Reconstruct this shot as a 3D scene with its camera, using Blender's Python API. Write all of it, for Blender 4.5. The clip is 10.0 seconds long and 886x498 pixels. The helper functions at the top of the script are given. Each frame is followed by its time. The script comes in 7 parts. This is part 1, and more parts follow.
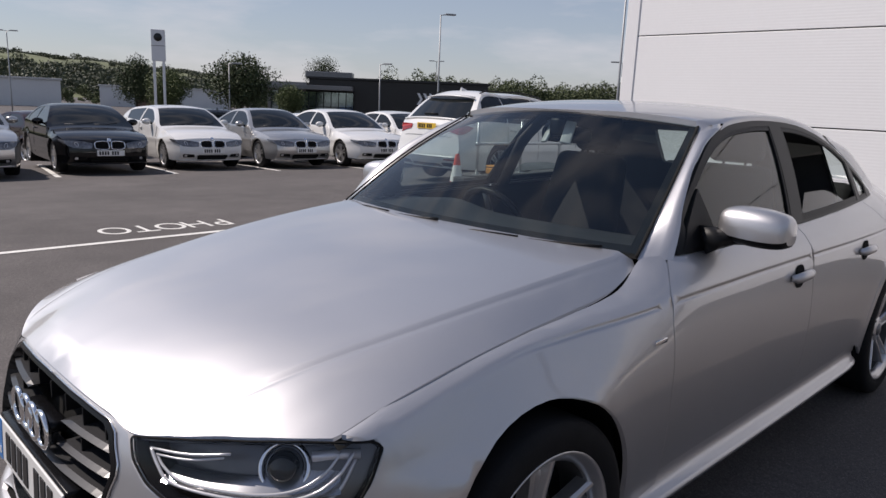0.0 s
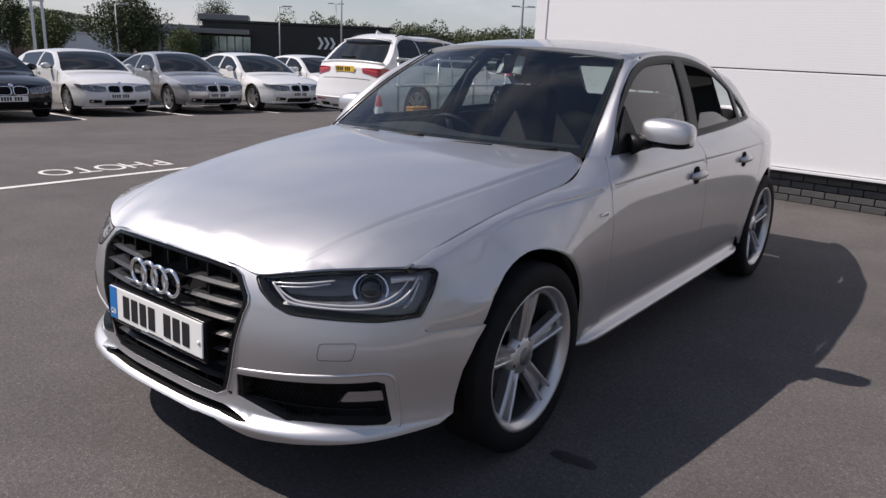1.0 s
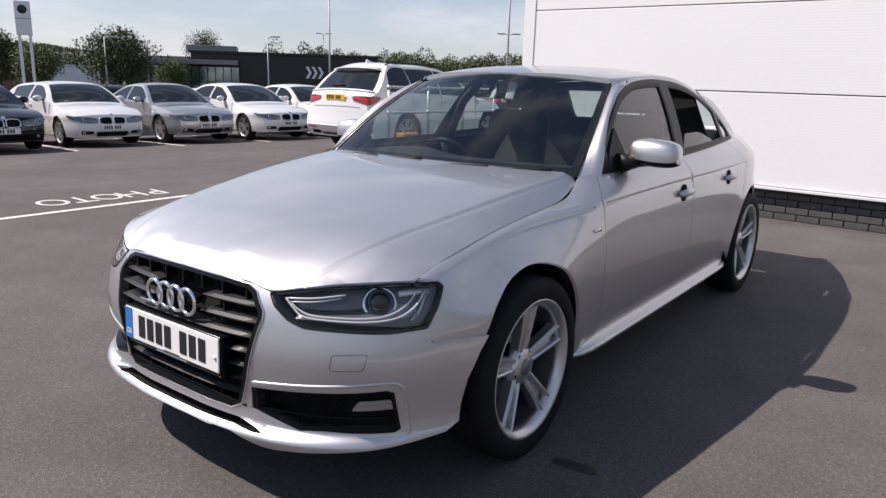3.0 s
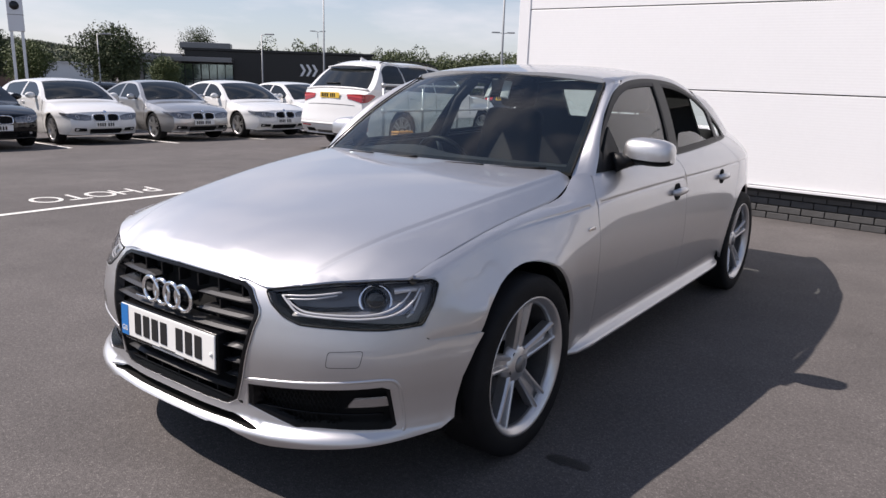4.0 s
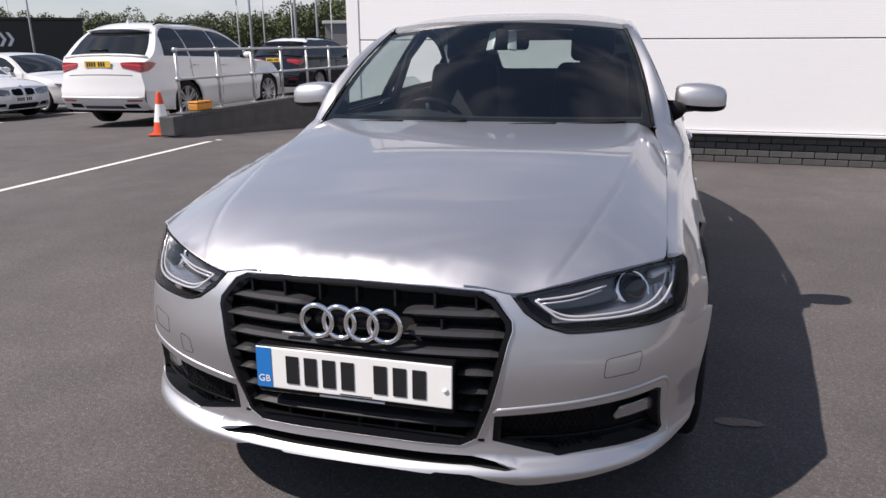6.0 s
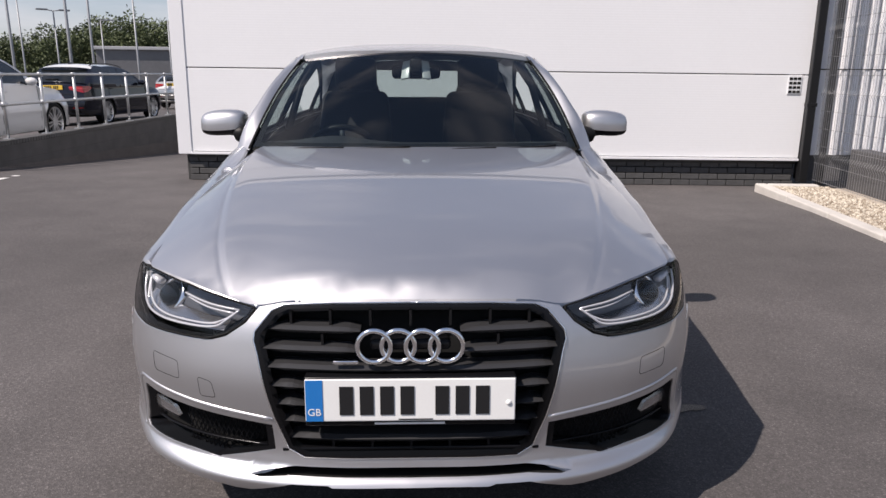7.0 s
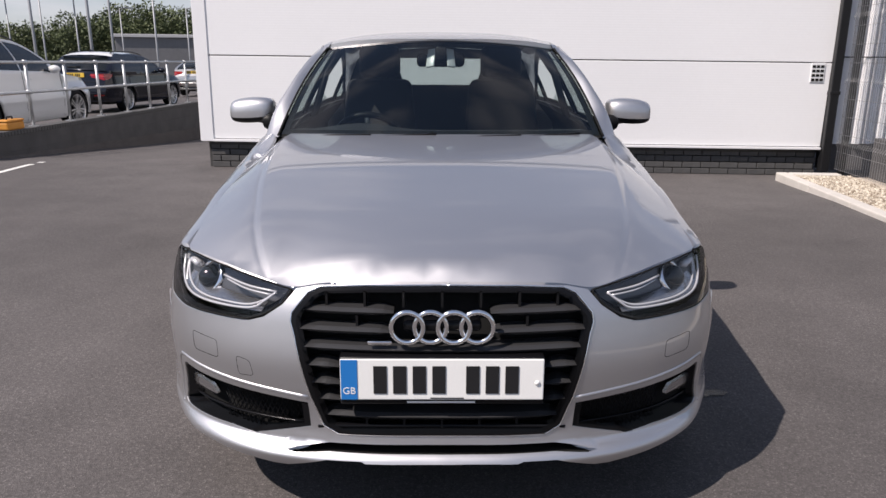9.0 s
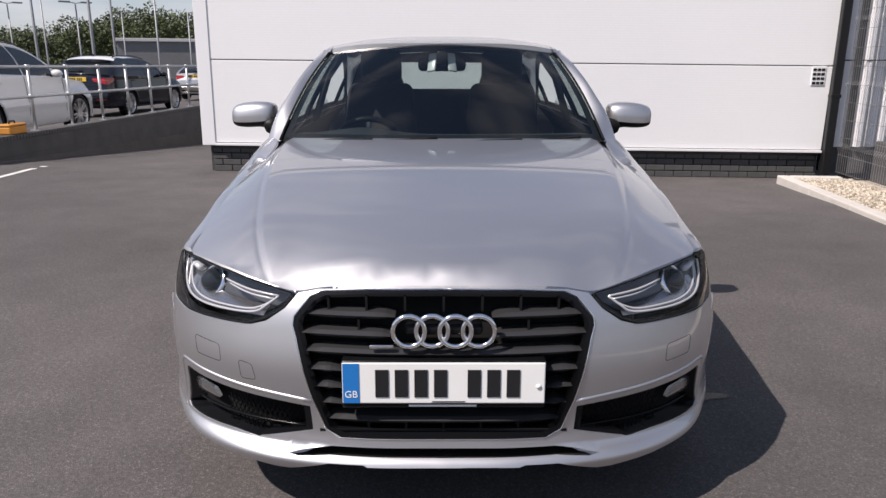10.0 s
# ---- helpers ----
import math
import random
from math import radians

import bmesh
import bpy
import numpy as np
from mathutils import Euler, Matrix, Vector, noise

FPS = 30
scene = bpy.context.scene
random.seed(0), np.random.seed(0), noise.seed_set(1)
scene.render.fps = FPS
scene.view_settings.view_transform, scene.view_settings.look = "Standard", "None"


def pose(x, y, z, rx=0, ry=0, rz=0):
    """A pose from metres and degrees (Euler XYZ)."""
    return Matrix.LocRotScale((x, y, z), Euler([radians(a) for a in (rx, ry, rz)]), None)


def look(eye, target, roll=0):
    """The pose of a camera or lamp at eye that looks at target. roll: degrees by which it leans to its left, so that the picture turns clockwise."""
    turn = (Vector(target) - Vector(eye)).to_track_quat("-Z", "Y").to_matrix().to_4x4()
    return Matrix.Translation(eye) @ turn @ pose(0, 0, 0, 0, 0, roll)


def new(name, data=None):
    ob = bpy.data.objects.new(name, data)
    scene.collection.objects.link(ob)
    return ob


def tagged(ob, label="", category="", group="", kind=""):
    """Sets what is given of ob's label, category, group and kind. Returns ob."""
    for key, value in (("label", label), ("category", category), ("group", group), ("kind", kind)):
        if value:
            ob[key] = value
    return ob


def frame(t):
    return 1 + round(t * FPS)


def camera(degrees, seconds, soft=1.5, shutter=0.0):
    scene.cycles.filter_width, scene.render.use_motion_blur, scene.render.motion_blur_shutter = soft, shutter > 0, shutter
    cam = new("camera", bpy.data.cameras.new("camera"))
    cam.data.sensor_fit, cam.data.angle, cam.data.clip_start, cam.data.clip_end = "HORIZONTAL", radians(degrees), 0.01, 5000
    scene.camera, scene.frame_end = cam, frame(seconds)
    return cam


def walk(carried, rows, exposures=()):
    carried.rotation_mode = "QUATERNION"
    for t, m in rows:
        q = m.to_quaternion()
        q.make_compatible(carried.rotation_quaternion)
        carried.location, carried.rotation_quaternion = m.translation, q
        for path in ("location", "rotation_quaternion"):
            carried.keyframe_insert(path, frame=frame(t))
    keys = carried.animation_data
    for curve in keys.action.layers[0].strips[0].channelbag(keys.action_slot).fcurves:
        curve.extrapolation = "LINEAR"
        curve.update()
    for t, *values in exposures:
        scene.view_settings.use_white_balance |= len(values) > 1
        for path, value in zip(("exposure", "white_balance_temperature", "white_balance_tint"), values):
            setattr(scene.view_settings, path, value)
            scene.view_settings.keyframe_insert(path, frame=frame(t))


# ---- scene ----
cam = camera(64.0, 10.0)
PATH = [
    (0, (1.763, -0.363, 1.357), (0.337, 0.984, 0.9653), 2.3),
    (0.5, (1.822, -0.812, 1.315), (0.487, 0.597, 0.832), 2.15),
    (1, (1.993, -1.071, 1.307), (0.789, 0.437, 0.783), 2.3),
    (1.5, (1.999, -1.174, 1.299), (0.846, 0.387, 0.815), 2.0),
    (2, (2.028, -1.172, 1.295), (0.841, 0.368, 0.826), 1.4),
    (2.5, (2.032, -1.178, 1.301), (0.834, 0.357, 0.846), 1.4),
    (4, (2.039, -1.203, 1.304), (0.858, 0.345, 0.847), 1.7),
    (4.5, (2.009, -1.192, 1.299), (0.873, 0.383, 0.824), 2.1),
    (5, (1.696, -1.311, 1.298), (0.717, 0.375, 0.851), 2.2),
    (5.2, (1.484, -1.351, 1.292), (0.494, 0.32, 0.814), -0.1),
    (6.3, (0.442, -1.507, 1.239), (0.088, 0.377, 0.668), -1.7),
    (6.5, (0.305, -1.523, 1.219), (0.06, 0.378, 0.648), -2.8),
    (7, (0.069, -1.622, 1.261), (0.081, 0.319, 0.781), 0.2),
    (7.5, (0.016, -1.677, 1.266), (0.002, 0.264, 0.786), -0.7),
    (8, (0.023, -1.677, 1.265), (-0.007, 0.258, 0.76), 0.3),
    (8.5, (0.028, -1.674, 1.263), (-0.004, 0.257, 0.741), 0.2),
    (9, (0.028, -1.673, 1.263), (-0.003, 0.26, 0.751), 0.2),
    (9.5, (0.028, -1.675, 1.263), (-0.005, 0.26, 0.758), 0.1),
    (10, (0.028, -1.68, 1.267), (-0.007, 0.255, 0.764), 0.1),
]
walk(cam, [(t, look(eye, target, roll)) for t, eye, target, roll in PATH], [(0.0, -0.08, 6800, 16), (0.5, -0.08, 6800, 16), (1.0, 0.02, 6800, 16), (1.6, 0.24, 6800, 16), (2.5, 0.31, 6800, 16), (5.0, 0.40, 6800, 16), (7.0, 0.18, 6800, 16), (10.0, 0.18, 6800, 16)])

# ---- daylight ----
SUN_TO = Vector((-0.70, -0.50, 1.02)).normalized()
world = bpy.data.worlds.new("sky")
scene.world = world
world.use_nodes = True
wn, wl = world.node_tree.nodes, world.node_tree.links
sky = wn.new("ShaderNodeTexSky")
sky.sky_type, sky.sun_disc = "NISHITA", False
sky.sun_elevation = math.asin(SUN_TO.z)
sky.sun_rotation = math.atan2(SUN_TO.x, SUN_TO.y)
sky.air_density, sky.dust_density, sky.ozone_density = 1.1, 0.25, 2.2
bg = wn["Background"]
bg.inputs["Strength"].default_value = 0.091
# thin clouds, spread over the whole sky
wtc = wn.new("ShaderNodeTexCoord")
wmap = wn.new("ShaderNodeMapping")
wmap.inputs["Scale"].default_value = (1.6, 1.6, 7.0)
wno = wn.new("ShaderNodeTexNoise")
wno.inputs["Scale"].default_value, wno.inputs["Detail"].default_value, wno.inputs["Roughness"].default_value = 1.9, 7.0, 0.55
wra = wn.new("ShaderNodeValToRGB")
wra.color_ramp.elements[0].position, wra.color_ramp.elements[1].position = 0.50, 0.86
wmx = wn.new("ShaderNodeMix")
wmx.data_type = "RGBA"
wmx.inputs["B"].default_value = (8.0, 8.1, 8.7, 1)
# pale blue summer haze below the clouds
whz = wn.new("ShaderNodeMix")
whz.data_type = "RGBA"
wsx, wmr = wn.new("ShaderNodeSeparateXYZ"), wn.new("ShaderNodeMapRange")
wmr.inputs["From Min"].default_value, wmr.inputs["From Max"].default_value = 0.05, 0.75
wmr.inputs["To Min"].default_value, wmr.inputs["To Max"].default_value = 0.50, 0.04
wl.new(wtc.outputs["Generated"], wsx.inputs[0])
wl.new(wsx.outputs["Z"], wmr.inputs["Value"])
wl.new(wmr.outputs[0], whz.inputs["Factor"])
whz.inputs["B"].default_value = (4.7, 5.4, 7.0, 1)
wl.new(wtc.outputs["Generated"], wmap.inputs["Vector"])
wl.new(wmap.outputs["Vector"], wno.inputs["Vector"])
wl.new(wno.outputs["Fac"], wra.inputs["Fac"])
wl.new(wra.outputs["Color"], wmx.inputs["Factor"])
wl.new(sky.outputs["Color"], whz.inputs["A"])
wl.new(whz.outputs["Result"], wmx.inputs["A"])
wl.new(wmx.outputs["Result"], bg.inputs["Color"])

sun = new("sun", bpy.data.lights.new("sun", "SUN"))
sun.data.energy, sun.data.angle, sun.data.color = 5.0, radians(0.55), (1.0, 0.955, 0.90)
sun.matrix_world = look(SUN_TO * 50, (0, 0, 0))

# ---- materials ----
def material(name, color, rough=0.5, metal=0.0, coat=0.0, spread=0.0, scale=6.0, fine=80.0, bump=0.0, bump_scale=200.0, rough_spread=0.0, fleck=0.0):
    """A painted, cast or coated surface: large and fine variation in colour, roughness and relief."""
    m = bpy.data.materials.new(name)
    m.use_nodes = True
    n, l = m.node_tree.nodes, m.node_tree.links
    b = n["Principled BSDF"]
    b.inputs["Metallic"].default_value = metal
    b.inputs["Roughness"].default_value = rough
    b.inputs["Coat Weight"].default_value = coat
    b.inputs["Coat Roughness"].default_value = 0.04
    tc = n.new("ShaderNodeTexCoord")
    b.inputs["Base Color"].default_value = (*color, 1)
    if spread or fleck:
        big, small = n.new("ShaderNodeTexNoise"), n.new("ShaderNodeTexNoise")
        big.inputs["Scale"].default_value, big.inputs["Detail"].default_value = scale, 4
        small.inputs["Scale"].default_value, small.inputs["Detail"].default_value = fine, 3
        add = n.new("ShaderNodeMath")
        add.operation = "MULTIPLY_ADD"
        add.inputs[1].default_value = 0.6
        half = n.new("ShaderNodeMath")
        half.operation = "MULTIPLY"
        half.inputs[1].default_value = 0.4 + fleck
        ramp = n.new("ShaderNodeMapRange")
        ramp.inputs["From Min"].default_value, ramp.inputs["From Max"].default_value = 0.3, 0.7 + 0.5 * fleck
        ramp.inputs["To Min"].default_value, ramp.inputs["To Max"].default_value = 1 - spread, 1 + spread
        col = n.new("ShaderNodeVectorMath")
        col.operation = "SCALE"
        col.inputs[0].default_value = color
        for t in (big, small):
            l.new(tc.outputs["Object"], t.inputs["Vector"])
        l.new(small.outputs["Fac"], half.inputs[0])
        l.new(big.outputs["Fac"], add.inputs[0])
        l.new(half.outputs[0], add.inputs[2])
        l.new(add.outputs[0], ramp.inputs["Value"])
        l.new(ramp.outputs[0], col.inputs["Scale"])
        l.new(col.outputs[0], b.inputs["Base Color"])
        if rough_spread:
            rr = n.new("ShaderNodeMapRange")
            rr.inputs["From Min"].default_value, rr.inputs["From Max"].default_value = 0.35, 0.65
            rr.inputs["To Min"].default_value, rr.inputs["To Max"].default_value = rough - rough_spread, rough + rough_spread
            l.new(big.outputs["Fac"], rr.inputs["Value"])
            l.new(rr.outputs[0], b.inputs["Roughness"])
    if bump:
        no, bu = n.new("ShaderNodeTexNoise"), n.new("ShaderNodeBump")
        no.inputs["Scale"].default_value, no.inputs["Detail"].default_value = bump_scale, 4
        bu.inputs["Strength"].default_value, bu.inputs["Distance"].default_value = bump, 0.004
        l.new(tc.outputs["Object"], no.inputs["Vector"])
        l.new(no.outputs["Fac"], bu.inputs["Height"])
        l.new(bu.outputs[0], b.inputs["Normal"])
    return m


def pane(name, tint, gloss=1.45):
    """Clear or tinted sheet glass: see-through, with mirror gloss growing towards the edge of sight."""
    m = bpy.data.materials.new(name)
    m.use_nodes = True
    n, l = m.node_tree.nodes, m.node_tree.links
    n.remove(n["Principled BSDF"])
    lw, pw, fr = n.new("ShaderNodeLayerWeight"), n.new("ShaderNodeMath"), n.new("ShaderNodeMath")
    tr, gl, mx = n.new("ShaderNodeBsdfTransparent"), n.new("ShaderNodeBsdfGlossy"), n.new("ShaderNodeMixShader")
    base_gloss = ((gloss - 1) / (gloss + 1)) ** 2 * 1.9
    lw.inputs["Blend"].default_value = 0.5
    pw.operation, fr.operation = "POWER", "MULTIPLY_ADD"
    pw.inputs[1].default_value = 5.0
    fr.inputs[1].default_value, fr.inputs[2].default_value = 1 - base_gloss, base_gloss
    l.new(lw.outputs["Facing"], pw.inputs[0])
    l.new(pw.outputs[0], fr.inputs[0])
    tr.inputs["Color"].default_value = (*tint, 1)
    gl.inputs["Roughness"].default_value = 0.01
    gl.inputs["Color"].default_value = (1, 1, 1, 1)
    l.new(fr.outputs[0], mx.inputs[0])
    l.new(tr.outputs[0], mx.inputs[1])
    l.new(gl.outputs[0], mx.inputs[2])
    l.new(mx.outputs[0], n["Material Output"].inputs["Surface"])
    return m


M_PAINT = material("silver_paint", (0.545, 0.541, 0.555), 0.455, 0.94, 1.0, 0.03, 3.0, 900.0, fleck=0.3)
M_PAINT.node_tree.nodes["Principled BSDF"].inputs["Coat IOR"].default_value = 1.6
M_PAINT.node_tree.nodes["Principled BSDF"].inputs["Coat Roughness"].default_value = 0.015
M_BLACK = material("satin_black_plastic", (0.010, 0.010, 0.011), 0.42, 0, 0, 0.2, 20, 300, 0.1, 900)
M_GLOSSBLACK = material("gloss_black_plastic", (0.006, 0.006, 0.007), 0.22)
M_GAP = material("dark_gap", (0.01, 0.01, 0.01), 0.9)
M_RUBBER = material("tyre_rubber", (0.010, 0.010, 0.011), 0.72, 0, 0, 0.25, 18, 200, 0.25, 300)
M_ALLOY = material("alloy_silver", (0.60, 0.595, 0.60), 0.34, 0.85, 0.4, 0.04, 8, 300)
M_CHROME = material("chrome", (0.90, 0.90, 0.91), 0.12, 1.0)
M_SATIN = material("satin_grey_bar", (0.20, 0.20, 0.205), 0.35, 0.6, 0, 0.1, 10, 200)
M_BAR = material("dark_grille_bar", (0.040, 0.040, 0.042), 0.30, 0.2, 0, 0.1, 10, 200)
M_FRAME = material("black_window_trim", (0.009, 0.009, 0.010), 0.35)
M_STEEL = material("brake_steel", (0.30, 0.29, 0.28), 0.38, 1.0, 0, 0.12, 30, 300)
M_SCREEN = pane("windscreen_glass", (0.66, 0.73, 0.715))
M_TINT = pane("side_glass", (0.74, 0.82, 0.80))
M_LENS = pane("lamp_lens", (0.94, 0.94, 0.95), 1.25)
M_LAMPBACK = material("lamp_housing", (0.13, 0.13, 0.134), 0.3, 0.6)
M_LIGHTPIPE = material("light_pipe", (0.62, 0.62, 0.64), 0.2, 0.3, 0.5)
M_CLOTH = material("seat_cloth", (0.014, 0.014, 0.015), 0.85, 0, 0, 0.25, 12, 250, 0.3, 500)
M_DASH = material("dashboard_plastic", (0.028, 0.028, 0.030), 0.6, 0, 0, 0.15, 10, 200, 0.2, 800)
M_PLATE = material("plate_white", (0.80, 0.80, 0.78), 0.25, 0, 0.3, 0.03, 10, 200)
M_YELLOW = material("plate_yellow", (0.72, 0.47, 0.06), 0.3, 0, 0.2, 0.04, 10, 200)
M_EUROBLUE = material("plate_blue", (0.01, 0.17, 0.50), 0.3, 0, 0.2)
M_INK = material("plate_ink", (0.012, 0.012, 0.013), 0.4)
M_RED = material("red_lens", (0.30, 0.008, 0.012), 0.12, 0, 0.8)
M_WHITEPAINT = material("white_car_paint", (0.70, 0.70, 0.695), 0.30, 0, 1.0, 0.02, 4, 80)
M_DARKPAINT = material("black_car_paint", (0.004, 0.004, 0.005), 0.06, 0, 0)
M_GREYPAINT = material("grey_car_paint", (0.50, 0.49, 0.48), 0.30, 0.8, 1.0, 0.03, 4, 300)
M_NAVYPAINT = material("navy_car_paint", (0.008, 0.009, 0.016), 0.08, 0, 0)
M_BURGUNDY = material("dark_red_car_paint", (0.020, 0.005, 0.008), 0.08, 0, 0)
M_BLUEPAINT = material("blue_car_paint", (0.02, 0.05, 0.16), 0.12, 0, 0)
M_DARKGLASS = material("dark_car_glass", (0.010, 0.012, 0.013), 0.05)

def asphalt():
    """Fine dark asphalt: pale and dark grit, wide stains, rough relief."""
    m = material("asphalt", (0.08, 0.075, 0.074), 0.9)
    n, l = m.node_tree.nodes, m.node_tree.links
    b = n["Principled BSDF"]
    tc = n.new("ShaderNodeTexCoord")
    vo, no, st, st2 = n.new("ShaderNodeTexVoronoi"), n.new("ShaderNodeTexNoise"), n.new("ShaderNodeTexNoise"), n.new("ShaderNodeTexNoise")
    vo.inputs["Scale"].default_value = 230.0
    no.inputs["Scale"].default_value, no.inputs["Detail"].default_value = 55.0, 5
    st.inputs["Scale"].default_value, st.inputs["Detail"].default_value = 0.45, 6
    st2.inputs["Scale"].default_value, st2.inputs["Detail"].default_value = 2.6, 5
    grit = n.new("ShaderNodeValToRGB")
    grit.color_ramp.elements[0].position, grit.color_ramp.elements[0].color = 0.0, (0.66, 0.66, 0.66, 1)
    grit.color_ramp.elements[1].position, grit.color_ramp.elements[1].color = 1.0, (1.75, 1.75, 1.75, 1)
    for p, c in ((0.45, 0.86), (0.80, 1.04), (0.93, 1.28)):
        e = grit.color_ramp.elements.new(p)
        e.color = (c, c, c, 1)
    sep = n.new("ShaderNodeSeparateColor")

    def ranged(src, lo, hi, a, c):
        r = n.new("ShaderNodeMapRange")
        r.inputs["From Min"].default_value, r.inputs["From Max"].default_value = lo, hi
        r.inputs["To Min"].default_value, r.inputs["To Max"].default_value = a, c
        l.new(src, r.inputs["Value"])
        return r.outputs[0]

    def times(p, q):
        t = n.new("ShaderNodeMath")
        t.operation = "MULTIPLY"
        l.new(p, t.inputs[0])
        l.new(q, t.inputs[1])
        return t.outputs[0]
    for t in (vo, no, st, st2):
        l.new(tc.outputs["Object"], t.inputs["Vector"])
    l.new(vo.outputs["Color"], sep.inputs[0])
    l.new(sep.outputs[0], grit.inputs["Fac"])
    k = times(times(ranged(st.outputs["Fac"], 0.3, 0.7, 0.82, 1.20), ranged(st2.outputs["Fac"], 0.3, 0.7, 0.88, 1.12)), ranged(no.outputs["Fac"], 0.3, 0.7, 0.84, 1.16))
    g = n.new("ShaderNodeSeparateColor")
    l.new(grit.outputs["Color"], g.inputs[0])
    k = times(k, g.outputs[0])
    col = n.new("ShaderNodeVectorMath")
    col.operation = "SCALE"
    col.inputs[0].default_value = (0.091, 0.082, 0.080)
    l.new(k, col.inputs["Scale"])
    l.new(col.outputs[0], b.inputs["Base Color"])
    bu = n.new("ShaderNodeBump")
    bu.inputs["Strength"].default_value, bu.inputs["Distance"].default_value = 0.5, 0.003
    l.new(vo.outputs["Distance"], bu.inputs["Height"])
    l.new(bu.outputs[0], b.inputs["Normal"])
    return m


for dull in (M_RUBBER, M_BLACK, M_GAP, M_GLOSSBLACK, M_FRAME):
    dull.node_tree.nodes["Principled BSDF"].inputs["Specular IOR Level"].default_value = 0.18
M_ASPHALT = asphalt()
M_LINE = material("road_paint", (0.66, 0.65, 0.62), 0.7, 0, 0, 0.16, 5, 90, 0.4, 150)

M_TRIM = material("white_trim", (0.78, 0.78, 0.79), 0.35, 0, 0.1, 0.02, 2, 60)
M_BRICK = material("dark_grey_brick", (0.072, 0.071, 0.071), 0.85, 0, 0, 0.3, 6, 90, 0.6, 120)
M_MORTAR = material("mortar", (0.050, 0.049, 0.048), 0.95, 0, 0, 0.2, 8, 150, 0.5, 200)
M_CONCRETE = material("pale_concrete", (0.52, 0.49, 0.45), 0.85, 0, 0, 0.14, 5, 90, 0.4, 150)
M_GRAVEL = material("pale_gravel", (0.46, 0.40, 0.33), 0.9, 0, 0, 0.35, 30, 200, 0.4, 200)
M_PIPE = material("black_pipe", (0.012, 0.012, 0.013), 0.35)
M_GALV = material("galvanised_steel", (0.46, 0.47, 0.48), 0.42, 0.7, 0, 0.14, 8, 120, 0.2, 200)
M_WALLGREY = material("dark_concrete_wall", (0.070, 0.069, 0.072), 0.9, 0, 0, 0.28, 2.5, 60, 0.5, 80)
M_ORANGE = material("cone_orange", (0.62, 0.06, 0.015), 0.55, 0, 0, 0.12, 9, 100)
M_CONEWHITE = material("cone_reflective_white", (0.75, 0.75, 0.74), 0.4)
M_BOXORANGE = material("grit_box_orange", (0.55, 0.23, 0.03), 0.6, 0, 0, 0.12, 9, 100)

# ---- building tools ----
def finish(bm, name, mat, parent=None, label="", smooth=True):
    me = bpy.data.meshes.new(name)
    lay = bm.verts.layers.float_vector.get("surface_normal")
    given = [v[lay].copy() for v in bm.verts] if lay else None
    bm.to_mesh(me)
    bm.free()
    for m in (mat if isinstance(mat, (list, tuple)) else [mat]):
        me.materials.append(m)
    if smooth:
        me.polygons.foreach_set("use_smooth", [True] * len(me.polygons))
    if given and smooth:
        me.normals_split_custom_set_from_vertices(given)
    ob = new(name, me)
    if parent:
        ob.parent = parent
    if label:
        ob["label"] = label
    return ob


def part(name, bm, mat, parent, label="", smooth=True):
    """One mesh under a thing, or under a part."""
    return finish(bm, name, mat, parent, label, smooth)


def base(name, m, label, category, group=""):
    """An Empty that carries the parts of a thing."""
    e = new(name)
    e.empty_display_size = 0.1
    e.matrix_basis = m
    return tagged(e, label, category, group)


def box_bm(x0, y0, z0, x1, y1, z1, bevel=0.0, bm=None, segments=2):
    own = bm or bmesh.new()
    g = bmesh.ops.create_cube(own, size=1.0, matrix=Matrix.LocRotScale(((x0 + x1) / 2, (y0 + y1) / 2, (z0 + z1) / 2), None, (abs(x1 - x0), abs(y1 - y0), abs(z1 - z0))))
    if bevel:
        es = list({e for v in g["verts"] for e in v.link_edges})
        bmesh.ops.bevel(own, geom=es, offset=bevel, segments=segments, affect="EDGES", profile=0.5)
    return own


def tube_bm(points, radius, sides=8, bm=None, caps=True, flat=1.0):
    """A round bar along points; radius one number or one for each point."""
    own = bm or bmesh.new()
    pts = [Vector(p) for p in points]
    rad = radius if isinstance(radius, (list, tuple)) else [radius] * len(pts)
    rings, ref = [], None
    for i, p in enumerate(pts):
        d = (pts[min(i + 1, len(pts) - 1)] - pts[max(i - 1, 0)]).normalized()
        if ref is None:
            ref = Vector((0, 0, 1)) if abs(d.z) < 0.9 else Vector((1, 0, 0))
        a = d.cross(ref).normalized()
        b = a.cross(d).normalized()
        ref = b
        rings.append([own.verts.new(p + rad[i] * (math.cos(2 * math.pi * k / sides) * a + flat * math.sin(2 * math.pi * k / sides) * b)) for k in range(sides)])
    for r0, r1 in zip(rings, rings[1:]):
        for k in range(sides):
            own.faces.new((r0[k], r0[(k + 1) % sides], r1[(k + 1) % sides], r1[k]))
    if caps:
        own.faces.new(rings[0][::-1])
        own.faces.new(rings[-1])
    return own


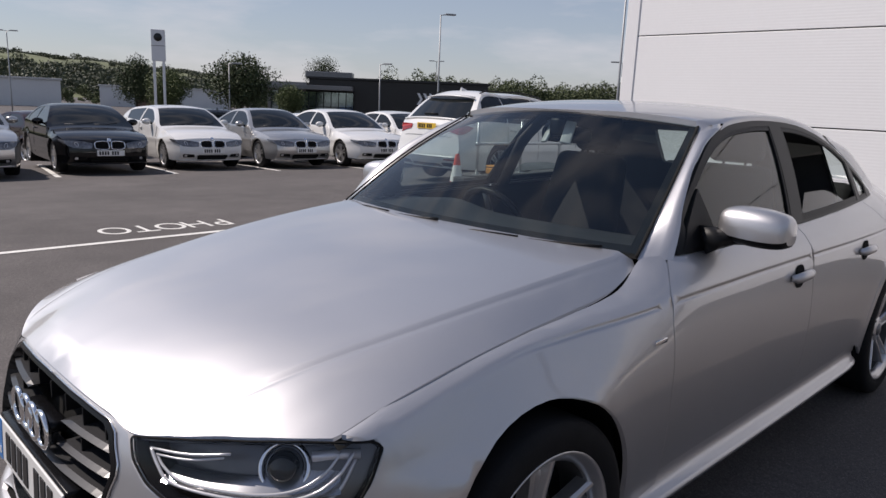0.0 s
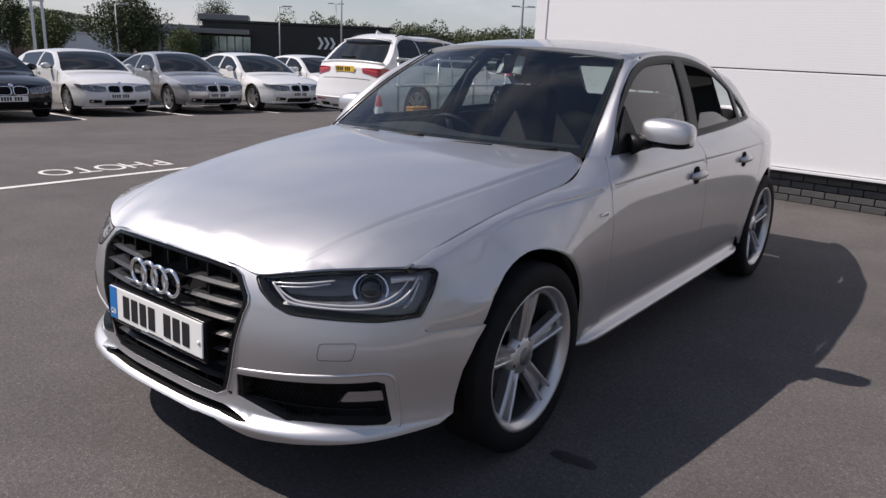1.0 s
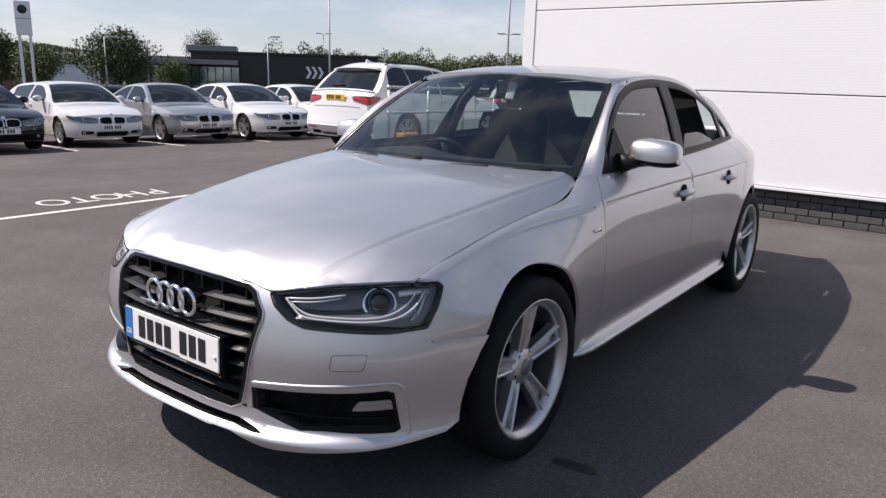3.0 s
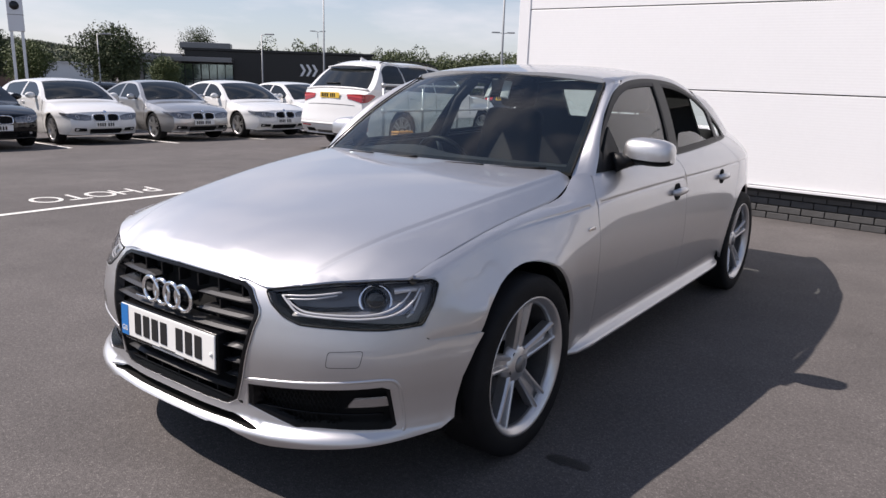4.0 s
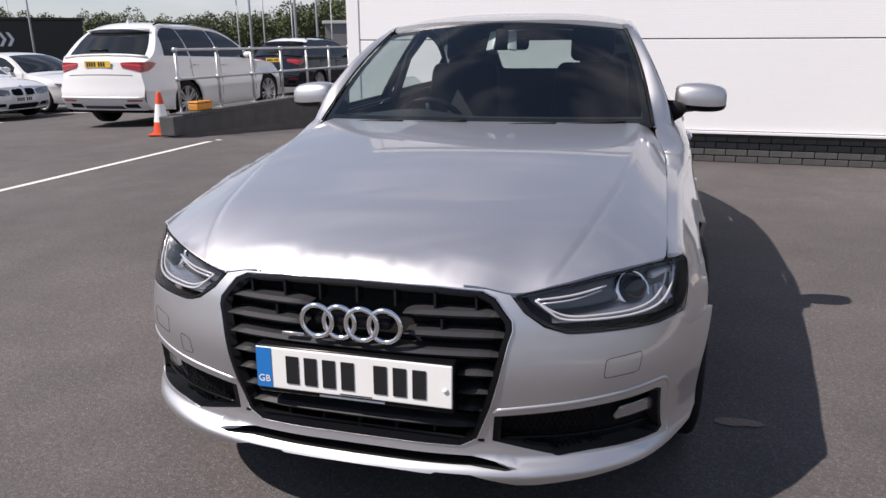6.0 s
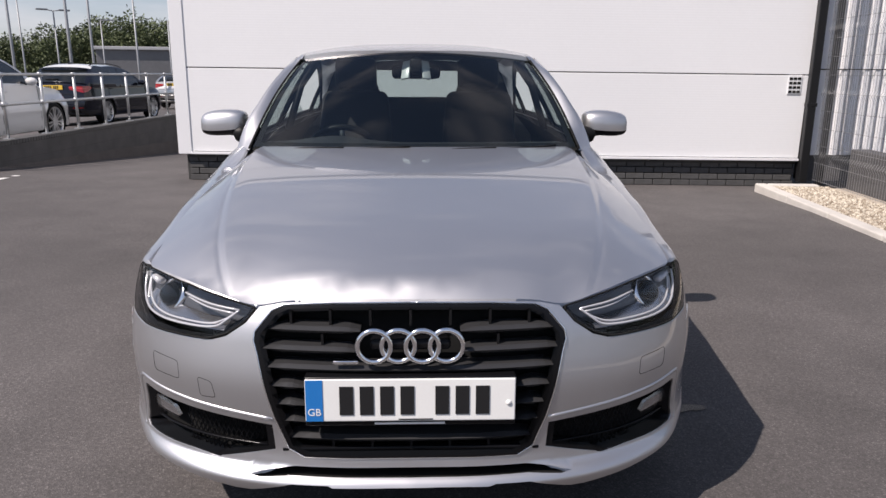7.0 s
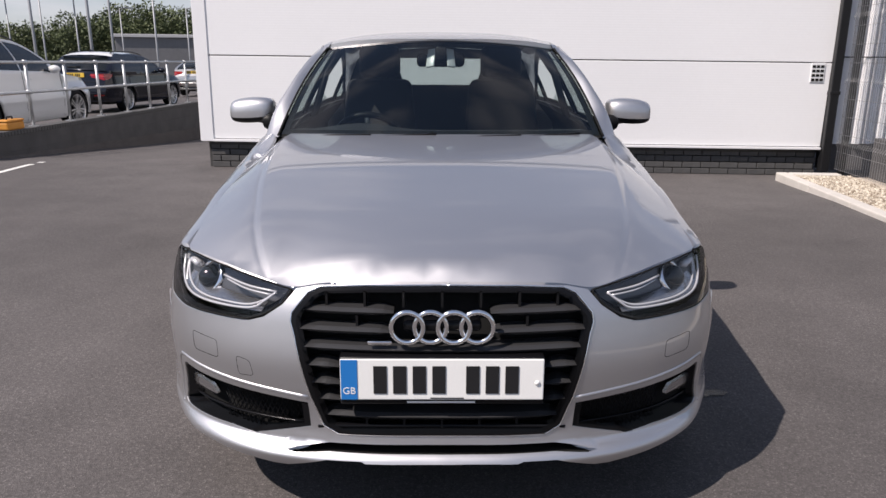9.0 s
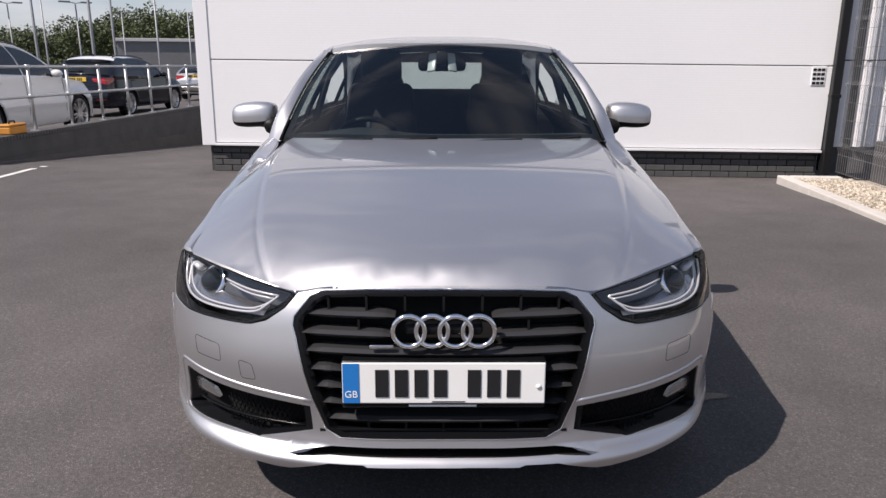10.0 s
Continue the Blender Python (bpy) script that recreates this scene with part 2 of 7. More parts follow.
def lathe_bm(profile, sides=32, axis="Z", bm=None):
    """A turned body from (radius, height) pairs."""
    own = bm or bmesh.new()
    rings = []
    for r, h in profile:
        ring = []
        for k in range(sides):
            a = 2 * math.pi * k / sides
            c, s = r * math.cos(a), r * math.sin(a)
            ring.append(own.verts.new((c, s, h) if axis == "Z" else (h, c, s)))
        rings.append(ring)
    for r0, r1 in zip(rings, rings[1:]):
        for k in range(sides):
            own.faces.new((r0[k], r0[(k + 1) % sides], r1[(k + 1) % sides], r1[k]))
    return own


def grid_bm(rows, bm=None, close=False):
    """Quads between rows of points."""
    own = bm or bmesh.new()
    vs = [[own.verts.new(p) for p in r] for r in rows]
    for r0, r1 in zip(vs, vs[1:]):
        n = len(r0)
        for k in range(n if close else n - 1):
            own.faces.new((r0[k], r0[(k + 1) % n], r1[(k + 1) % n], r1[k]))
    return own


def outward(bm, pivot=(0, 2.2, 0.5)):
    """Turn a sheet's faces away from the pivot."""
    bmesh.ops.recalc_face_normals(bm, faces=bm.faces)
    if sum(f.normal.dot(f.calc_center_median() - Vector(pivot)) * f.calc_area() for f in bm.faces) < 0:
        bmesh.ops.reverse_faces(bm, faces=bm.faces)
    bm.normal_update()
    return bm


def thicken(bm, depth):
    """Turn the open border of a sheet inwards, so that it has an edge of that depth."""
    outward(bm)
    border = [e for e in bm.edges if e.is_boundary]
    away = {v: v.normal.copy() for e in border for v in e.verts}
    got = bmesh.ops.extrude_edge_only(bm, edges=border)
    fresh = [g for g in got["geom"] if isinstance(g, bmesh.types.BMVert)]
    old = {tuple(round(c, 6) for c in v.co): n for v, n in away.items()}
    for v in fresh:
        v.co -= depth * old.get(tuple(round(c, 6) for c in v.co), Vector())
    for e in border:
        e.smooth = False
    return bm


def inside(p, poly):
    x, y, hit = p[0], p[1], False
    for (x0, y0), (x1, y1) in zip(poly, poly[1:] + poly[:1]):
        if (y0 > y) != (y1 > y) and x < (x1 - x0) * (y - y0) / (y1 - y0) + x0:
            hit = not hit
    return hit


def dense(poly, step):
    out = []
    for a, b in zip(poly, poly[1:] + poly[:1]):
        n = max(1, round(math.dist(a, b) / step))
        out += [(a[0] + (b[0] - a[0]) * i / n, a[1] + (b[1] - a[1]) * i / n) for i in range(n)]
    return out


def rounded(poly, radius, steps=4):
    """A polygon with its corners rounded; radius one number or one for each corner."""
    out, n = [], len(poly)
    for i in range(n):
        p, a, b = Vector(poly[i]), Vector(poly[i - 1]), Vector(poly[(i + 1) % n])
        r = radius[i] if isinstance(radius, (list, tuple)) else radius
        r = min(r, 0.45 * (a - p).length, 0.45 * (b - p).length)
        if r < 1e-4:
            out.append(tuple(p))
            continue
        q0, q1 = p + (a - p).normalized() * r, p + (b - p).normalized() * r
        out += [tuple((1 - u) ** 2 * q0 + 2 * u * (1 - u) * p + u * u * q1) for u in [k / steps for k in range(steps + 1)]]
    return out


def panel_bm(poly, shape, step=0.03, holes=(), edge=0.012, lines=()):
    """A curved panel: the area of poly (less its holes) in two parameters, laid on the surface shape(u, v)."""
    from mathutils.geometry import delaunay_2d_cdt
    loops = [dense(poly, step)] + [dense(h, step) for h in holes]
    pts, edges = [], []
    for lp in loops:
        k = len(pts)
        pts += lp
        edges += [(k + i, k + (i + 1) % len(lp)) for i in range(len(lp))]
    for ln in lines:
        k, some = len(pts), []
        for a, b in zip(ln, ln[1:]):
            n = max(1, round(math.dist(a, b) / step))
            some += [(a[0] + (b[0] - a[0]) * i / n, a[1] + (b[1] - a[1]) * i / n) for i in range(n)]
        some = [q for q in some + [ln[-1]] if inside(q, loops[0])]
        pts += some
        edges += [(k + i, k + i + 1) for i in range(len(some) - 1)]
    us, vs = [p[0] for p in poly], [p[1] for p in poly]
    fixed = np.array(pts)
    u = min(us) + step * 0.5
    while u < max(us):
        v = min(vs) + step * 0.5
        while v < max(vs):
            if np.abs(fixed - (u, v)).sum(1).min() > 0.6 * step and inside((u, v), loops[0]) and not any(inside((u, v), lp) for lp in loops[1:]):
                pts.append((u, v))
            v += step
        u += step
    co, _, tri, *_ = delaunay_2d_cdt([Vector(p) for p in pts], edges, [], 0, 1e-6)
    bm = bmesh.new()
    arr = np.array([tuple(c) for c in co])
    xyz = shape(arr[:, 0], arr[:, 1])
    verts = [bm.verts.new(p) for p in xyz]
    for t in tri:
        c = arr[list(t)].mean(0)
        if inside(c, loops[0]) and not any(inside(c, lp) for lp in loops[1:]):
            try:
                bm.faces.new([verts[i] for i in t])
            except ValueError:
                pass
    bmesh.ops.delete(bm, geom=[v for v in bm.verts if not v.link_faces], context="VERTS")
    outward(bm)
    lay = bm.verts.layers.float_vector.new("surface_normal")
    uv = {tuple(round(float(c), 5) for c in p): q for p, q in zip(xyz, arr)}
    vs = list(bm.verts)
    q = np.array([uv[tuple(round(c, 5) for c in v.co)] if tuple(round(c, 5) for c in v.co) in uv else (0, 0) for v in vs])
    d = 0.004
    nn = np.cross(shape(q[:, 0] + d, q[:, 1]) - shape(q[:, 0] - d, q[:, 1]), shape(q[:, 0], q[:, 1] + d) - shape(q[:, 0], q[:, 1] - d))
    nn /= np.maximum(np.linalg.norm(nn, axis=1, keepdims=True), 1e-9)
    for v, n in zip(vs, nn):
        n = Vector(n)
        if n.length < 0.5 or tuple(round(c, 5) for c in v.co) not in uv:
            n = v.normal
        v[lay] = n if n.dot(v.normal) > 0 else -n
    if edge:
        thicken(bm, edge)
    return bm


def mirrored(bm):
    """The same mesh on the car's other side."""
    other = bm.copy()
    lay = other.verts.layers.float_vector.get("surface_normal")
    for v in other.verts:
        v.co.x = -v.co.x
        if lay:
            v[lay] = Vector((-v[lay].x, v[lay].y, v[lay].z))
    bmesh.ops.reverse_faces(other, faces=other.faces)
    return other

# ---- ground ----
WALL_Y, WALL_L, WALL_R, CLAD_Z = 6.91, -3.04, 4.39, 0.32
RAMP_X = -6.2


def ground_z(x, y):
    """The yard falls gently away towards the far row; a ramp goes down beside the building."""
    z = -0.038 * np.clip(-x - 6.5, 0, 16.5)
    z -= 0.009 * np.clip(x - WALL_L, 0, 9) * np.clip((y - 4.8) / 1.8, 0, 1)
    if RAMP_X < x < WALL_L + 0.2 and y > 7.2:
        z = -0.071 * min(y - 7.2, 14)
    return z


def build_ground():
    xs = sorted({-3000, -1200, -500, -200, -100, -60, -40, -30, RAMP_X - 0.02, RAMP_X + 0.02, WALL_L + 0.18, WALL_L + 0.22, 12, 20, 40, 100, 300, 1000, 3000, *[-24 + k for k in range(34)]})
    ys = sorted({-3000, -1000, -300, -100, -40, -20, 7.2, 7.25, *[-8 + k for k in range(40)], 40, 60, 100, 200, 500, 1200, 3000})
    bm = grid_bm([[(x, y, ground_z(x, y)) for x in xs] for y in ys])
    bmesh.ops.recalc_face_normals(bm, faces=bm.faces)
    return tagged(finish(bm, "ground", M_ASPHALT, smooth=False), "dark grey asphalt car park with fine pale grit", "asphalt", kind="structure")


build_ground()


def road_line(p, q, width, name="painted_line"):
    """A painted stripe on the asphalt."""
    p, q = Vector(p), Vector(q)
    d = (q - p).normalized()
    n = Vector((-d.y, d.x)) * width / 2
    steps = max(2, int((q - p).length / 0.4))
    rows = []
    for k in range(steps + 1):
        c = p.lerp(q, k / steps)
        rows.append([(c.x + s * n.x, c.y + s * n.y, ground_z(c.x, c.y) + 0.004) for s in (-1, 1)])
    bm = grid_bm(rows)
    bmesh.ops.recalc_face_normals(bm, faces=bm.faces)
    return tagged(finish(bm, name, M_LINE, smooth=False), "worn white painted line on the asphalt", "road marking", kind="structure")


road_line((-4.90, -3.0), (-5.27, 7.35), 0.085)


def photo_letters():
    """The word painted on the asphalt, one mesh a letter."""
    cu = bpy.data.curves.new("letters", "FONT")
    sign = base("painted_word", pose(-5.82, 2.63, 0.004, 0, 0, -90), "white painted word on the asphalt, read from the far side", "road marking")
    sign["kind"] = "structure"
    for k, c in enumerate("PHOTO"):
        cu = bpy.data.curves.new("letter", "FONT")
        cu.body, cu.size, cu.align_x, cu.offset = c, 0.56, "CENTER", 0.0
        ob = new("letter_tmp", cu)
        me = bpy.data.meshes.new_from_object(ob.evaluated_get(bpy.context.evaluated_depsgraph_get()))
        bpy.data.objects.remove(ob)
        me.materials.clear()
        me.materials.append(M_LINE)
        lt = new("letter", me)
        lt.parent = sign
        lt.location = (-0.56 + 0.285 * k, 0, 0)
        lt.scale = (0.74, 1.0, 1)


photo_letters()


def oil_stain():
    """A dark damp patch on the asphalt, with an uneven rim."""
    rng = random.Random(3)
    bm = bmesh.new()
    ring = [bm.verts.new((0.085 * math.cos(a) * rng.uniform(0.8, 1.15), 0.030 * math.sin(a) * rng.uniform(0.7, 1.2), 0.004)) for a in np.linspace(0, 2 * math.pi, 25)[:-1]]
    bm.faces.new(ring)
    ob = finish(bm, "oil_stain", material("oily_asphalt", (0.012, 0.012, 0.012), 0.45, 0, 0, 0.2, 20, 200, 0.5, 230), smooth=False)
    ob.matrix_basis = pose(1.03, 0.90, 0, 0, 0, 5)
    tagged(ob, "small dark oil stain on the asphalt", "stain", kind="structure")


oil_stain()

# ---- the white building ----
def build_building():
    top = 3.60
    joints = [CLAD_Z + 0.03, 1.325, 2.235, 3.15, top]
    wall = base("wall_north", pose(WALL_L, 0, 0, 0, 0.5) @ pose(-WALL_L, 0, 0), "white ribbed metal cladding wall on a dark brick plinth", "wall")
    wall["kind"] = "structure"
    back = box_bm(WALL_L + 0.06, WALL_Y + 0.09, 0.0, WALL_R, WALL_Y + 14, top)
    part("core", back, M_MORTAR, wall, "plinth mortar behind the bricks", False)
    for a, b in zip(joints, joints[1:]):
        bm = box_bm(WALL_L + 0.14, WALL_Y, a + 0.006, WALL_R, WALL_Y + 0.07, b - 0.006, 0.004)
        part("cladding_panel", bm, M_RIB, wall, smooth=False)
        bm = box_bm(WALL_L, WALL_Y + 0.2, a + 0.006, WALL_L + 0.07, WALL_Y + 14, b - 0.006, 0.004)
        part("side_panel", bm, M_RIB, wall, smooth=False)
    part("corner_trim", box_bm(WALL_L - 0.005, WALL_Y - 0.012, CLAD_Z, WALL_L + 0.155, WALL_Y + 0.21, top, 0.006), M_TRIM, wall, "smooth white corner flashing", False)
    part("base_flashing", box_bm(WALL_L + 0.156, WALL_Y - 0.03, CLAD_Z, WALL_R, WALL_Y + 0.07, CLAD_Z + 0.028, 0.004), M_TRIM, wall, "white drip flashing", False)
    # black strip that puts in the shadow between cladding edge and bricks
    part("shadow_strip", box_bm(WALL_L + 0.10, WALL_Y + 0.05, CLAD_Z - 0.045, WALL_R, WALL_Y + 0.1, CLAD_Z + 0.002), M_PIPE, wall, "black strip for the shadow under the cladding", False)
    # coursed bricks of the plinth
    me = None
    row = 0
    z = 0.0
    while z < CLAD_Z - 0.06:
        x = WALL_L + 0.10 - (0.1125 if row % 2 else 0)
        while x < WALL_R - 0.02:
            a, b = max(x, WALL_L + 0.10), min(x + 0.215, WALL_R)
            if b - a > 0.03:
                if me is None or b - a < 0.21:
                    bm = box_bm(0, 0, 0, b - a, 0.05, 0.065, 0.004, segments=1)
                    ob = part("brick", bm, M_BRICK, wall, smooth=False)
                    if b - a > 0.21:
                        me = ob.data
                else:
                    ob = new("brick", me)
                    ob.parent = wall
                ob.location = (a, WALL_Y + 0.055 + random.uniform(-0.002, 0.002), z + 0.003)
            x += 0.225
        z += 0.075
        row += 1
    part("parapet", box_bm(WALL_L - 0.02, WALL_Y - 0.03, top + 0.002, WALL_R + 0.02, WALL_Y + 14.02, top + 0.10, 0.01), M_TRIM, wall, "white parapet capping", False)
    # outlet grille and rainwater pipe
    vent = base("wall_vent", pose(4.245, WALL_Y, 1.135), "small square white louvred vent in the cladding", "vent")
    part("frame", box_bm(-0.080, -0.012, -0.095, 0.080, 0.0, 0.125, 0.004), M_TRIM, vent, smooth=False)
    for r in range(4):
        for c in range(3):
            part("slot", box_bm(-0.068 + c * 0.048, -0.016, -0.082 + r * 0.05, -0.030 + c * 0.048, -0.010, -0.052 + r * 0.05), M_GAP, vent, smooth=False)
    pipe = base("rainwater_pipe", pose(WALL_R + 0.06, WALL_Y - 0.02, 0), "black square rainwater downpipe at the building's corner", "pipe")
    part("pipe", box_bm(-0.05, -0.05, 0.0, 0.05, 0.05, top, 0.008), M_PIPE, pipe, smooth=False)
    for z in (0.9, 2.6):
        part("bracket", box_bm(-0.06, -0.055, z, 0.06, 0.06, z + 0.04, 0.004), M_PIPE, pipe, smooth=False)


def ribbed(name):
    """White coated sheet with fine level ribs."""
    m = material(name, (0.80, 0.80, 0.805), 0.40, 0, 0.1, 0.02, 0.8, 30)
    n, l = m.node_tree.nodes, m.node_tree.links
    tc, wv, bu = n.new("ShaderNodeTexCoord"), n.new("ShaderNodeTexWave"), n.new("ShaderNodeBump")
    wv.bands_direction = "Z"
    wv.inputs["Scale"].default_value = 11.0
    wv.inputs["Distortion"].default_value = 0.0
    bu.inputs["Strength"].default_value, bu.inputs["Distance"].default_value = 0.10, 0.004
    l.new(tc.outputs["Object"], wv.inputs["Vector"])
    l.new(wv.outputs["Fac"], bu.inputs["Height"])
    l.new(bu.outputs[0], n["Principled BSDF"].inputs["Normal"])
    return m


M_RIB = ribbed("ribbed_cladding")
build_building()


# ---- the silver saloon: shape functions (car axis along y, nose at y = 0) ----
def spline(keys):
    """A smooth curve through keys (t, a, b...): a function of t."""
    k = np.array(keys, float)
    t, v = k[:, 0], k[:, 1:]
    h = np.diff(t)[:, None]
    d = np.diff(v, axis=0) / h
    m = np.vstack([d[:1], (d[:-1] * h[1:] + d[1:] * h[:-1]) / (h[:-1] + h[1:]), d[-1:]])

    def at(x):
        x = np.clip(np.asarray(x, float), t[0], t[-1])
        i = np.clip(np.searchsorted(t, x, side="right") - 1, 0, len(t) - 2)
        w = t[i + 1] - t[i]
        u = ((x - t[i]) / w)[..., None]
        w = w[..., None]
        out = ((1 + 2 * u) * (1 - u) ** 2 * v[i] + u * (1 - u) ** 2 * w * m[i]
               + u * u * (3 - 2 * u) * v[i + 1] + u * u * (u - 1) * w * m[i + 1])
        return out[..., 0] if v.shape[1] == 1 else out
    return at


WHEEL_F, WHEEL_R, WHEEL_Z = 0.845, 3.653, 0.33
# half width of the body at its widest, along its length
side_wide = spline([(0.2, 0.70), (0.312, 0.792), (0.452, 0.850), (0.6, 0.878), (0.70, 0.886), (0.845, 0.890), (1.1, 0.886), (1.4, 0.880), (2.0, 0.880), (2.6, 0.881), (3.1, 0.880),
                    (3.4, 0.882), (3.6, 0.876), (3.8, 0.850), (4.0, 0.806), (4.2, 0.75), (4.4, 0.68), (4.55, 0.62), (4.7, 0.53)])
# the crease along the side: its height
side_crease = spline([(0.2, 0.698), (0.30, 0.724), (0.36, 0.737), (0.42, 0.747), (0.60, 0.781), (0.78, 0.816), (0.98, 0.831), (1.2, 0.842), (1.44, 0.854), (1.9, 0.864), (2.4, 0.869), (3.0, 0.870), (3.6, 0.876), (4.7, 0.89)])
# the crease along the side: its half width
side_fold = spline([(0.2, 0.71), (0.30, 0.766), (0.36, 0.788), (0.42, 0.796), (0.52, 0.792), (0.6, 0.788), (0.78, 0.791), (0.98, 0.807), (1.2, 0.833), (1.44, 0.852), (1.9, 0.861), (3.4, 0.862), (3.6, 0.856), (3.8, 0.830), (4.0, 0.786), (4.2, 0.73), (4.4, 0.66), (4.55, 0.60), (4.7, 0.51)])
# upper edge of the side: bonnet gap, pillar foot, window sill, boot edge (half width, height)
side_top = spline([(0.2, 0.70, 0.712), (0.30, 0.738, 0.7335), (0.45, 0.748, 0.768), (0.6, 0.751, 0.797), (0.75, 0.753, 0.821), (0.9, 0.754, 0.840), (1.05, 0.754, 0.855), (1.2, 0.751, 0.869), (1.28, 0.744, 0.880),
                   (1.34, 0.733, 0.898), (1.39, 0.722, 0.925), (1.43, 0.720, 0.948), (1.48, 0.748, 0.954), (1.56, 0.776, 0.954), (1.7, 0.783, 0.956), (2.4, 0.786, 0.969), (3.2, 0.758, 0.993), (3.7, 0.697, 1.004),
                   (4.1, 0.60, 1.012), (4.5, 0.50, 1.005), (4.7, 0.45, 0.99)])
# bonnet edge beside the wing
hood_side = spline([(0.2, 0.70, 0.712), (0.30, 0.738, 0.7335), (0.45, 0.748, 0.768), (0.6, 0.751, 0.797), (0.75, 0.753, 0.821), (0.9, 0.754, 0.840), (1.05, 0.754, 0.855), (1.2, 0.751, 0.869), (1.5, 0.742, 0.890)])


def softmin(a, b, k):
    """The lesser of two, rounded where they cross."""
    h = np.maximum(k - np.abs(a - b), 0) / k
    return np.minimum(a, b) - h * h * k / 4


def side_head(y):
    """Upper end of the side's own height parameter: the wing's flat top takes a hand's width of it."""
    y = np.asarray(y, float)
    return np.maximum(side_top(y)[..., 1], side_crease(y) + np.maximum(side_fold(y) - side_top(y)[..., 0], 0.02))


def side_plain(y, z):
    """Half width of the car's side at length y and height parameter z."""
    y, z = np.asarray(y, float), np.asarray(z, float)
    w, zc, xt = side_wide(y), side_crease(y), side_top(y)[..., 0]
    wide_z = np.minimum(0.64, zc - 0.05)
    xc = side_fold(y)
    up, down = np.clip((z - wide_z) / (zc - wide_z), 0, 2.0), np.clip(wide_z - z, 0, 0.6)
    low = w - (w - xc) * up ** 2 - 0.036 * (down / 0.40) ** 1.6
    v = np.clip((z - zc) / (side_head(y) - zc), -4, 1.2)
    high = xc - (xc - xt) * (0.50 * v + 0.50 * np.maximum(v, 0) ** 2.4)
    x = -0.0055 * np.exp(-((z - zc + 0.005) / 0.0045) ** 2) * np.clip((y - 0.55) / 0.5, 0, 1) + softmin(low, high, 0.005 + 0.010 * np.exp(-(np.maximum(y - 0.25, 0) / 0.4) ** 2))
    for wy in (WHEEL_F, WHEEL_R):
        r = np.hypot(y - wy, z - WHEEL_Z)
        x = x + 0.007 * np.exp(-((r - 0.36) / 0.070) ** 2) * (z > 0.2)
    return x


# plan of the nose at bumper height, by the length along it from the middle
nose_plan = spline([(0.0, 0.0, 0.0), (0.2, 0.2, 0.006), (0.4, 0.397, 0.038), (0.6, 0.585, 0.106), (0.75, 0.707, 0.192), (0.9, 0.797, 0.312), (1.05, 0.854, 0.452), (1.2, 0.888, 0.597), (1.3, 0.895, 0.696)])
# how far the face stands back from that plan, by height
nose_back = spline([(0.15, 0.0), (0.205, -0.016), (0.232, -0.030), (0.250, -0.032), (0.263, -0.020), (0.274, 0.0), (0.292, 0.006), (0.36, 0.008), (0.43, 0.0), (0.50, -0.002), (0.58, 0.012), (0.66, 0.036), (0.72, 0.070), (0.78, 0.12), (0.84, 0.18)])


def nose(s, z):
    """The point of the nose's skin at the length s from the middle and the height z."""
    s, z = np.asarray(s, float), np.asarray(z, float)
    a = np.abs(s)
    p = nose_plan(a)
    d = (nose_plan(a + 0.01) - nose_plan(np.maximum(a - 0.01, 0)))
    n = np.stack([-d[..., 1], d[..., 0]], -1)
    n /= np.linalg.norm(n, axis=-1, keepdims=True)
    fade = 1 - 0.75 * np.clip((a - 0.75) / 0.45, 0, 1)
    off = nose_back(z) * np.where(z > 0.5, fade, 0.35 + 0.65 * fade) * np.where(z < 0.275, 1 - 0.85 * np.clip((a - 0.45) / 0.45, 0, 1), 1.0)
    q = p + n * off[..., None]
    r = np.hypot(q[..., 1] - WHEEL_F, z - WHEEL_Z)
    q = q - n * (0.010 * np.exp(-((r - 0.36) / 0.085) ** 2))[..., None]
    return np.stack([q[..., 0] * np.where(s < 0, -1, 1), q[..., 1], z + 0 * q[..., 0]], -1)


# upper edge of the nose: grille top and lamp top, by the length along the nose
nose_top = spline([(0.0, 0.714), (0.2, 0.712), (0.33, 0.705), (0.40, 0.693), (0.52, 0.710), (0.645, 0.726), (0.76, 0.732), (0.885, 0.735), (1.0, 0.733)])
# rear edge of lamp and bumper, by height
nose_end = spline([(0.20, 1.06), (0.545, 1.06), (0.556, 0.937), (0.60, 0.921), (0.655, 0.958), (0.718, 0.988), (0.78, 0.995)])
_s = np.linspace(0, 1.0, 101)
_edge = nose(_s, nose_top(_s))
_z = np.linspace(0.556, 0.74, 47)
_end = nose(nose_end(_z), _z)
hood_mid = spline([(-0.02, 0.685), (0.03, 0.716), (0.07, 0.738), (0.13, 0.763), (0.3, 0.815), (0.6, 0.871), (0.9, 0.917), (1.2, 0.953), (1.5, 0.982)])
hood_crease = spline([(0.0, 0.395), (0.06, 0.418), (0.16, 0.470), (0.3, 0.520), (0.5, 0.565), (0.72, 0.605), (1.0, 0.640), (1.5, 0.672)])


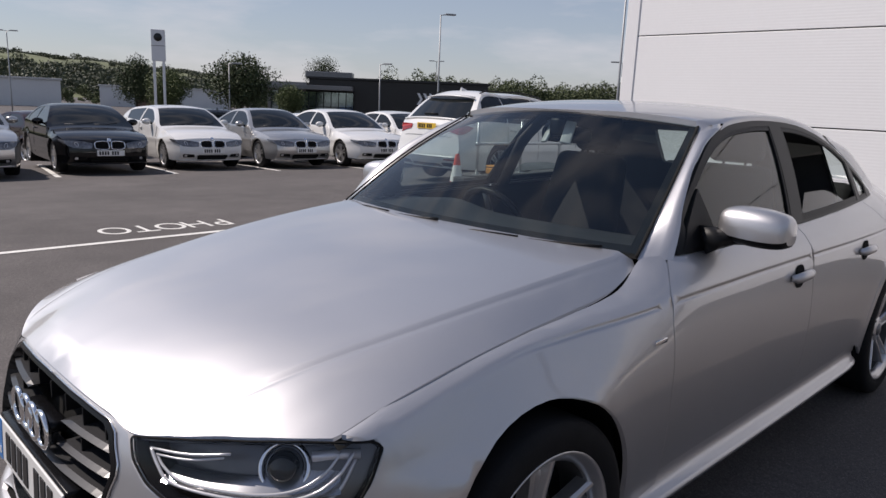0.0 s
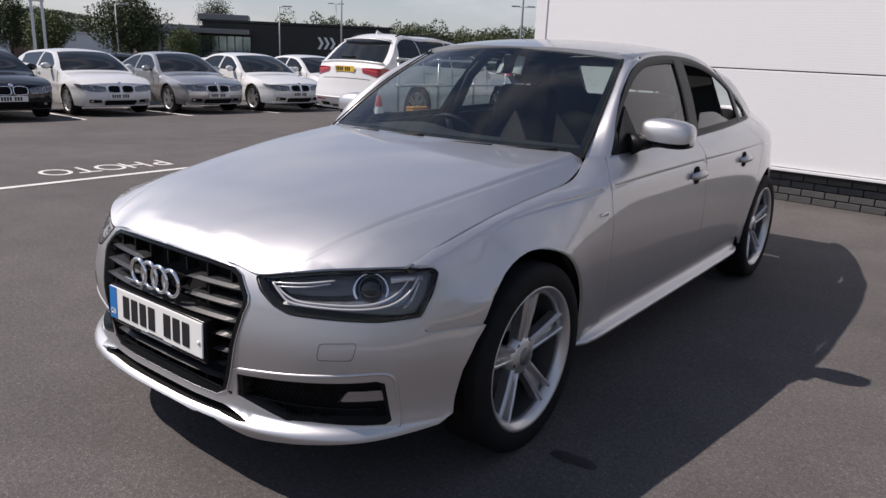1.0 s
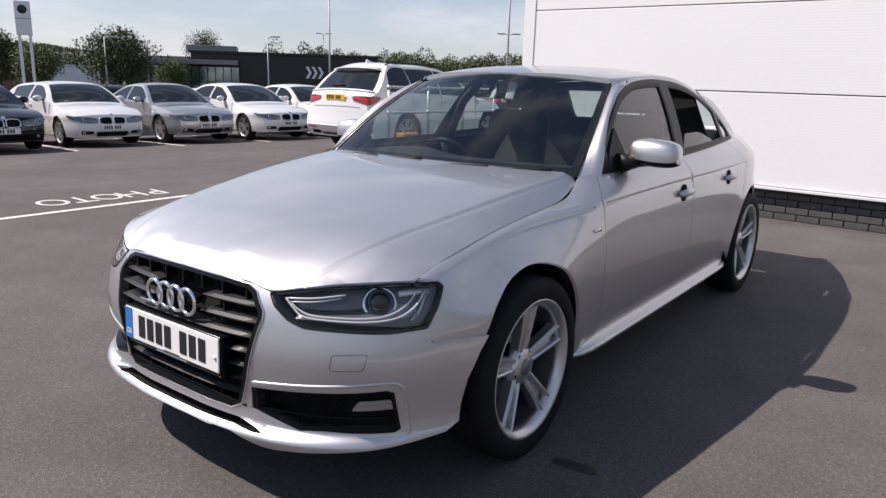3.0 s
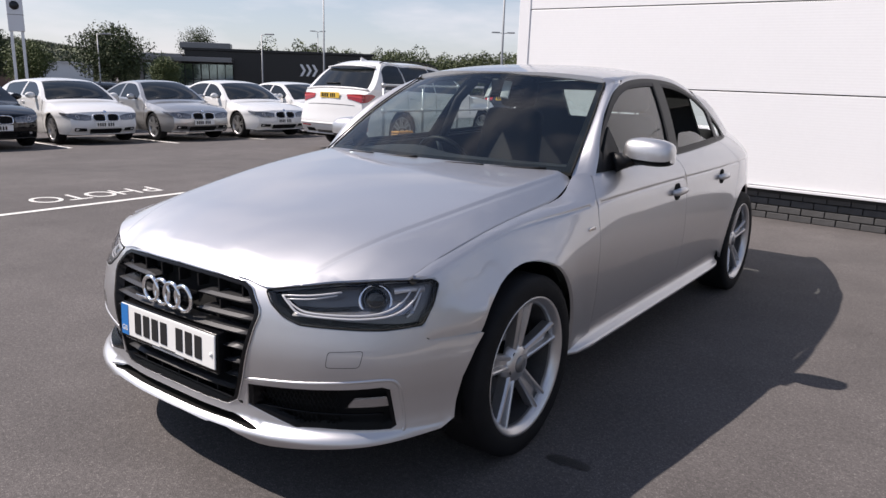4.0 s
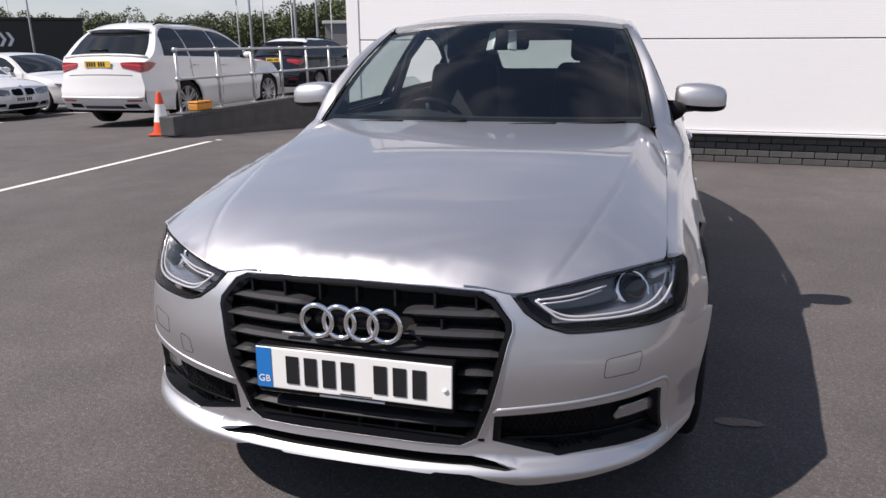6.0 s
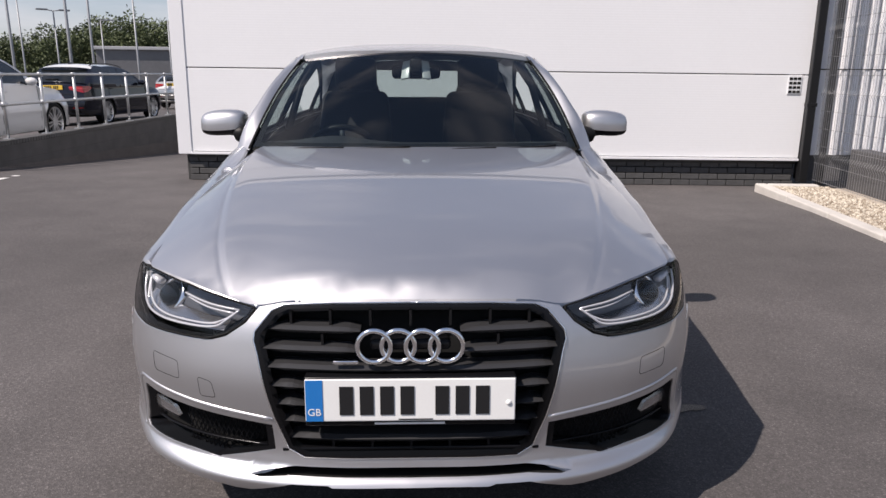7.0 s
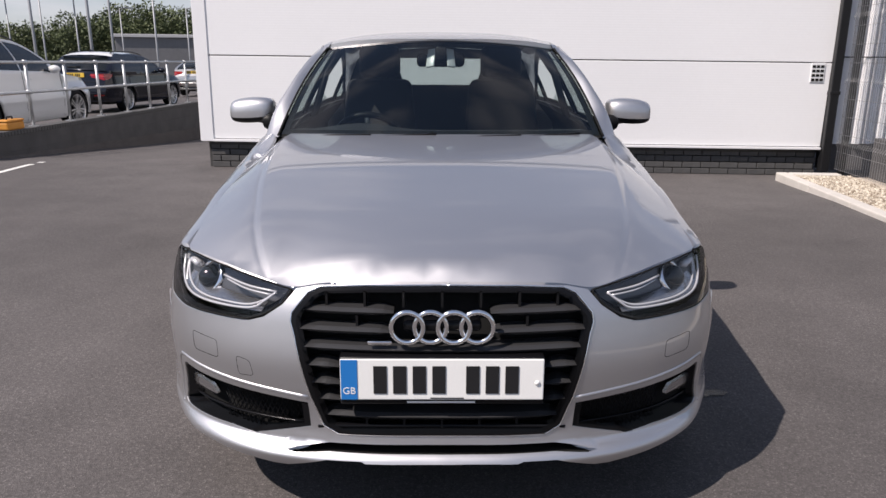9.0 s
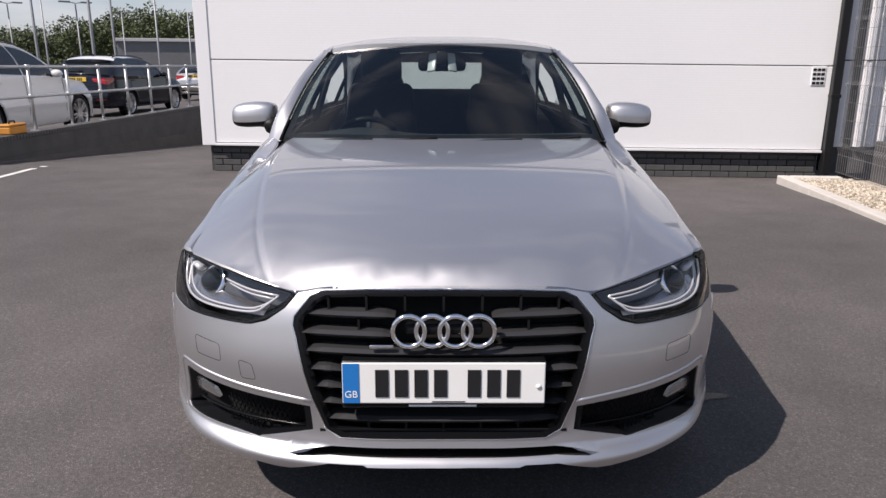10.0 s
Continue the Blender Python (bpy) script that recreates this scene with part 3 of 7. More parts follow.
def hood_plain(x, y):
    x, y = np.abs(np.asarray(x, float)), np.asarray(y, float)
    zm, xc, top = hood_mid(y), hood_crease(y), hood_side(np.maximum(y, 0.2))
    xe, ze = top[..., 0], top[..., 1]
    # the middle panel lies a little above its shoulders, with a sharp fold along the crease
    zc = zm - 0.017 - 0.012 * np.exp(-y / 0.25)
    inner = zm - (zm - zc) * np.abs(x / xc) ** 2.2
    u = np.clip((x - xc) / np.maximum(xe - xc, 0.04), -4, 1.25)
    outer = zc - (zc - ze) * (0.82 * u + 0.18 * np.maximum(u, 0) ** 2)
    dip = -0.0035 * np.exp(-((x - xc - 0.014) / 0.011) ** 2) * np.clip((y - 0.08) / 0.15, 0, 1)
    return softmin(inner, outer, 0.002) + dip


def hood_z(x, y):
    """Height of the bonnet, which meets the nose along its upper edge."""
    x = np.abs(np.asarray(x, float))
    ye, ze = np.interp(x, _edge[:, 0], _edge[:, 1]), np.interp(x, _edge[:, 0], _edge[:, 2])
    return hood_plain(x, y) + (ze + 0.002 - hood_plain(x, ye)) * np.exp(-np.maximum(np.asarray(y, float) - ye, 0) / 0.12)


def side_x(y, z):
    """Half width of the car's side, which meets the nose behind the lamp."""
    y, z = np.asarray(y, float), np.asarray(z, float)
    zn = np.minimum(z, 0.715)
    xe, ye = np.interp(zn, _z, _end[:, 0]), np.interp(zn, _z, _end[:, 1])
    low = np.clip((side_head(y) - z) / 0.05, 0, 1)
    low = low * low * (3 - 2 * low)
    return side_plain(y, z) + low * (xe - side_plain(ye, zn)) * np.exp(-(np.maximum(y - ye, 0) / 0.2) ** 2)


# ---- the silver saloon: body ----
CAR = base("silver_saloon", pose(0, 0, 0, 0, 0, 1.3), "silver four-door saloon with black grille parked on asphalt", "car")


def both(name, make, mat, label=""):
    """A part and its twin on the other side."""
    bm = make()
    twin = mirrored(bm)
    return part(name, bm, mat, CAR, label), part(name, twin, mat, CAR, label)


def side_xyz(y, z):
    """The side's skin; above the crease the height runs on to the bonnet gap or the window sill."""
    y, z = np.asarray(y, float), np.asarray(z, float)
    zc, zt, head = side_crease(y), side_top(y)[..., 1], side_head(y)
    f = np.clip((z - zc) / (head - zc), 0, 1.2)
    flat = np.clip(1 - (zt - zc) / 0.09, 0, 1) * np.clip((y - 0.4) / 0.3, 0, 1)
    return np.stack([side_x(y, z), y, np.where(f > 0, zc + (zt - zc) * f + 0.004 * flat * np.sin(math.pi * np.minimum(f, 1)), z)], -1)


def hood_xyz(x, y):
    return np.stack([x, y, hood_z(x, y)], -1)


def crease_lines(y0, y1, n):
    """The side's crease and a line just below and above it."""
    return [[(y, float(side_crease(y)) + d) for y in np.linspace(y0, y1, n)] for d in (-0.016, -0.009, -0.004, 0.001, 0.010)]


def arch(wy, r, a0, a1, n=18):
    return [(wy + r * math.cos(a0 + (a1 - a0) * k / n), WHEEL_Z + 1.09 * r * math.sin(a0 + (a1 - a0) * k / n)) for k in range(n + 1)]


GRILLE = [(0.0, 0.707), (0.20, 0.705), (0.325, 0.698), (0.358, 0.684), (0.398, 0.634), (0.400, 0.612), (0.388, 0.580), (0.345, 0.414), (0.315, 0.330), (0.275, 0.308), (0.0, 0.310)]
LAMP = [(0.405, 0.687), (0.52, 0.706), (0.645, 0.721), (0.82, 0.730), (0.97, 0.728), (0.985, 0.717), (0.955, 0.655), (0.918, 0.603), (0.80, 0.596), (0.67, 0.600), (0.535, 0.603), (0.482, 0.620), (0.432, 0.652)]
FOG = [(0.356, 0.392), (0.55, 0.408), (0.79, 0.424), (0.815, 0.415), (0.838, 0.295), (0.82, 0.284), (0.60, 0.286), (0.52, 0.280), (0.352, 0.320)]
SPLIT = [(0.0, 0.283), (0.30, 0.281), (0.385, 0.268), (0.415, 0.262), (0.385, 0.259), (0.30, 0.266), (0.0, 0.266)]


def mirror_loop(half):
    """A loop symmetrical about the middle from its half, which begins and ends on s = 0."""
    return half + [(-s, z) for s, z in reversed(half) if s > 1e-6]


def bumper():
    out = [(0.0, 0.7105), (0.20, 0.7085), (0.335, 0.7015), (0.395, 0.690), (0.401, 0.683), (0.428, 0.650), (0.479, 0.615), (0.535, 0.598), (0.67, 0.595), (0.80, 0.591),
           (0.921, 0.597), (0.930, 0.560), (0.945, 0.5515), (1.05, 0.550), (1.136, 0.5455), (1.098, 0.50)]
    out += [(1.055, 0.42), (1.036, 0.34), (1.030, 0.285), (0.98, 0.262), (0.80, 0.246), (0.62, 0.232), (0.45, 0.218), (0.41, 0.219), (0.30, 0.250), (0.0, 0.253)]
    return panel_bm(mirror_loop(out), nose, 0.018, [mirror_loop(GRILLE), FOG, [(-s, z) for s, z in FOG], mirror_loop(SPLIT)], 0.02, [[(float(q), z) for q in np.linspace(-0.98, 0.98, 90)] for z in (0.240, 0.251, 0.290)] + [[(d * float(q), z) for q in np.linspace(0.425, 0.98, 26)] for z in (0.256, 0.262, 0.268, 0.275, 0.282) for d in (1, -1)])


part("front_bumper", bumper(), M_PAINT, CAR, "silver front bumper with a sculpted lower lip")


def hood():
    """The bonnet, from the grille's edge to the foot of the windscreen."""
    half = [(float(nose(q, nose_top(q))[0]), float(nose(q, nose_top(q))[1]) - 0.001) for q in np.linspace(0, 0.885, 38)]
    for y in np.linspace(0.345, 1.395, 38):
        half.append((float(side_top(y)[0]) - 0.007, float(y)))
    half += [(0.706, 1.425), (0.690, 1.436), (0.56, 1.400), (0.38, 1.358), (0.2, 1.335), (0.0, 1.328)]
    crease = [[(s * (float(hood_crease(y)) + d), y) for y in np.linspace(0.09, 1.37, 40)] for s in (-1, 1) for d in (-0.008, 0.0, 0.010, 0.020, 0.032)]
    return panel_bm(mirror_loop(half), hood_xyz, 0.04, (), 0.02, crease)


part("bonnet", hood(), M_PAINT, CAR, "silver bonnet with two long creases")


def wing():
    """Front wing: between bonnet gap, lamp, bumper, wheel arch and door."""
    top = [(y, float(side_head(y))) for y in np.linspace(0.345, 1.50, 60).tolist()]
    poly = top + [(1.45, 0.925), (1.405, 0.88), (1.385, 0.80), (1.385, 0.6), (1.40, 0.45), (1.40, 0.30), (1.20, 0.28)]
    poly += [(WHEEL_F + (y - WHEEL_F) * (1.07 if y < WHEEL_F else 1.0), z) for y, z in arch(WHEEL_F, 0.352, -0.13, math.pi - 0.60, 22)]
    poly += [(float(np.interp(z, _z, _end[:, 1])) + 0.003, z) for z in (0.556, 0.585, 0.60, 0.63, 0.66, 0.69, 0.715)]
    poly += [(float(nose(q, 0.735)[1]), 0.734) for q in (0.975, 0.955)]
    return panel_bm(poly, side_xyz, 0.03, (), 0.014, crease_lines(0.45, 1.33, 20))


both("front_wing", wing, M_PAINT)


def front_door():
    top = [(y, float(side_head(y)) - 0.001) for y in np.linspace(1.507, 2.44, 20).tolist()]
    poly = top + [(2.44, 0.80), (2.46, 0.5), (2.44, 0.345), (1.406, 0.345), (1.406, 0.45), (1.391, 0.6), (1.391, 0.80), (1.411, 0.88), (1.457, 0.925)]
    return panel_bm(poly, side_xyz, 0.035, (), 0.012, crease_lines(1.35, 2.45, 24))


both("front_door", front_door, M_PAINT)


def rear_door():
    top = [(y, float(side_head(y)) - 0.001) for y in np.linspace(2.446, 3.40, 20).tolist()]
    poly = top + [(3.50, 0.86), (3.40, 0.70)] + arch(WHEEL_R, 0.40, 2.25, 2.9, 6) + [(3.24, 0.345), (2.446, 0.345), (2.466, 0.5), (2.446, 0.80)]
    return panel_bm(poly, side_xyz, 0.035, (), 0.012, crease_lines(2.45, 3.48, 24))


both("rear_door", rear_door, M_PAINT)


def quarter():
    top = [(y, float(side_head(y)) - 0.001) for y in np.linspace(3.406, 4.68, 24).tolist()]
    poly = top + [(4.69, 0.75), (4.66, 0.40), (4.60, 0.28), (4.10, 0.26)] + arch(WHEEL_R, 0.352, -0.18, math.pi + 0.13, 24)
    poly += [(3.246, 0.33)] + [q for q in reversed(arch(WHEEL_R, 0.394, 2.25, 2.9, 6))] + [(3.406, 0.70), (3.506, 0.86)]
    return panel_bm(poly, side_xyz, 0.035, (), 0.012, crease_lines(3.52, 4.66, 24))


both("rear_wing", quarter, M_PAINT)


def skirt():
    """Sill blade below the doors."""
    rows = []
    for k in range(30):
        y = 1.19 + 2.07 * k / 29
        w = float(side_wide(y))
        e = 0.05 * math.exp(-(y - 1.19) / 0.06) + 0.03 * math.exp((y - 3.26) / 0.06)
        rows.append([(w - 0.036, y, 0.352), (w - 0.038, y, 0.315), (w - 0.036 - e * 0.3, y, 0.294), (w - 0.024 - e * 0.6, y, 0.278), (w - 0.006 - e, y, 0.272), (w + 0.004 - e, y, 0.264), (w + 0.003 - e, y, 0.252), (w - 0.02 - e, y, 0.245), (w - 0.12, y, 0.230)])
    return outward(grid_bm(rows))


both("sill_skirt", skirt, M_PAINT, "silver side skirt blade")

# ---- glasshouse ----
ROOF_EDGE = spline([(1.95, 0.545, 1.335), (2.1, 0.556, 1.354), (2.4, 0.562, 1.374), (2.7, 0.562, 1.376), (3.0, 0.556, 1.354), (3.25, 0.545, 1.318)])
ROOF_MID = spline([(1.90, 1.364), (1.97, 1.379), (2.1, 1.397), (2.3, 1.415), (2.6, 1.420), (2.9, 1.408), (3.2, 1.372)])


def screen_edge(v):
    """The windscreen's side edge from its foot to the roof."""
    return Vector((0.700 - 0.140 * v + 0.010 * math.sin(math.pi * v), 1.445 + 0.575 * v, 0.955 + 0.370 * v + 0.020 * math.sin(math.pi * v)))


def screen(u, v):
    e = screen_edge(v)
    bow = (0.125 * (1 - v) + 0.10 * v) * (1 - u * u)
    return (e.x * u, e.y - bow, e.z + (0.004 * (1 - v) + 0.036 * v) * (1 - u * u))


def shell(fn, nu, nv, u0=-1, u1=1, v0=0, v1=1):
    return outward(grid_bm([[fn(u0 + (u1 - u0) * i / nu, v0 + (v1 - v0) * j / nv) for i in range(nu + 1)] for j in range(nv + 1)]))


ws = part("windscreen", shell(screen, 24, 14), M_SCREEN, CAR, "large tinted windscreen")
# black printed border round the glass
def border_strip(fn):
    bm = bmesh.new()
    for u0, u1, v0, v1 in ((-1, 1, -0.02, 0.05), (-1, -0.955, 0.05, 0.985), (0.955, 1, 0.05, 0.985)):
        grid_bm([[Vector(fn(u0 + (u1 - u0) * i / 24, v0 + (v1 - v0) * j / 8)) - Vector((0, -0.004, 0.004)) for i in range(25)] for j in range(9)], bm)
    return bm


part("screen_border", border_strip(screen), M_GAP, CAR, "black printed glass border")


def roof(u, v):
    y = 1.917 + 0.10 * u * u + (3.20 + 0.05 * u * u - 1.917 - 0.10 * u * u) * v
    e, m = ROOF_EDGE(y), float(ROOF_MID(y))
    return (float(e[0]) * u, y, m - (m - float(e[1])) * (0.35 * u * u + 0.65 * abs(u) ** 3.5))


part("roof", shell(roof, 28, 24), M_PAINT, CAR, "silver roof panel")


def rear_screen(u, v):
    y = 3.205 + 0.05 * u * u + (0.64 + 0.03 * u * u) * v
    w = 0.520 + 0.050 * v
    z = 1.368 - 0.052 * u * u * (1 - v) - 0.295 * v + 0.035 * math.sin(math.pi * v) - 0.02 * u * u * v
    return (w * u, y, z)


rs = part("rear_window", shell(rear_screen, 20, 12), M_SCREEN, CAR, "tinted rear window")


def boot(u, v):
    y = 3.85 + 0.76 * v
    w = float(side_top(y)[0]) - 0.06
    z = 1.030 + 0.008 * math.sin(v * math.pi) - 0.014 * u * u
    return (w * u, y, z)


part("boot_lid", shell(boot, 16, 16), M_PAINT, CAR, "silver boot lid")


def boot_back(u, v):
    w = 0.42 + 0.12 * v
    return (w * u, 4.61 + 0.07 * math.sin(v * 1.6) - 0.06 * u * u * u * u, 1.03 - 0.32 * v)


part("boot_face", shell(boot_back, 12, 8), M_PAINT, CAR)


def tail_bumper(u, v):
    w = 0.54 + 0.08 * math.sin(v * 2.5)
    return (w * u, 4.69 - 0.10 * u ** 4 - 0.05 * v, 0.72 - 0.47 * v)


part("rear_bumper", shell(tail_bumper, 12, 8), M_PAINT, CAR, "silver rear bumper")


def glass_x(y, z):
    """Half width of the side windows' surface."""
    t = (z - side_top(y)[..., 1]) / 0.385
    return side_top(y)[..., 0] + 0.003 - 0.158 * t - 0.045 * np.clip(t, 0, 1.2) ** 2.2


def glass_xyz(y, z):
    return np.stack([glass_x(y, z), y, z], -1)


def belt(y):
    return float(side_top(y)[1])


RAIL = spline([(1.52, 0.985), (1.75, 1.138), (1.95, 1.248), (2.12, 1.302), (2.35, 1.329), (2.6, 1.333), (2.9, 1.310), (3.15, 1.248), (3.4, 1.140), (3.62, 1.022)])


def frame_loop():
    ys = np.linspace(1.57, 3.62, 40)
    up = [(float(y), float(RAIL(y)) + 0.022) for y in ys]
    return [(1.54, 0.956)] + up + [(3.70, 1.006)] + [(y, belt(y) + 0.001) for y in (3.5, 3.2, 2.9, 2.6, 2.3, 2.0, 1.7)]


def window_loop(y0, y1, front_lean=0.0, back_lean=0.0, inset=0.0):
    """A door window between two pillars, under the rail."""
    ys = np.linspace(y0 + front_lean, y1 + back_lean, 22)
    up = [(float(y), float(RAIL(y)) - inset) for y in ys]
    low = [(float(y), belt(float(y)) + 0.009) for y in np.linspace(y1, y0, 10)]
    return up + low


WIN_F = window_loop(1.60, 2.41, 0.0, 0.13)
WIN_R = window_loop(2.52, 3.32, 0.13, 0.0)
WIN_Q = window_loop(3.375, 3.56, 0.0, 0.0)


def greenhouse():
    return panel_bm(frame_loop(), lambda y, z: glass_xyz(y, z) + np.array([0.002, 0, 0]), 0.035, [WIN_F, WIN_R, WIN_Q], 0.014)


both("window_frame", greenhouse, M_FRAME, "black window frame")


def ring(loop, w):
    """A narrow band just inside a loop."""
    c = np.mean(loop, 0)
    small = [(c[0] + (p[0] - c[0]) * (1 - w / abs(max(q[0] for q in loop) - c[0])), c[1] + (p[1] - c[1]) * (1 - w / (max(q[1] for q in loop) - c[1]))) for p in loop]
    return panel_bm(loop, glass_xyz, 0.04, [small], 0.006)


for lp in (WIN_F, WIN_R, WIN_Q):
    both("window_seal", lambda: ring(lp, 0.016), M_BLACK)
for lp, nm in ((WIN_F, "front_side_window"), (WIN_Q, "quarter_window")):
    for ob in both(nm, lambda: panel_bm(lp, lambda y, z: glass_xyz(y, z) - np.array([0.008, 0, 0]), 0.06, (), 0), M_TINT):
        ob.visible_shadow = False
# the rear side windows are wound more than half down
low_r = [(y, min(z, max(1.076 - 0.43 * max(0.0, y - 2.85) ** 1.5, belt(y) + 0.024))) for y, z in WIN_R if z > belt(y) + 0.06 or y < 3.2]
for ob in both("rear_side_window", lambda: panel_bm(low_r, lambda y, z: glass_xyz(y, z) - np.array([0.008, 0, 0]), 0.06, (), 0), M_TINT, "rear side window wound more than half down"):
    ob.visible_shadow = False


def pillar():
    """Front pillar between windscreen and door frame."""
    rows = []
    for k in range(19):
        v = -0.03 + 0.99 * k / 18
        a = screen_edge(v) + Vector((0.004, 0.004, 0.0))
        z = a.z + 0.028 * v
        y = np.interp(z, [0.945, 0.985, 1.078, 1.192, 1.277, 1.335], [1.515, 1.545, 1.615, 1.765, 1.935, 2.13])
        b = Vector((float(glass_x(y, z)) + 0.007, float(y), z))
        g = min(1.0, max(0.35, v / 0.22))
        m = (a + b) / 2 + Vector((0.007, -0.008, 0.006)) * g
        rows.append([a, a.lerp(m, 0.5) + Vector((0.003, -0.004, 0.003)) * g, m, m.lerp(b, 0.5) + Vector((0.006, -0.005, 0.003)), b])
    # on to the start of the roof's edge
    for ya, yb in ((2.015, 2.085), (2.06, 2.11), (2.125, 2.13)):
        e, z = ROOF_EDGE(ya), float(RAIL(yb)) + 0.021
        a, b = Vector((float(e[0]) + 0.001, ya, float(e[1]) + 0.001)), Vector((float(glass_x(yb, z)) + 0.003, yb, z))
        m = (a + b) / 2 + Vector((0.008, 0, 0.006))
        rows.append([a, a.lerp(m, 0.5) + Vector((0.002, 0, 0.002)), m, m.lerp(b, 0.5) + Vector((0.002, 0, 0.001)), b])
    return outward(grid_bm(rows))


both("windscreen_pillar", pillar, M_PAINT)


def rear_pillar():
    rows = []
    for k in range(19):
        v = -0.12 + 1.12 * k / 18
        a = Vector(rear_screen(1, v)) + Vector((0.002, 0, 0.001 - 0.13 * max(0.0, -v)))
        y = 3.25 + 0.50 * v
        z = float(np.interp(y, [3.15, 3.25, 3.4, 3.62, 3.75], [1.292, 1.248, 1.172, 1.054, 1.012]))
        b = Vector((float(glass_x(y, z)) + 0.003, y, z))
        m = (a + b) / 2 + Vector((0.03, 0.0, 0.022)) * min(1.0, 0.4 + 2 * max(v, 0))
        rows.append([a, a.lerp(m, 0.5) + Vector((0.004, 0, 0.006)), m, m.lerp(b, 0.5) + Vector((0.008, 0, 0.004)), b])
    return outward(grid_bm(rows))


both("rear_pillar", rear_pillar, M_PAINT)


def roof_rail():
    """Edge of the roof above the doors."""
    rows = []
    for y in np.linspace(2.125, 3.26, 26):
        e = ROOF_EDGE(y)
        a = Vector((float(e[0]), y, float(e[1])))
        z = float(RAIL(y)) + 0.021
        b = Vector((float(glass_x(y, z)) + 0.002, y, z))
        m = (a + b) / 2 + Vector((0.008, 0, 0.006))
        rows.append([a, a.lerp(m, 0.5) + Vector((0.002, 0, 0.002)), m, m.lerp(b, 0.5) + Vector((0.002, 0, 0.001)), b])
    return outward(grid_bm(rows))


both("roof_rail", roof_rail, M_PAINT)


def shoulder():
    """The rounded edge beside rear window and boot lid."""
    rows = []
    for y in np.linspace(3.66, 4.66, 26):
        t = side_top(y)
        b = Vector((float(t[0]) + 0.001, y, float(t[1]) - 0.003))
        a = Vector((float(t[0]) - 0.09, y, 1.018))
        m = (a + b) / 2 + Vector((0.010, 0, 0.010))
        rows.append([a, a.lerp(m, 0.5) + Vector((0, 0, 0.003)), m, m.lerp(b, 0.5) + Vector((0.004, 0, 0.003)), b])
    return outward(grid_bm(rows))


both("rear_shoulder", shoulder, M_PAINT)


def gap_floor():
    """The dark channel below the gap between bonnet and wing."""
    rows = []
    for y in np.linspace(0.33, 1.40, 30):
        t = side_top(y)
        x, z = float(t[0]), float(t[1])
        rows.append([(x - 0.03, y, z - 0.022), (x - 0.004, y, z - 0.012), (x + 0.012, y, z - 0.022)])
    return grid_bm(rows)


both("bonnet_gap", gap_floor, M_GAP)


part("roof_header", outward(grid_bm([[Vector(screen(u, 1.0)).lerp(Vector(roof(u, 0.0)), w) for u in np.linspace(-1, 1, 25)] for w in (-0.15, 0.5, 1.0)])), M_PAINT, CAR)


def screen_seal():
    return tube_bm([screen_edge(v) + Vector((0.004, -0.004, 0.004)) for v in np.linspace(-0.02, 0.99, 20)], 0.0055, 8, flat=0.6)


both("screen_seal", screen_seal, M_GAP, "black rubber screen seal")

# ---- wheels ----
# darker grey than the alloy: the shade behind the spokes is in the colour
M_RIMSHADE = material("shaded_rim_grey", (0.16, 0.16, 0.163), 0.45, 0.7, 0, 0.2, 12, 150)


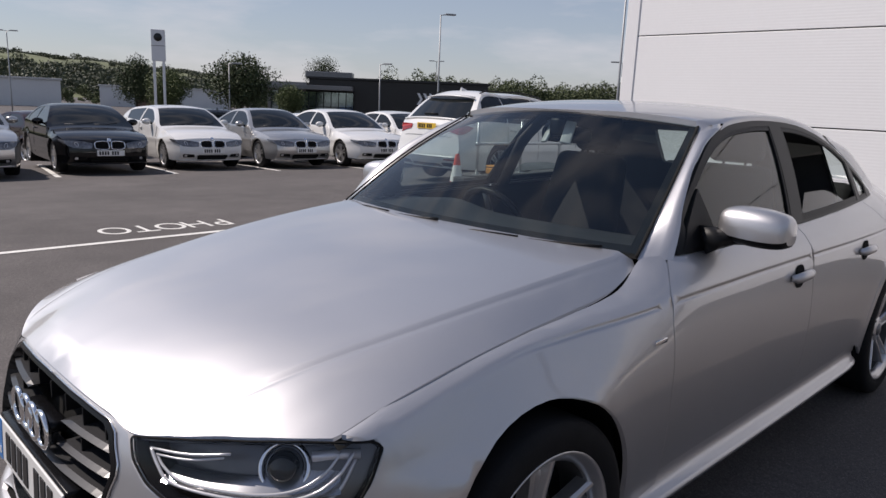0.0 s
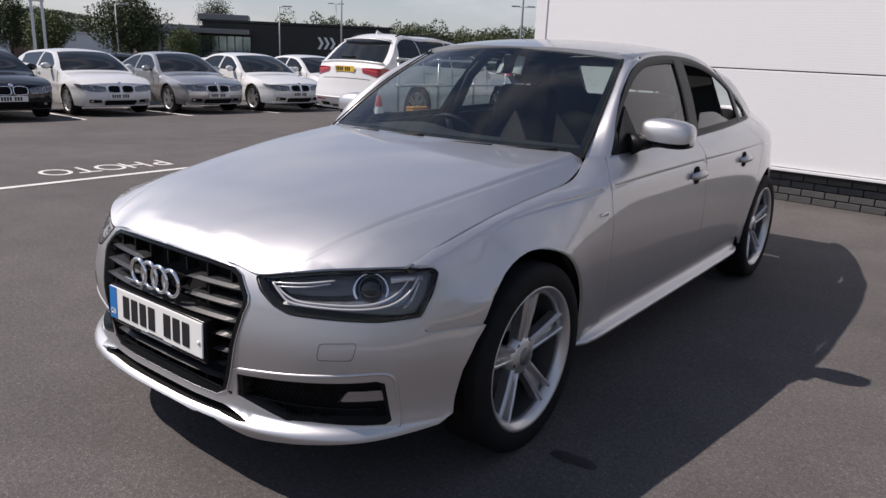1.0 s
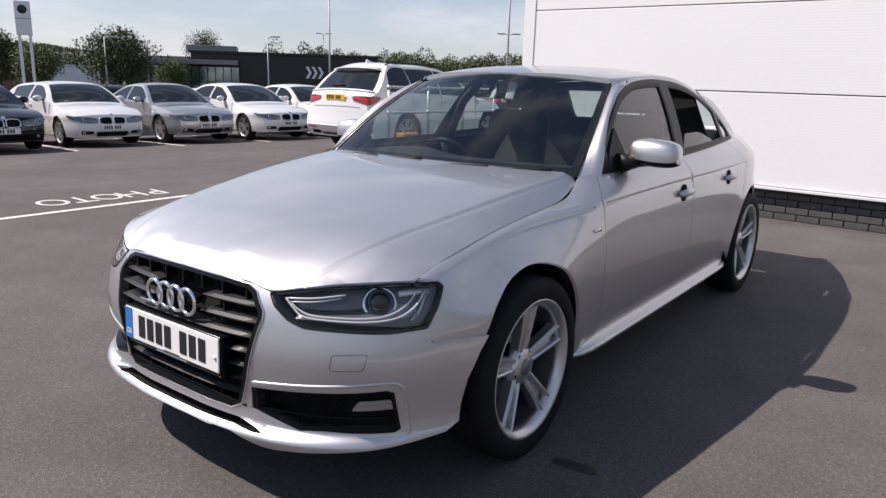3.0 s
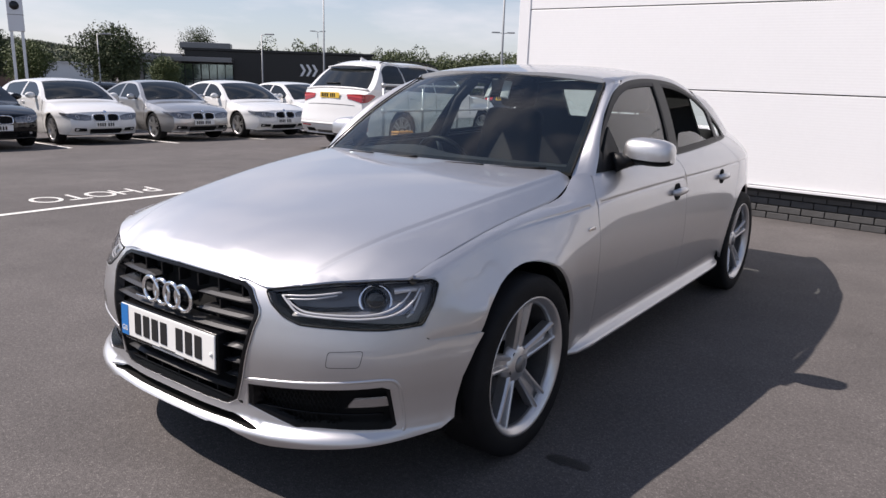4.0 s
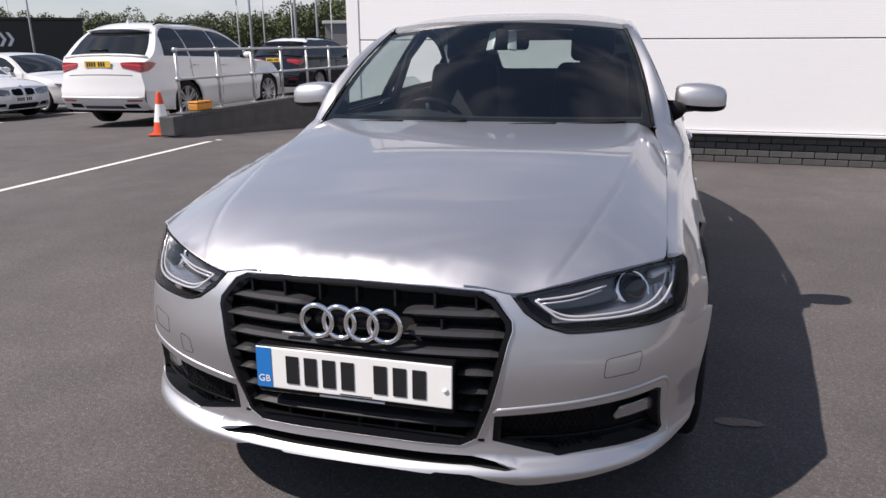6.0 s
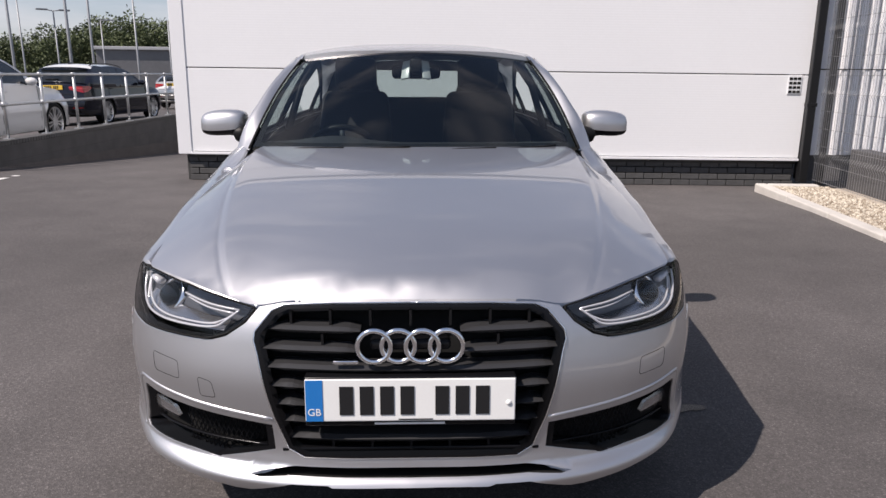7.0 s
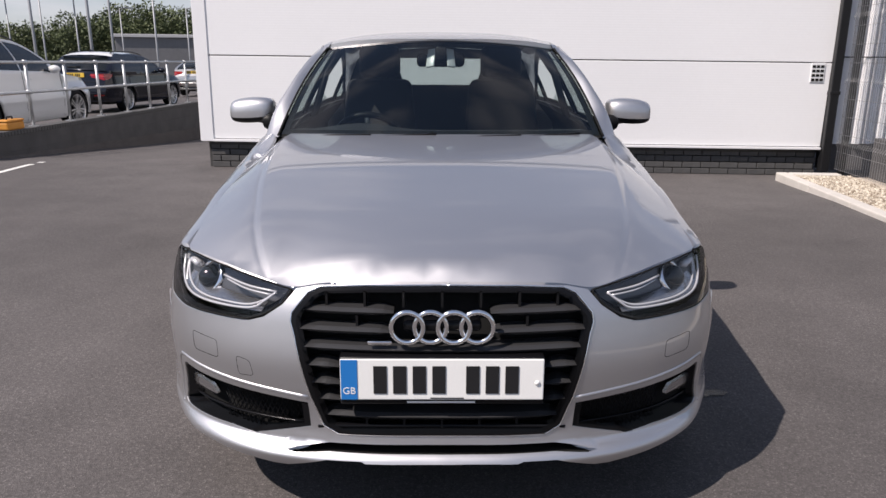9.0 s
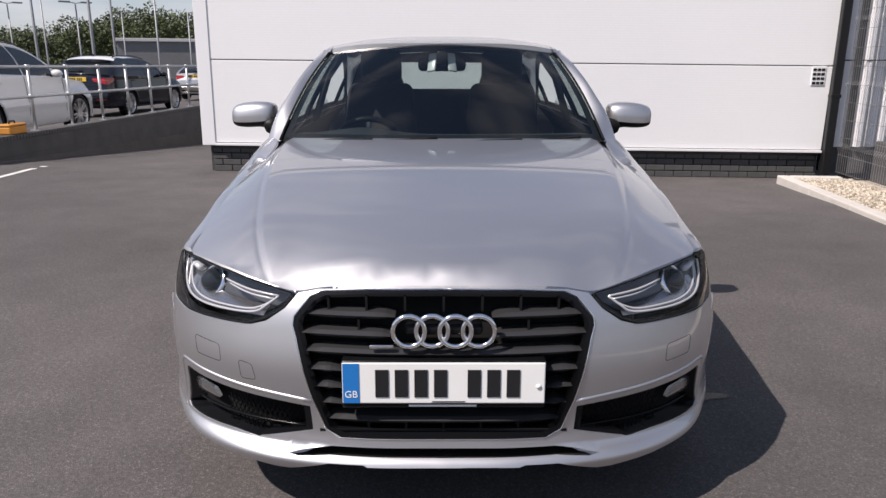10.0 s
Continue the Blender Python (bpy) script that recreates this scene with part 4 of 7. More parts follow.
def make_wheel(m):
    """A wheel, its axle along x, outer side to +x, centred on the hub."""
    w = new("wheel")
    w.parent = CAR
    w.matrix_basis = m
    prof = [(0.250, -0.115), (0.268, -0.124), (0.300, -0.118), (0.322, -0.100), (0.330, -0.075), (0.330, 0.075), (0.322, 0.090), (0.300, 0.099), (0.268, 0.099), (0.250, 0.092)]
    part("tyre", lathe_bm(prof, 56, "X"), M_RUBBER, w)
    rim = lathe_bm([(0.224, 0.052), (0.222, 0.070), (0.232, 0.082), (0.243, 0.090), (0.250, 0.095), (0.254, 0.094), (0.255, 0.088), (0.252, 0.080)], 64, "X")
    part("rim", rim, M_ALLOY, w)
    part("barrel", lathe_bm([(0.0, -0.035), (0.226, -0.035)], 40, "X"), M_GAP, w)
    part("inner_rim", lathe_bm([(0.226, -0.035), (0.2235, 0.054)], 56, "X"), M_RIMSHADE, w, "inner face of the rim, its shade put into a darker grey")
    part("brake_disc", lathe_bm([(0.07, -0.034), (0.160, -0.034), (0.160, -0.018), (0.07, -0.018)], 40, "X"), M_STEEL, w)
    part("brake_calliper", box_bm(-0.07, -0.06, 0.10, 0.0, 0.10, 0.185, 0.012), M_BLACK, w)
    # each spoke: two ridges with a sunk channel between them, parting towards the rim
    for k in range(5):
        a = 2 * math.pi * k / 5 + 0.02
        rows = []
        for j in range(13):
            t = j / 12
            r = 0.040 + 0.197 * t
            half = 0.0265 + 0.0165 * t ** 1.3
            x = 0.048 + 0.012 * math.sin(t * 2.6) + 0.026 * t ** 2.2
            sunk = 0.003 + 0.017 * min(1.0, t * 3.0) + 0.020 * max(0.0, t - 0.75) / 0.25
            rows.append([(x - 0.045, -half, r), (x - 0.010, -half, r), (x - 0.001, -half + 0.005, r), (x, -half + 0.013, r), (x - 0.003, -half + 0.0175, r), (x - sunk, -half + 0.022, r),
                         (x - sunk, half - 0.022, r), (x - 0.003, half - 0.0175, r), (x, half - 0.013, r), (x - 0.001, half - 0.005, r), (x - 0.010, half, r), (x - 0.045, half, r)])
        bm = grid_bm(rows)
        bmesh.ops.recalc_face_normals(bm, faces=bm.faces)
        bmesh.ops.rotate(bm, verts=bm.verts, matrix=Matrix.Rotation(a, 3, "X"), cent=(0, 0, 0))
        part("spoke", bm, M_ALLOY, w, "twin-ridged silver spoke", False)
    part("hub", lathe_bm([(0.0, 0.060), (0.055, 0.056), (0.068, 0.045), (0.075, 0.02)], 40, "X"), M_ALLOY, w)
    part("hub_cap", lathe_bm([(0.0, 0.066), (0.028, 0.065), (0.032, 0.058)], 24, "X"), M_SATIN, w, "grey hub cap")
    for k in range(5):
        a = 2 * math.pi * k / 5 + 0.02 + math.pi / 5
        bm = lathe_bm([(0.0, 0.054), (0.010, 0.054), (0.010, 0.04)], 8, "X")
        bmesh.ops.translate(bm, verts=bm.verts, vec=(0, 0.052 * math.sin(a) * -1, 0.052 * math.cos(a)))
        part("wheel_bolt", bm, M_GAP, w)
    return w


for sx in (1, -1):
    for wy in (WHEEL_F, WHEEL_R):
        make_wheel(pose(sx * 0.785, wy, WHEEL_Z, 0, 0, 0 if sx > 0 else 180))


def wheel_well(wy):
    """Dark liner inside a wheel arch."""
    bm = bmesh.new()
    rows = []
    for k in range(25):
        a = -0.25 + (math.pi + 0.5) * k / 24
        y, z = wy + 0.36 * math.cos(a), WHEEL_Z + 0.392 * math.sin(a)
        rows.append([(0.838, y, z), (0.56, y, z)])
    grid_bm(rows, bm)
    grid_bm([[(0.56, wy - 0.36, 0.2), (0.56, wy + 0.36, 0.2)], [(0.56, wy - 0.36, 0.72), (0.56, wy + 0.36, 0.72)]], bm)
    return bm


for wy in (WHEEL_F, WHEEL_R):
    both("wheel_arch_liner", lambda: wheel_well(wy), M_BLACK)
part("underbody", box_bm(-0.78, 1.25, 0.20, 0.78, 3.25, 0.30, 0.02), M_GAP, CAR, "black underbody tray", False)
part("inner_body", box_bm(-0.55, 0.20, 0.29, 0.55, 1.30, 0.64, 0.05), M_GAP, CAR, "engine bay behind the grille", False)
part("front_underbody", box_bm(-0.55, 0.14, 0.22, 0.55, 1.25, 0.30, 0.02), M_GAP, CAR, "black underbody tray", False)
# unseen sheet added to keep sun from the ground below the splitter gap
part("splash_tray", grid_bm([[tuple(Vector(nose(q, 0.250)) .lerp(Vector((0.62 * q, 0.75, 0.235)), k)) for q in np.linspace(-1.0, 1.0, 25)] for k in (0.02, 0.5, 1.0)]), M_GAP, CAR, "black tray added under the bumper to stop sunlight leaking through")
part("rear_underbody", box_bm(-0.55, 3.25, 0.24, 0.55, 4.58, 0.34, 0.02), M_GAP, CAR, "black underbody tray", False)


# ---- grille, lamps, plate ----
def nose_at(s, z, back=0.0, side=1):
    """A point set back from the nose's skin."""
    p, e = nose(s, z), 0.004
    du, dv = nose(s + e, z) - nose(s - e, z), nose(s, z + e) - nose(s, z - e)
    n = np.cross(du, dv)
    n /= np.linalg.norm(n)
    if n[1] > 0:
        n = -n
    return Vector((float(p[0]) * side, float(p[1]), float(p[2]))) - back * Vector((float(n[0]) * side, float(n[1]), float(n[2])))


def set_back(depth):
    def fn(s, z):
        return nose(s, z) + np.stack([0 * s, 0 * s + depth, 0 * s], -1)
    return fn


def scaled(loop, k, c=None):
    c = c or tuple(np.mean(loop, 0))
    return [(c[0] + (p[0] - c[0]) * k, c[1] + (p[1] - c[1]) * k) for p in loop]


FULL = mirror_loop(GRILLE)
GC = (0.0, 0.505)
grille = new("grille")
grille.parent = CAR
grille["label"] = "black single-frame grille with grey bars"
part("grille_frame", panel_bm(scaled(FULL, 0.994, GC), set_back(-0.006), 0.03, [scaled(FULL, 0.962, GC)], 0.03), M_GLOSSBLACK, grille)
part("grille_back", panel_bm(scaled(FULL, 0.99, GC), set_back(0.075), 0.06, (), 0), M_GAP, grille)
bm = tube_bm([nose_at(s, z, -0.003) for s, z in dense(scaled(FULL, 1.0, GC), 0.03)] + [nose_at(*FULL[0], -0.003)], 0.0022, 6)
part("grille_edge_trim", bm, M_CHROME, grille, "thin bright edge of the grille")


def half_width(z):
    """Half width of the grille opening at a height."""
    zs, ss = [p[1] for p in GRILLE[3:10]], [p[0] for p in GRILLE[3:10]]
    return float(np.interp(z, zs[::-1], ss[::-1])) - 0.013


def grille_bar(s0, s1, z):
    """A wedge-shaped bar with pointed ends."""
    rows, n = [], max(6, int((s1 - s0) / 0.025))
    for k in range(n + 1):
        s = s0 + (s1 - s0) * k / n
        end = min(1.0, min(k, n - k) * (s1 - s0) / n / 0.035)
        h = 0.002 + 0.0065 * end
        y = float(nose(s, z)[1]) + 0.004
        rows.append([(s, y + 0.004, z - 0.4 * h), (s, y, z + 0.2 * h), (s, y + 0.012, z + 1.1 * h), (s, y + 0.05, z + 1.5 * h), (s, y + 0.05, z - 1.1 * h), (s, y + 0.012, z - 1.1 * h)])
    for r in rows:
        for j, q in enumerate(r):
            r[j] = (float(nose(q[0], q[2])[0]), q[1], q[2])
    b = grid_bm(rows, close=True)
    bmesh.ops.recalc_face_normals(b, faces=b.faces)
    return b


for z, gap in ((0.640, 0.125), (0.592, 0.130), (0.547, 0.0), (0.500, 0.265), (0.452, 0.265), (0.405, 0.265), (0.357, 0.0)):
    w = half_width(z)
    for a, b in ([(-w, w)] if not gap else [(-w, -gap), (gap, w)]):
        part("grille_bar", grille_bar(a, b, z), M_BAR, grille, smooth=False)
for z0, z1, xs in ((0.650, 0.690, (-0.30, -0.20, -0.10, 0.0, 0.10, 0.20, 0.30)), (0.602, 0.630, (-0.22, 0.22)), (0.32, 0.345, (-0.2, -0.1, 0.0, 0.1, 0.2))):
    for x in xs:
        y = float(nose(x, z0)[1])
        part("grille_rib", box_bm(x - 0.003, y + 0.020, z0, x + 0.003, y + 0.06, z1), M_BLACK, grille, smooth=False)
part("grille_fin", box_bm(-0.33, 0.030, 0.318, 0.33, 0.06, 0.328, 0.003), M_GLOSSBLACK, grille, smooth=False)

emblem = new("emblem_rings")
emblem.parent = CAR
emblem["label"] = "four linked chrome rings"
for k in range(4):
    x = -0.0885 + 0.059 * k
    ring_pts = [(x + 0.0405 * math.cos(a), 0.003 + (0.002 if k % 2 else 0), 0.614 + 0.0405 * math.sin(a)) for a in np.linspace(0, 2 * math.pi, 41)]
    part("ring", tube_bm(ring_pts, 0.0068, 10, caps=False), M_CHROME, emblem)
part("ring_mount", box_bm(-0.10, 0.010, 0.599, 0.10, 0.06, 0.627, 0.01), M_GLOSSBLACK, emblem)
part("model_badge", box_bm(-0.190, 0.006, 0.566, -0.128, 0.016, 0.575, 0.002), M_CHROME, CAR, "small chrome badge on a grille bar")


def number_plate(parent, m, face, blue, w=0.52, h=0.111):
    """A plate whose characters are plain bars."""
    pl = new("number_plate")
    pl.parent = parent
    pl.matrix_basis = m
    pl["label"] = "number plate with dark character bars"
    part("plate", box_bm(-w / 2, -0.006, -h / 2, w / 2, 0.0, h / 2, 0.003), face, pl, smooth=False)
    if blue:
        part("plate_band", box_bm(-w / 2 + 0.002, -0.0075, -h / 2 + 0.002, -w / 2 + 0.044, -0.004, h / 2 - 0.002), M_EUROBLUE, pl, "blue band", False)
        tx = bpy.data.curves.new("country_letters", "FONT")
        tx.body, tx.size, tx.align_x, tx.extrude = "GB", 0.026, "CENTER", 0.0004
        tx.materials.append(M_PLATE)
        lt = new("country_letters", tx)
        lt.parent = pl
        lt.matrix_basis = pose(-w / 2 + 0.023, -0.0082, -0.038, 90)
    x = -w / 2 + (0.085 if blue else 0.04)
    for k in range(7):
        part("character_bar", box_bm(x, -0.0085, -0.037, x + 0.034, -0.0055, 0.037), M_INK, pl, smooth=False)
        x += 0.050 + (0.036 if k == 3 else 0)
    return pl


CAR_PLATE = number_plate(CAR, pose(0, -0.006, 0.478, -2), M_PLATE, True)
part("plate_holder", box_bm(-0.263, -0.004, 0.404, 0.263, 0.05, 0.537, 0.006), M_GLOSSBLACK, CAR, "black plate holder")
part("holder_caption", box_bm(-0.09, -0.0065, 0.4105, 0.085, -0.002, 0.4155), M_PLATE, CAR, "pale bar of small lettering", False)
part("plate_maker_bar", box_bm(-0.03, -0.0165, 0.4275, 0.055, -0.0105, 0.4295), M_INK, CAR, "fine print on the plate", False)
bolt = lathe_bm([(0.0, 0.004), (0.006, 0.003), (0.0075, 0.0)], 12)
bmesh.ops.rotate(bolt, verts=bolt.verts, matrix=Matrix.Rotation(math.pi / 2, 3, "X"), cent=(0, 0, 0))
bmesh.ops.translate(bolt, verts=bolt.verts, vec=(0.243, -0.013, 0.470))
part("plate_screw_cap", bolt, M_PLATE, CAR, "white screw cap")


# ---- headlamps ----
def lamp_strip(parent, name, pts, r, mat, back, side, label=""):
    part(name, tube_bm([nose_at(s, z, back, side) for s, z in pts], r, 6), mat, parent, label)


def smooth_path(keys, n=24):
    t = np.linspace(0, 1, len(keys))
    f = spline([(a, *k) for a, k in zip(t, keys)])
    return [tuple(float(c) for c in f(u)) for u in np.linspace(0, 1, n)]


def headlamp(side):
    lamp = new("headlamp")
    lamp.parent = CAR
    lamp["label"] = "clear headlamp with a bent white light guide"
    loop = [(s * side, z) for s, z in rounded(LAMP, 0.012)]
    lens = part("lens", panel_bm(loop, nose, 0.025, (), 0.0), M_LENS, lamp, "clear lamp lens")
    lens.visible_shadow = False
    rim = dense([(s, z) for s, z in rounded(LAMP, 0.012)], 0.02)
    part("lamp_gap", tube_bm([nose_at(s, z, 0.002, side) for s, z in rim + rim[:1]], 0.0028, 6), M_GAP, lamp)
    inner = [(s * side, z) for s, z in scaled(LAMP, 0.965)]
    part("bezel", panel_bm(loop, set_back(0.006), 0.025, [inner], 0.03), M_GLOSSBLACK, lamp, "black lamp surround")
    part("housing", panel_bm(loop, set_back(0.075), 0.04, (), 0), M_LAMPBACK, lamp, "dark grey lamp housing")
    # inner reflector shelf below the guide
    rows = []
    for k in range(20):
        s = 0.50 + 0.40 * k / 19
        z0 = 0.625 + 0.012 * (k / 19) ** 2
        rows.append([nose_at(s, z0 + 0.034 + 0.03 * (k / 19) ** 2, 0.05, side), nose_at(s, z0 + 0.010, 0.028, side), nose_at(s, z0, 0.02, side)])
    part("reflector", grid_bm(rows), M_REFLECT, lamp, "satin silver reflector")
    g1 = smooth_path([(0.458, 0.680), (0.49, 0.655), (0.525, 0.634), (0.60, 0.628), (0.74, 0.627), (0.83, 0.637), (0.89, 0.668), (0.93, 0.712)], 32)
    g2 = smooth_path([(0.474, 0.672), (0.50, 0.655), (0.545, 0.640), (0.62, 0.637), (0.74, 0.638), (0.815, 0.650), (0.868, 0.678), (0.905, 0.715)], 32)
    lamp_strip(lamp, "light_guide", g1, 0.0035, M_LIGHTPIPE, 0.014, side, "white light guide")
    lamp_strip(lamp, "light_guide", g2, 0.0030, M_LIGHTPIPE, 0.020, side, "white light guide")
    lamp_strip(lamp, "light_guide", smooth_path([(0.458, 0.680), (0.56, 0.688), (0.66, 0.702)], 10), 0.003, M_LIGHTPIPE, 0.014, side)
    lamp_strip(lamp, "light_guide", smooth_path([(0.474, 0.672), (0.56, 0.679), (0.645, 0.694)], 10), 0.0025, M_LIGHTPIPE, 0.018, side)
    # projector
    c = nose_at(0.775, 0.688, 0.062, side)
    fwd = (nose_at(0.775, 0.688, 0.0, side) - c).normalized()
    turn = fwd.to_track_quat("Z", "Y").to_matrix().to_4x4()
    ball = lathe_bm([(0.0, 0.050), (0.013, 0.048), (0.026, 0.039), (0.035, 0.024), (0.039, 0.006)], 24)
    bmesh.ops.transform(ball, matrix=Matrix.Translation(c) @ turn, verts=ball.verts)
    part("projector", ball, M_DARKGLASS, lamp, "round dark projector lens")
    rim = lathe_bm([(0.039, 0.0), (0.041, 0.016), (0.048, 0.020), (0.053, 0.012), (0.054, -0.02)], 28)
    bmesh.ops.transform(rim, matrix=Matrix.Translation(c) @ turn, verts=rim.verts)
    part("projector_ring", rim, M_CHROME, lamp, "chrome projector ring")
    tops = [nose_at(s, z, 0.03, side) for s, z in ((0.84, 0.708), (0.89, 0.711), (0.945, 0.708))]
    part("indicator", tube_bm(tops, 0.014, 8, flat=0.7), M_LIGHTPIPE, lamp, "pale indicator lens")
    low = smooth_path([(0.875, 0.625), (0.90, 0.645), (0.935, 0.70)], 10)
    lamp_strip(lamp, "reflex_strip", low, 0.004, M_LIGHTPIPE, 0.03, side)


M_REFLECT = material("lamp_reflector", (0.45, 0.45, 0.46), 0.22, 0.9)
for sd in (1, -1):
    headlamp(sd)


# ---- lower intakes ----
def intake(side):
    box = new("lower_intake")
    box.parent = CAR
    box["label"] = "black lower air intake with a fog lamp"
    loop = [(s * side, z) for s, z in FOG]
    part("intake_back", panel_bm(scaled(loop, 0.99), set_back(0.07), 0.04, (), 0), M_GAP, box)
    part("intake_frame", panel_bm(loop, set_back(0.004), 0.02, [scaled(loop, 0.93)], 0.05), M_GLOSSBLACK, box)
    bm = bmesh.new()
    for k in range(40):
        for sgn in (-1, 1):
            s0 = 0.30 + 0.016 * k
            a, b = (s0, 0.29), (s0 + sgn * 0.075, 0.42)
            pts = [(a[0] + (b[0] - a[0]) * j / 8, a[1] + (b[1] - a[1]) * j / 8) for j in range(9)]
            pts = [q for q in pts if inside(q, scaled(FOG, 0.93)) and q[0] < 0.66]
            if len(pts) > 1:
                tube_bm([nose_at(s, z, 0.035, side) for s, z in pts], 0.0016, 4, bm)
    part("intake_mesh", bm, M_GLOSSBLACK, box, "black diamond mesh")
    blade = [nose_at(s, 0.322 + 0.01 * (s - 0.36), 0.02, side) for s in np.linspace(0.375, 0.80, 14)]
    part("intake_blade", tube_bm(blade, 0.006, 6, flat=0.5), M_GLOSSBLACK, box)
    lamp = [(0.665, 0.345), (0.685, 0.372), (0.79, 0.378), (0.80, 0.352)]
    part("fog_lamp", panel_bm([(s * side, z) for s, z in rounded(lamp, 0.008)], set_back(0.03), 0.02, (), 0.01), M_REFLECT, box, "small bright fog lamp")
    cover = part("fog_lens", panel_bm([(s * side, z) for s, z in rounded(scaled(lamp, 1.06), 0.008)], set_back(0.022), 0.03, (), 0), M_LENS, box)
    cover.visible_shadow = False


for sd in (1, -1):
    intake(sd)
    # raised edge round the intake
    ridge = smooth_path([(0.352, 0.408), (0.48, 0.421), (0.65, 0.436), (0.79, 0.446), (0.835, 0.432), (0.852, 0.38), (0.862, 0.30), (0.858, 0.276)], 40)
    part("bumper_ridge", tube_bm([nose_at(s, z, 0.003, sd) for s, z in ridge], 0.0065, 8), M_PAINT, CAR)
    seam = rounded([(0.623, 0.484), (0.630, 0.532), (0.735, 0.538), (0.722, 0.488)], 0.012)
    part("washer_cover_seam", tube_bm([nose_at(s, z, 0.0006, sd) for s, z in dense(seam, 0.01) + [seam[0]]], 0.0013, 4), M_GAP, CAR)
hook = rounded([(-0.555, 0.45), (-0.56, 0.502), (-0.518, 0.495), (-0.508, 0.452)], 0.01)
part("tow_hook_cover_seam", tube_bm([nose_at(s, z, 0.0006) for s, z in dense(hook, 0.01) + [hook[0]]], 0.0013, 4), M_GAP, CAR)
part("splitter_gap", panel_bm(scaled(mirror_loop(SPLIT), 1.02), set_back(0.045), 0.04, (), 0), M_GAP, CAR)


# ---- mirrors, handles, wipers ----
def door_mirror(side):
    mi = new("door_mirror")
    mi.parent = CAR
    mi["label"] = "silver door mirror with a black foot"
    c = Vector((0.898 * side, 1.795, 1.028))
    rows = []
    for i in range(17):
        a = math.pi * i / 16
        r = math.sin(a) ** 0.36
        x = -0.105 * math.cos(a)
        row = []
        for k in range(20):
            b = 2 * math.pi * k / 20
            cy, sz = math.cos(b), math.sin(b)
            yy = 0.060 * r * math.copysign(abs(cy) ** 0.65, cy) - 0.02 * (1 if cy < 0 else 0) * r * abs(cy)
            zz = 0.068 * r * math.copysign(abs(sz) ** 0.62, sz) * (1.0 if sz > 0 else 0.78) - 0.006 * (x / 0.105)
            row.append(tuple(c + Vector((x * side, yy + 0.10 * (x + 0.105) * 0.35, zz))))
        rows.append(row)
    b = grid_bm(rows, close=True)
    outward(b, c)
    low = [f for f in b.faces if f.calc_center_median().z < c.z - 0.022]
    dark = bmesh.new()
    dm = {}
    for f in low:
        for v in f.verts:
            if v not in dm:
                dm[v] = dark.verts.new(v.co)
        dark.faces.new([dm[v] for v in f.verts])
    bmesh.ops.delete(b, geom=low, context="FACES")
    part("mirror_shell", b, M_PAINT, mi, "silver mirror cap")
    part("mirror_underside", dark, M_BLACK, mi, "black mirror underside")
    foot = tube_bm([(0.765 * side, 1.70, 0.985), (0.79 * side, 1.74, 0.990), (0.83 * side, 1.785, 0.995), (0.88 * side, 1.815, 0.998)], [0.075, 0.060, 0.042, 0.040], 12, flat=0.6)
    part("mirror_foot", foot, M_BLACK, mi, "black mirror foot")
    tri = panel_bm([(1.57, 0.966), (1.63, 1.035), (1.76, 1.135), (1.79, 0.972)], lambda y, z: glass_xyz(y, z) + np.array([0.004, 0, 0]), 0.04, (), 0.01)
    part("mirror_corner", tri if side > 0 else mirrored(tri), M_BLACK, mi, "black corner panel behind the windscreen pillar")


for sd in (1, -1):
    door_mirror(sd)


def door_handle(side, y, z):
    h = new("door_handle")
    h.parent = CAR
    x = float(side_x(y, z))
    # flat dark patch on the skin, in place of a shaded recess
    cup = panel_bm(rounded([(y - 0.055, z - 0.042), (y - 0.055, z + 0.042), (y + 0.035, z + 0.042), (y + 0.035, z - 0.042)], 0.035), lambda a, b: side_xyz(a, b) + np.array([0.0015, 0, 0]), 0.02, (), 0)
    part("handle_cup_shade", cup if side > 0 else mirrored(cup), M_GAP, h, "dark patch for the shade in the handle's recess")
    pts = [((x + o) * side, y + d, z + 0.006 * (1 - abs(d) / 0.1)) for d, o in ((-0.088, 0.002), (-0.076, 0.015), (-0.04, 0.022), (0.02, 0.023), (0.066, 0.017), (0.088, 0.002))]
    part("handle_bar", tube_bm(pts, [0.010, 0.014, 0.016, 0.016, 0.015, 0.010], 10, flat=1.2), M_PAINT, h, "silver pull handle")


for sd in (1, -1):
    door_handle(sd, 2.31, 0.805)
    door_handle(sd, 3.09, 0.815)
    g = [(side_x(y, 0.758) + 0.002) for y in (1.27, 1.33)]
    badge = box_bm(min(float(q) for q in g) * sd - 0.002, 1.285, 0.752, max(float(q) for q in g) * sd + 0.002, 1.345, 0.766, 0.002)
    part("wing_badge", badge, M_CHROME, CAR, "small chrome badge on the front wing")


def wiper(x0, x1, dy):
    pts = []
    for k in range(12):
        x = x0 + (x1 - x0) * k / 11
        u = x / 0.70
        p = Vector(screen(u, -0.020 + 0.030 * (k / 11) ** 3)) + Vector((0, -0.008, 0.006))
        pts.append(p)
    w = new("wiper")
    w.parent = CAR
    w["label"] = "black windscreen wiper"
    part("blade", tube_bm(pts, 0.005, 6), M_BLACK, w)
    part("arm", tube_bm([pts[0] + Vector((0, -0.02, -0.012)), pts[3] + Vector((0, -0.006, 0.004)), pts[6] + Vector((0, -0.002, 0.006))], [0.007, 0.006, 0.004], 6), M_BLACK, w)


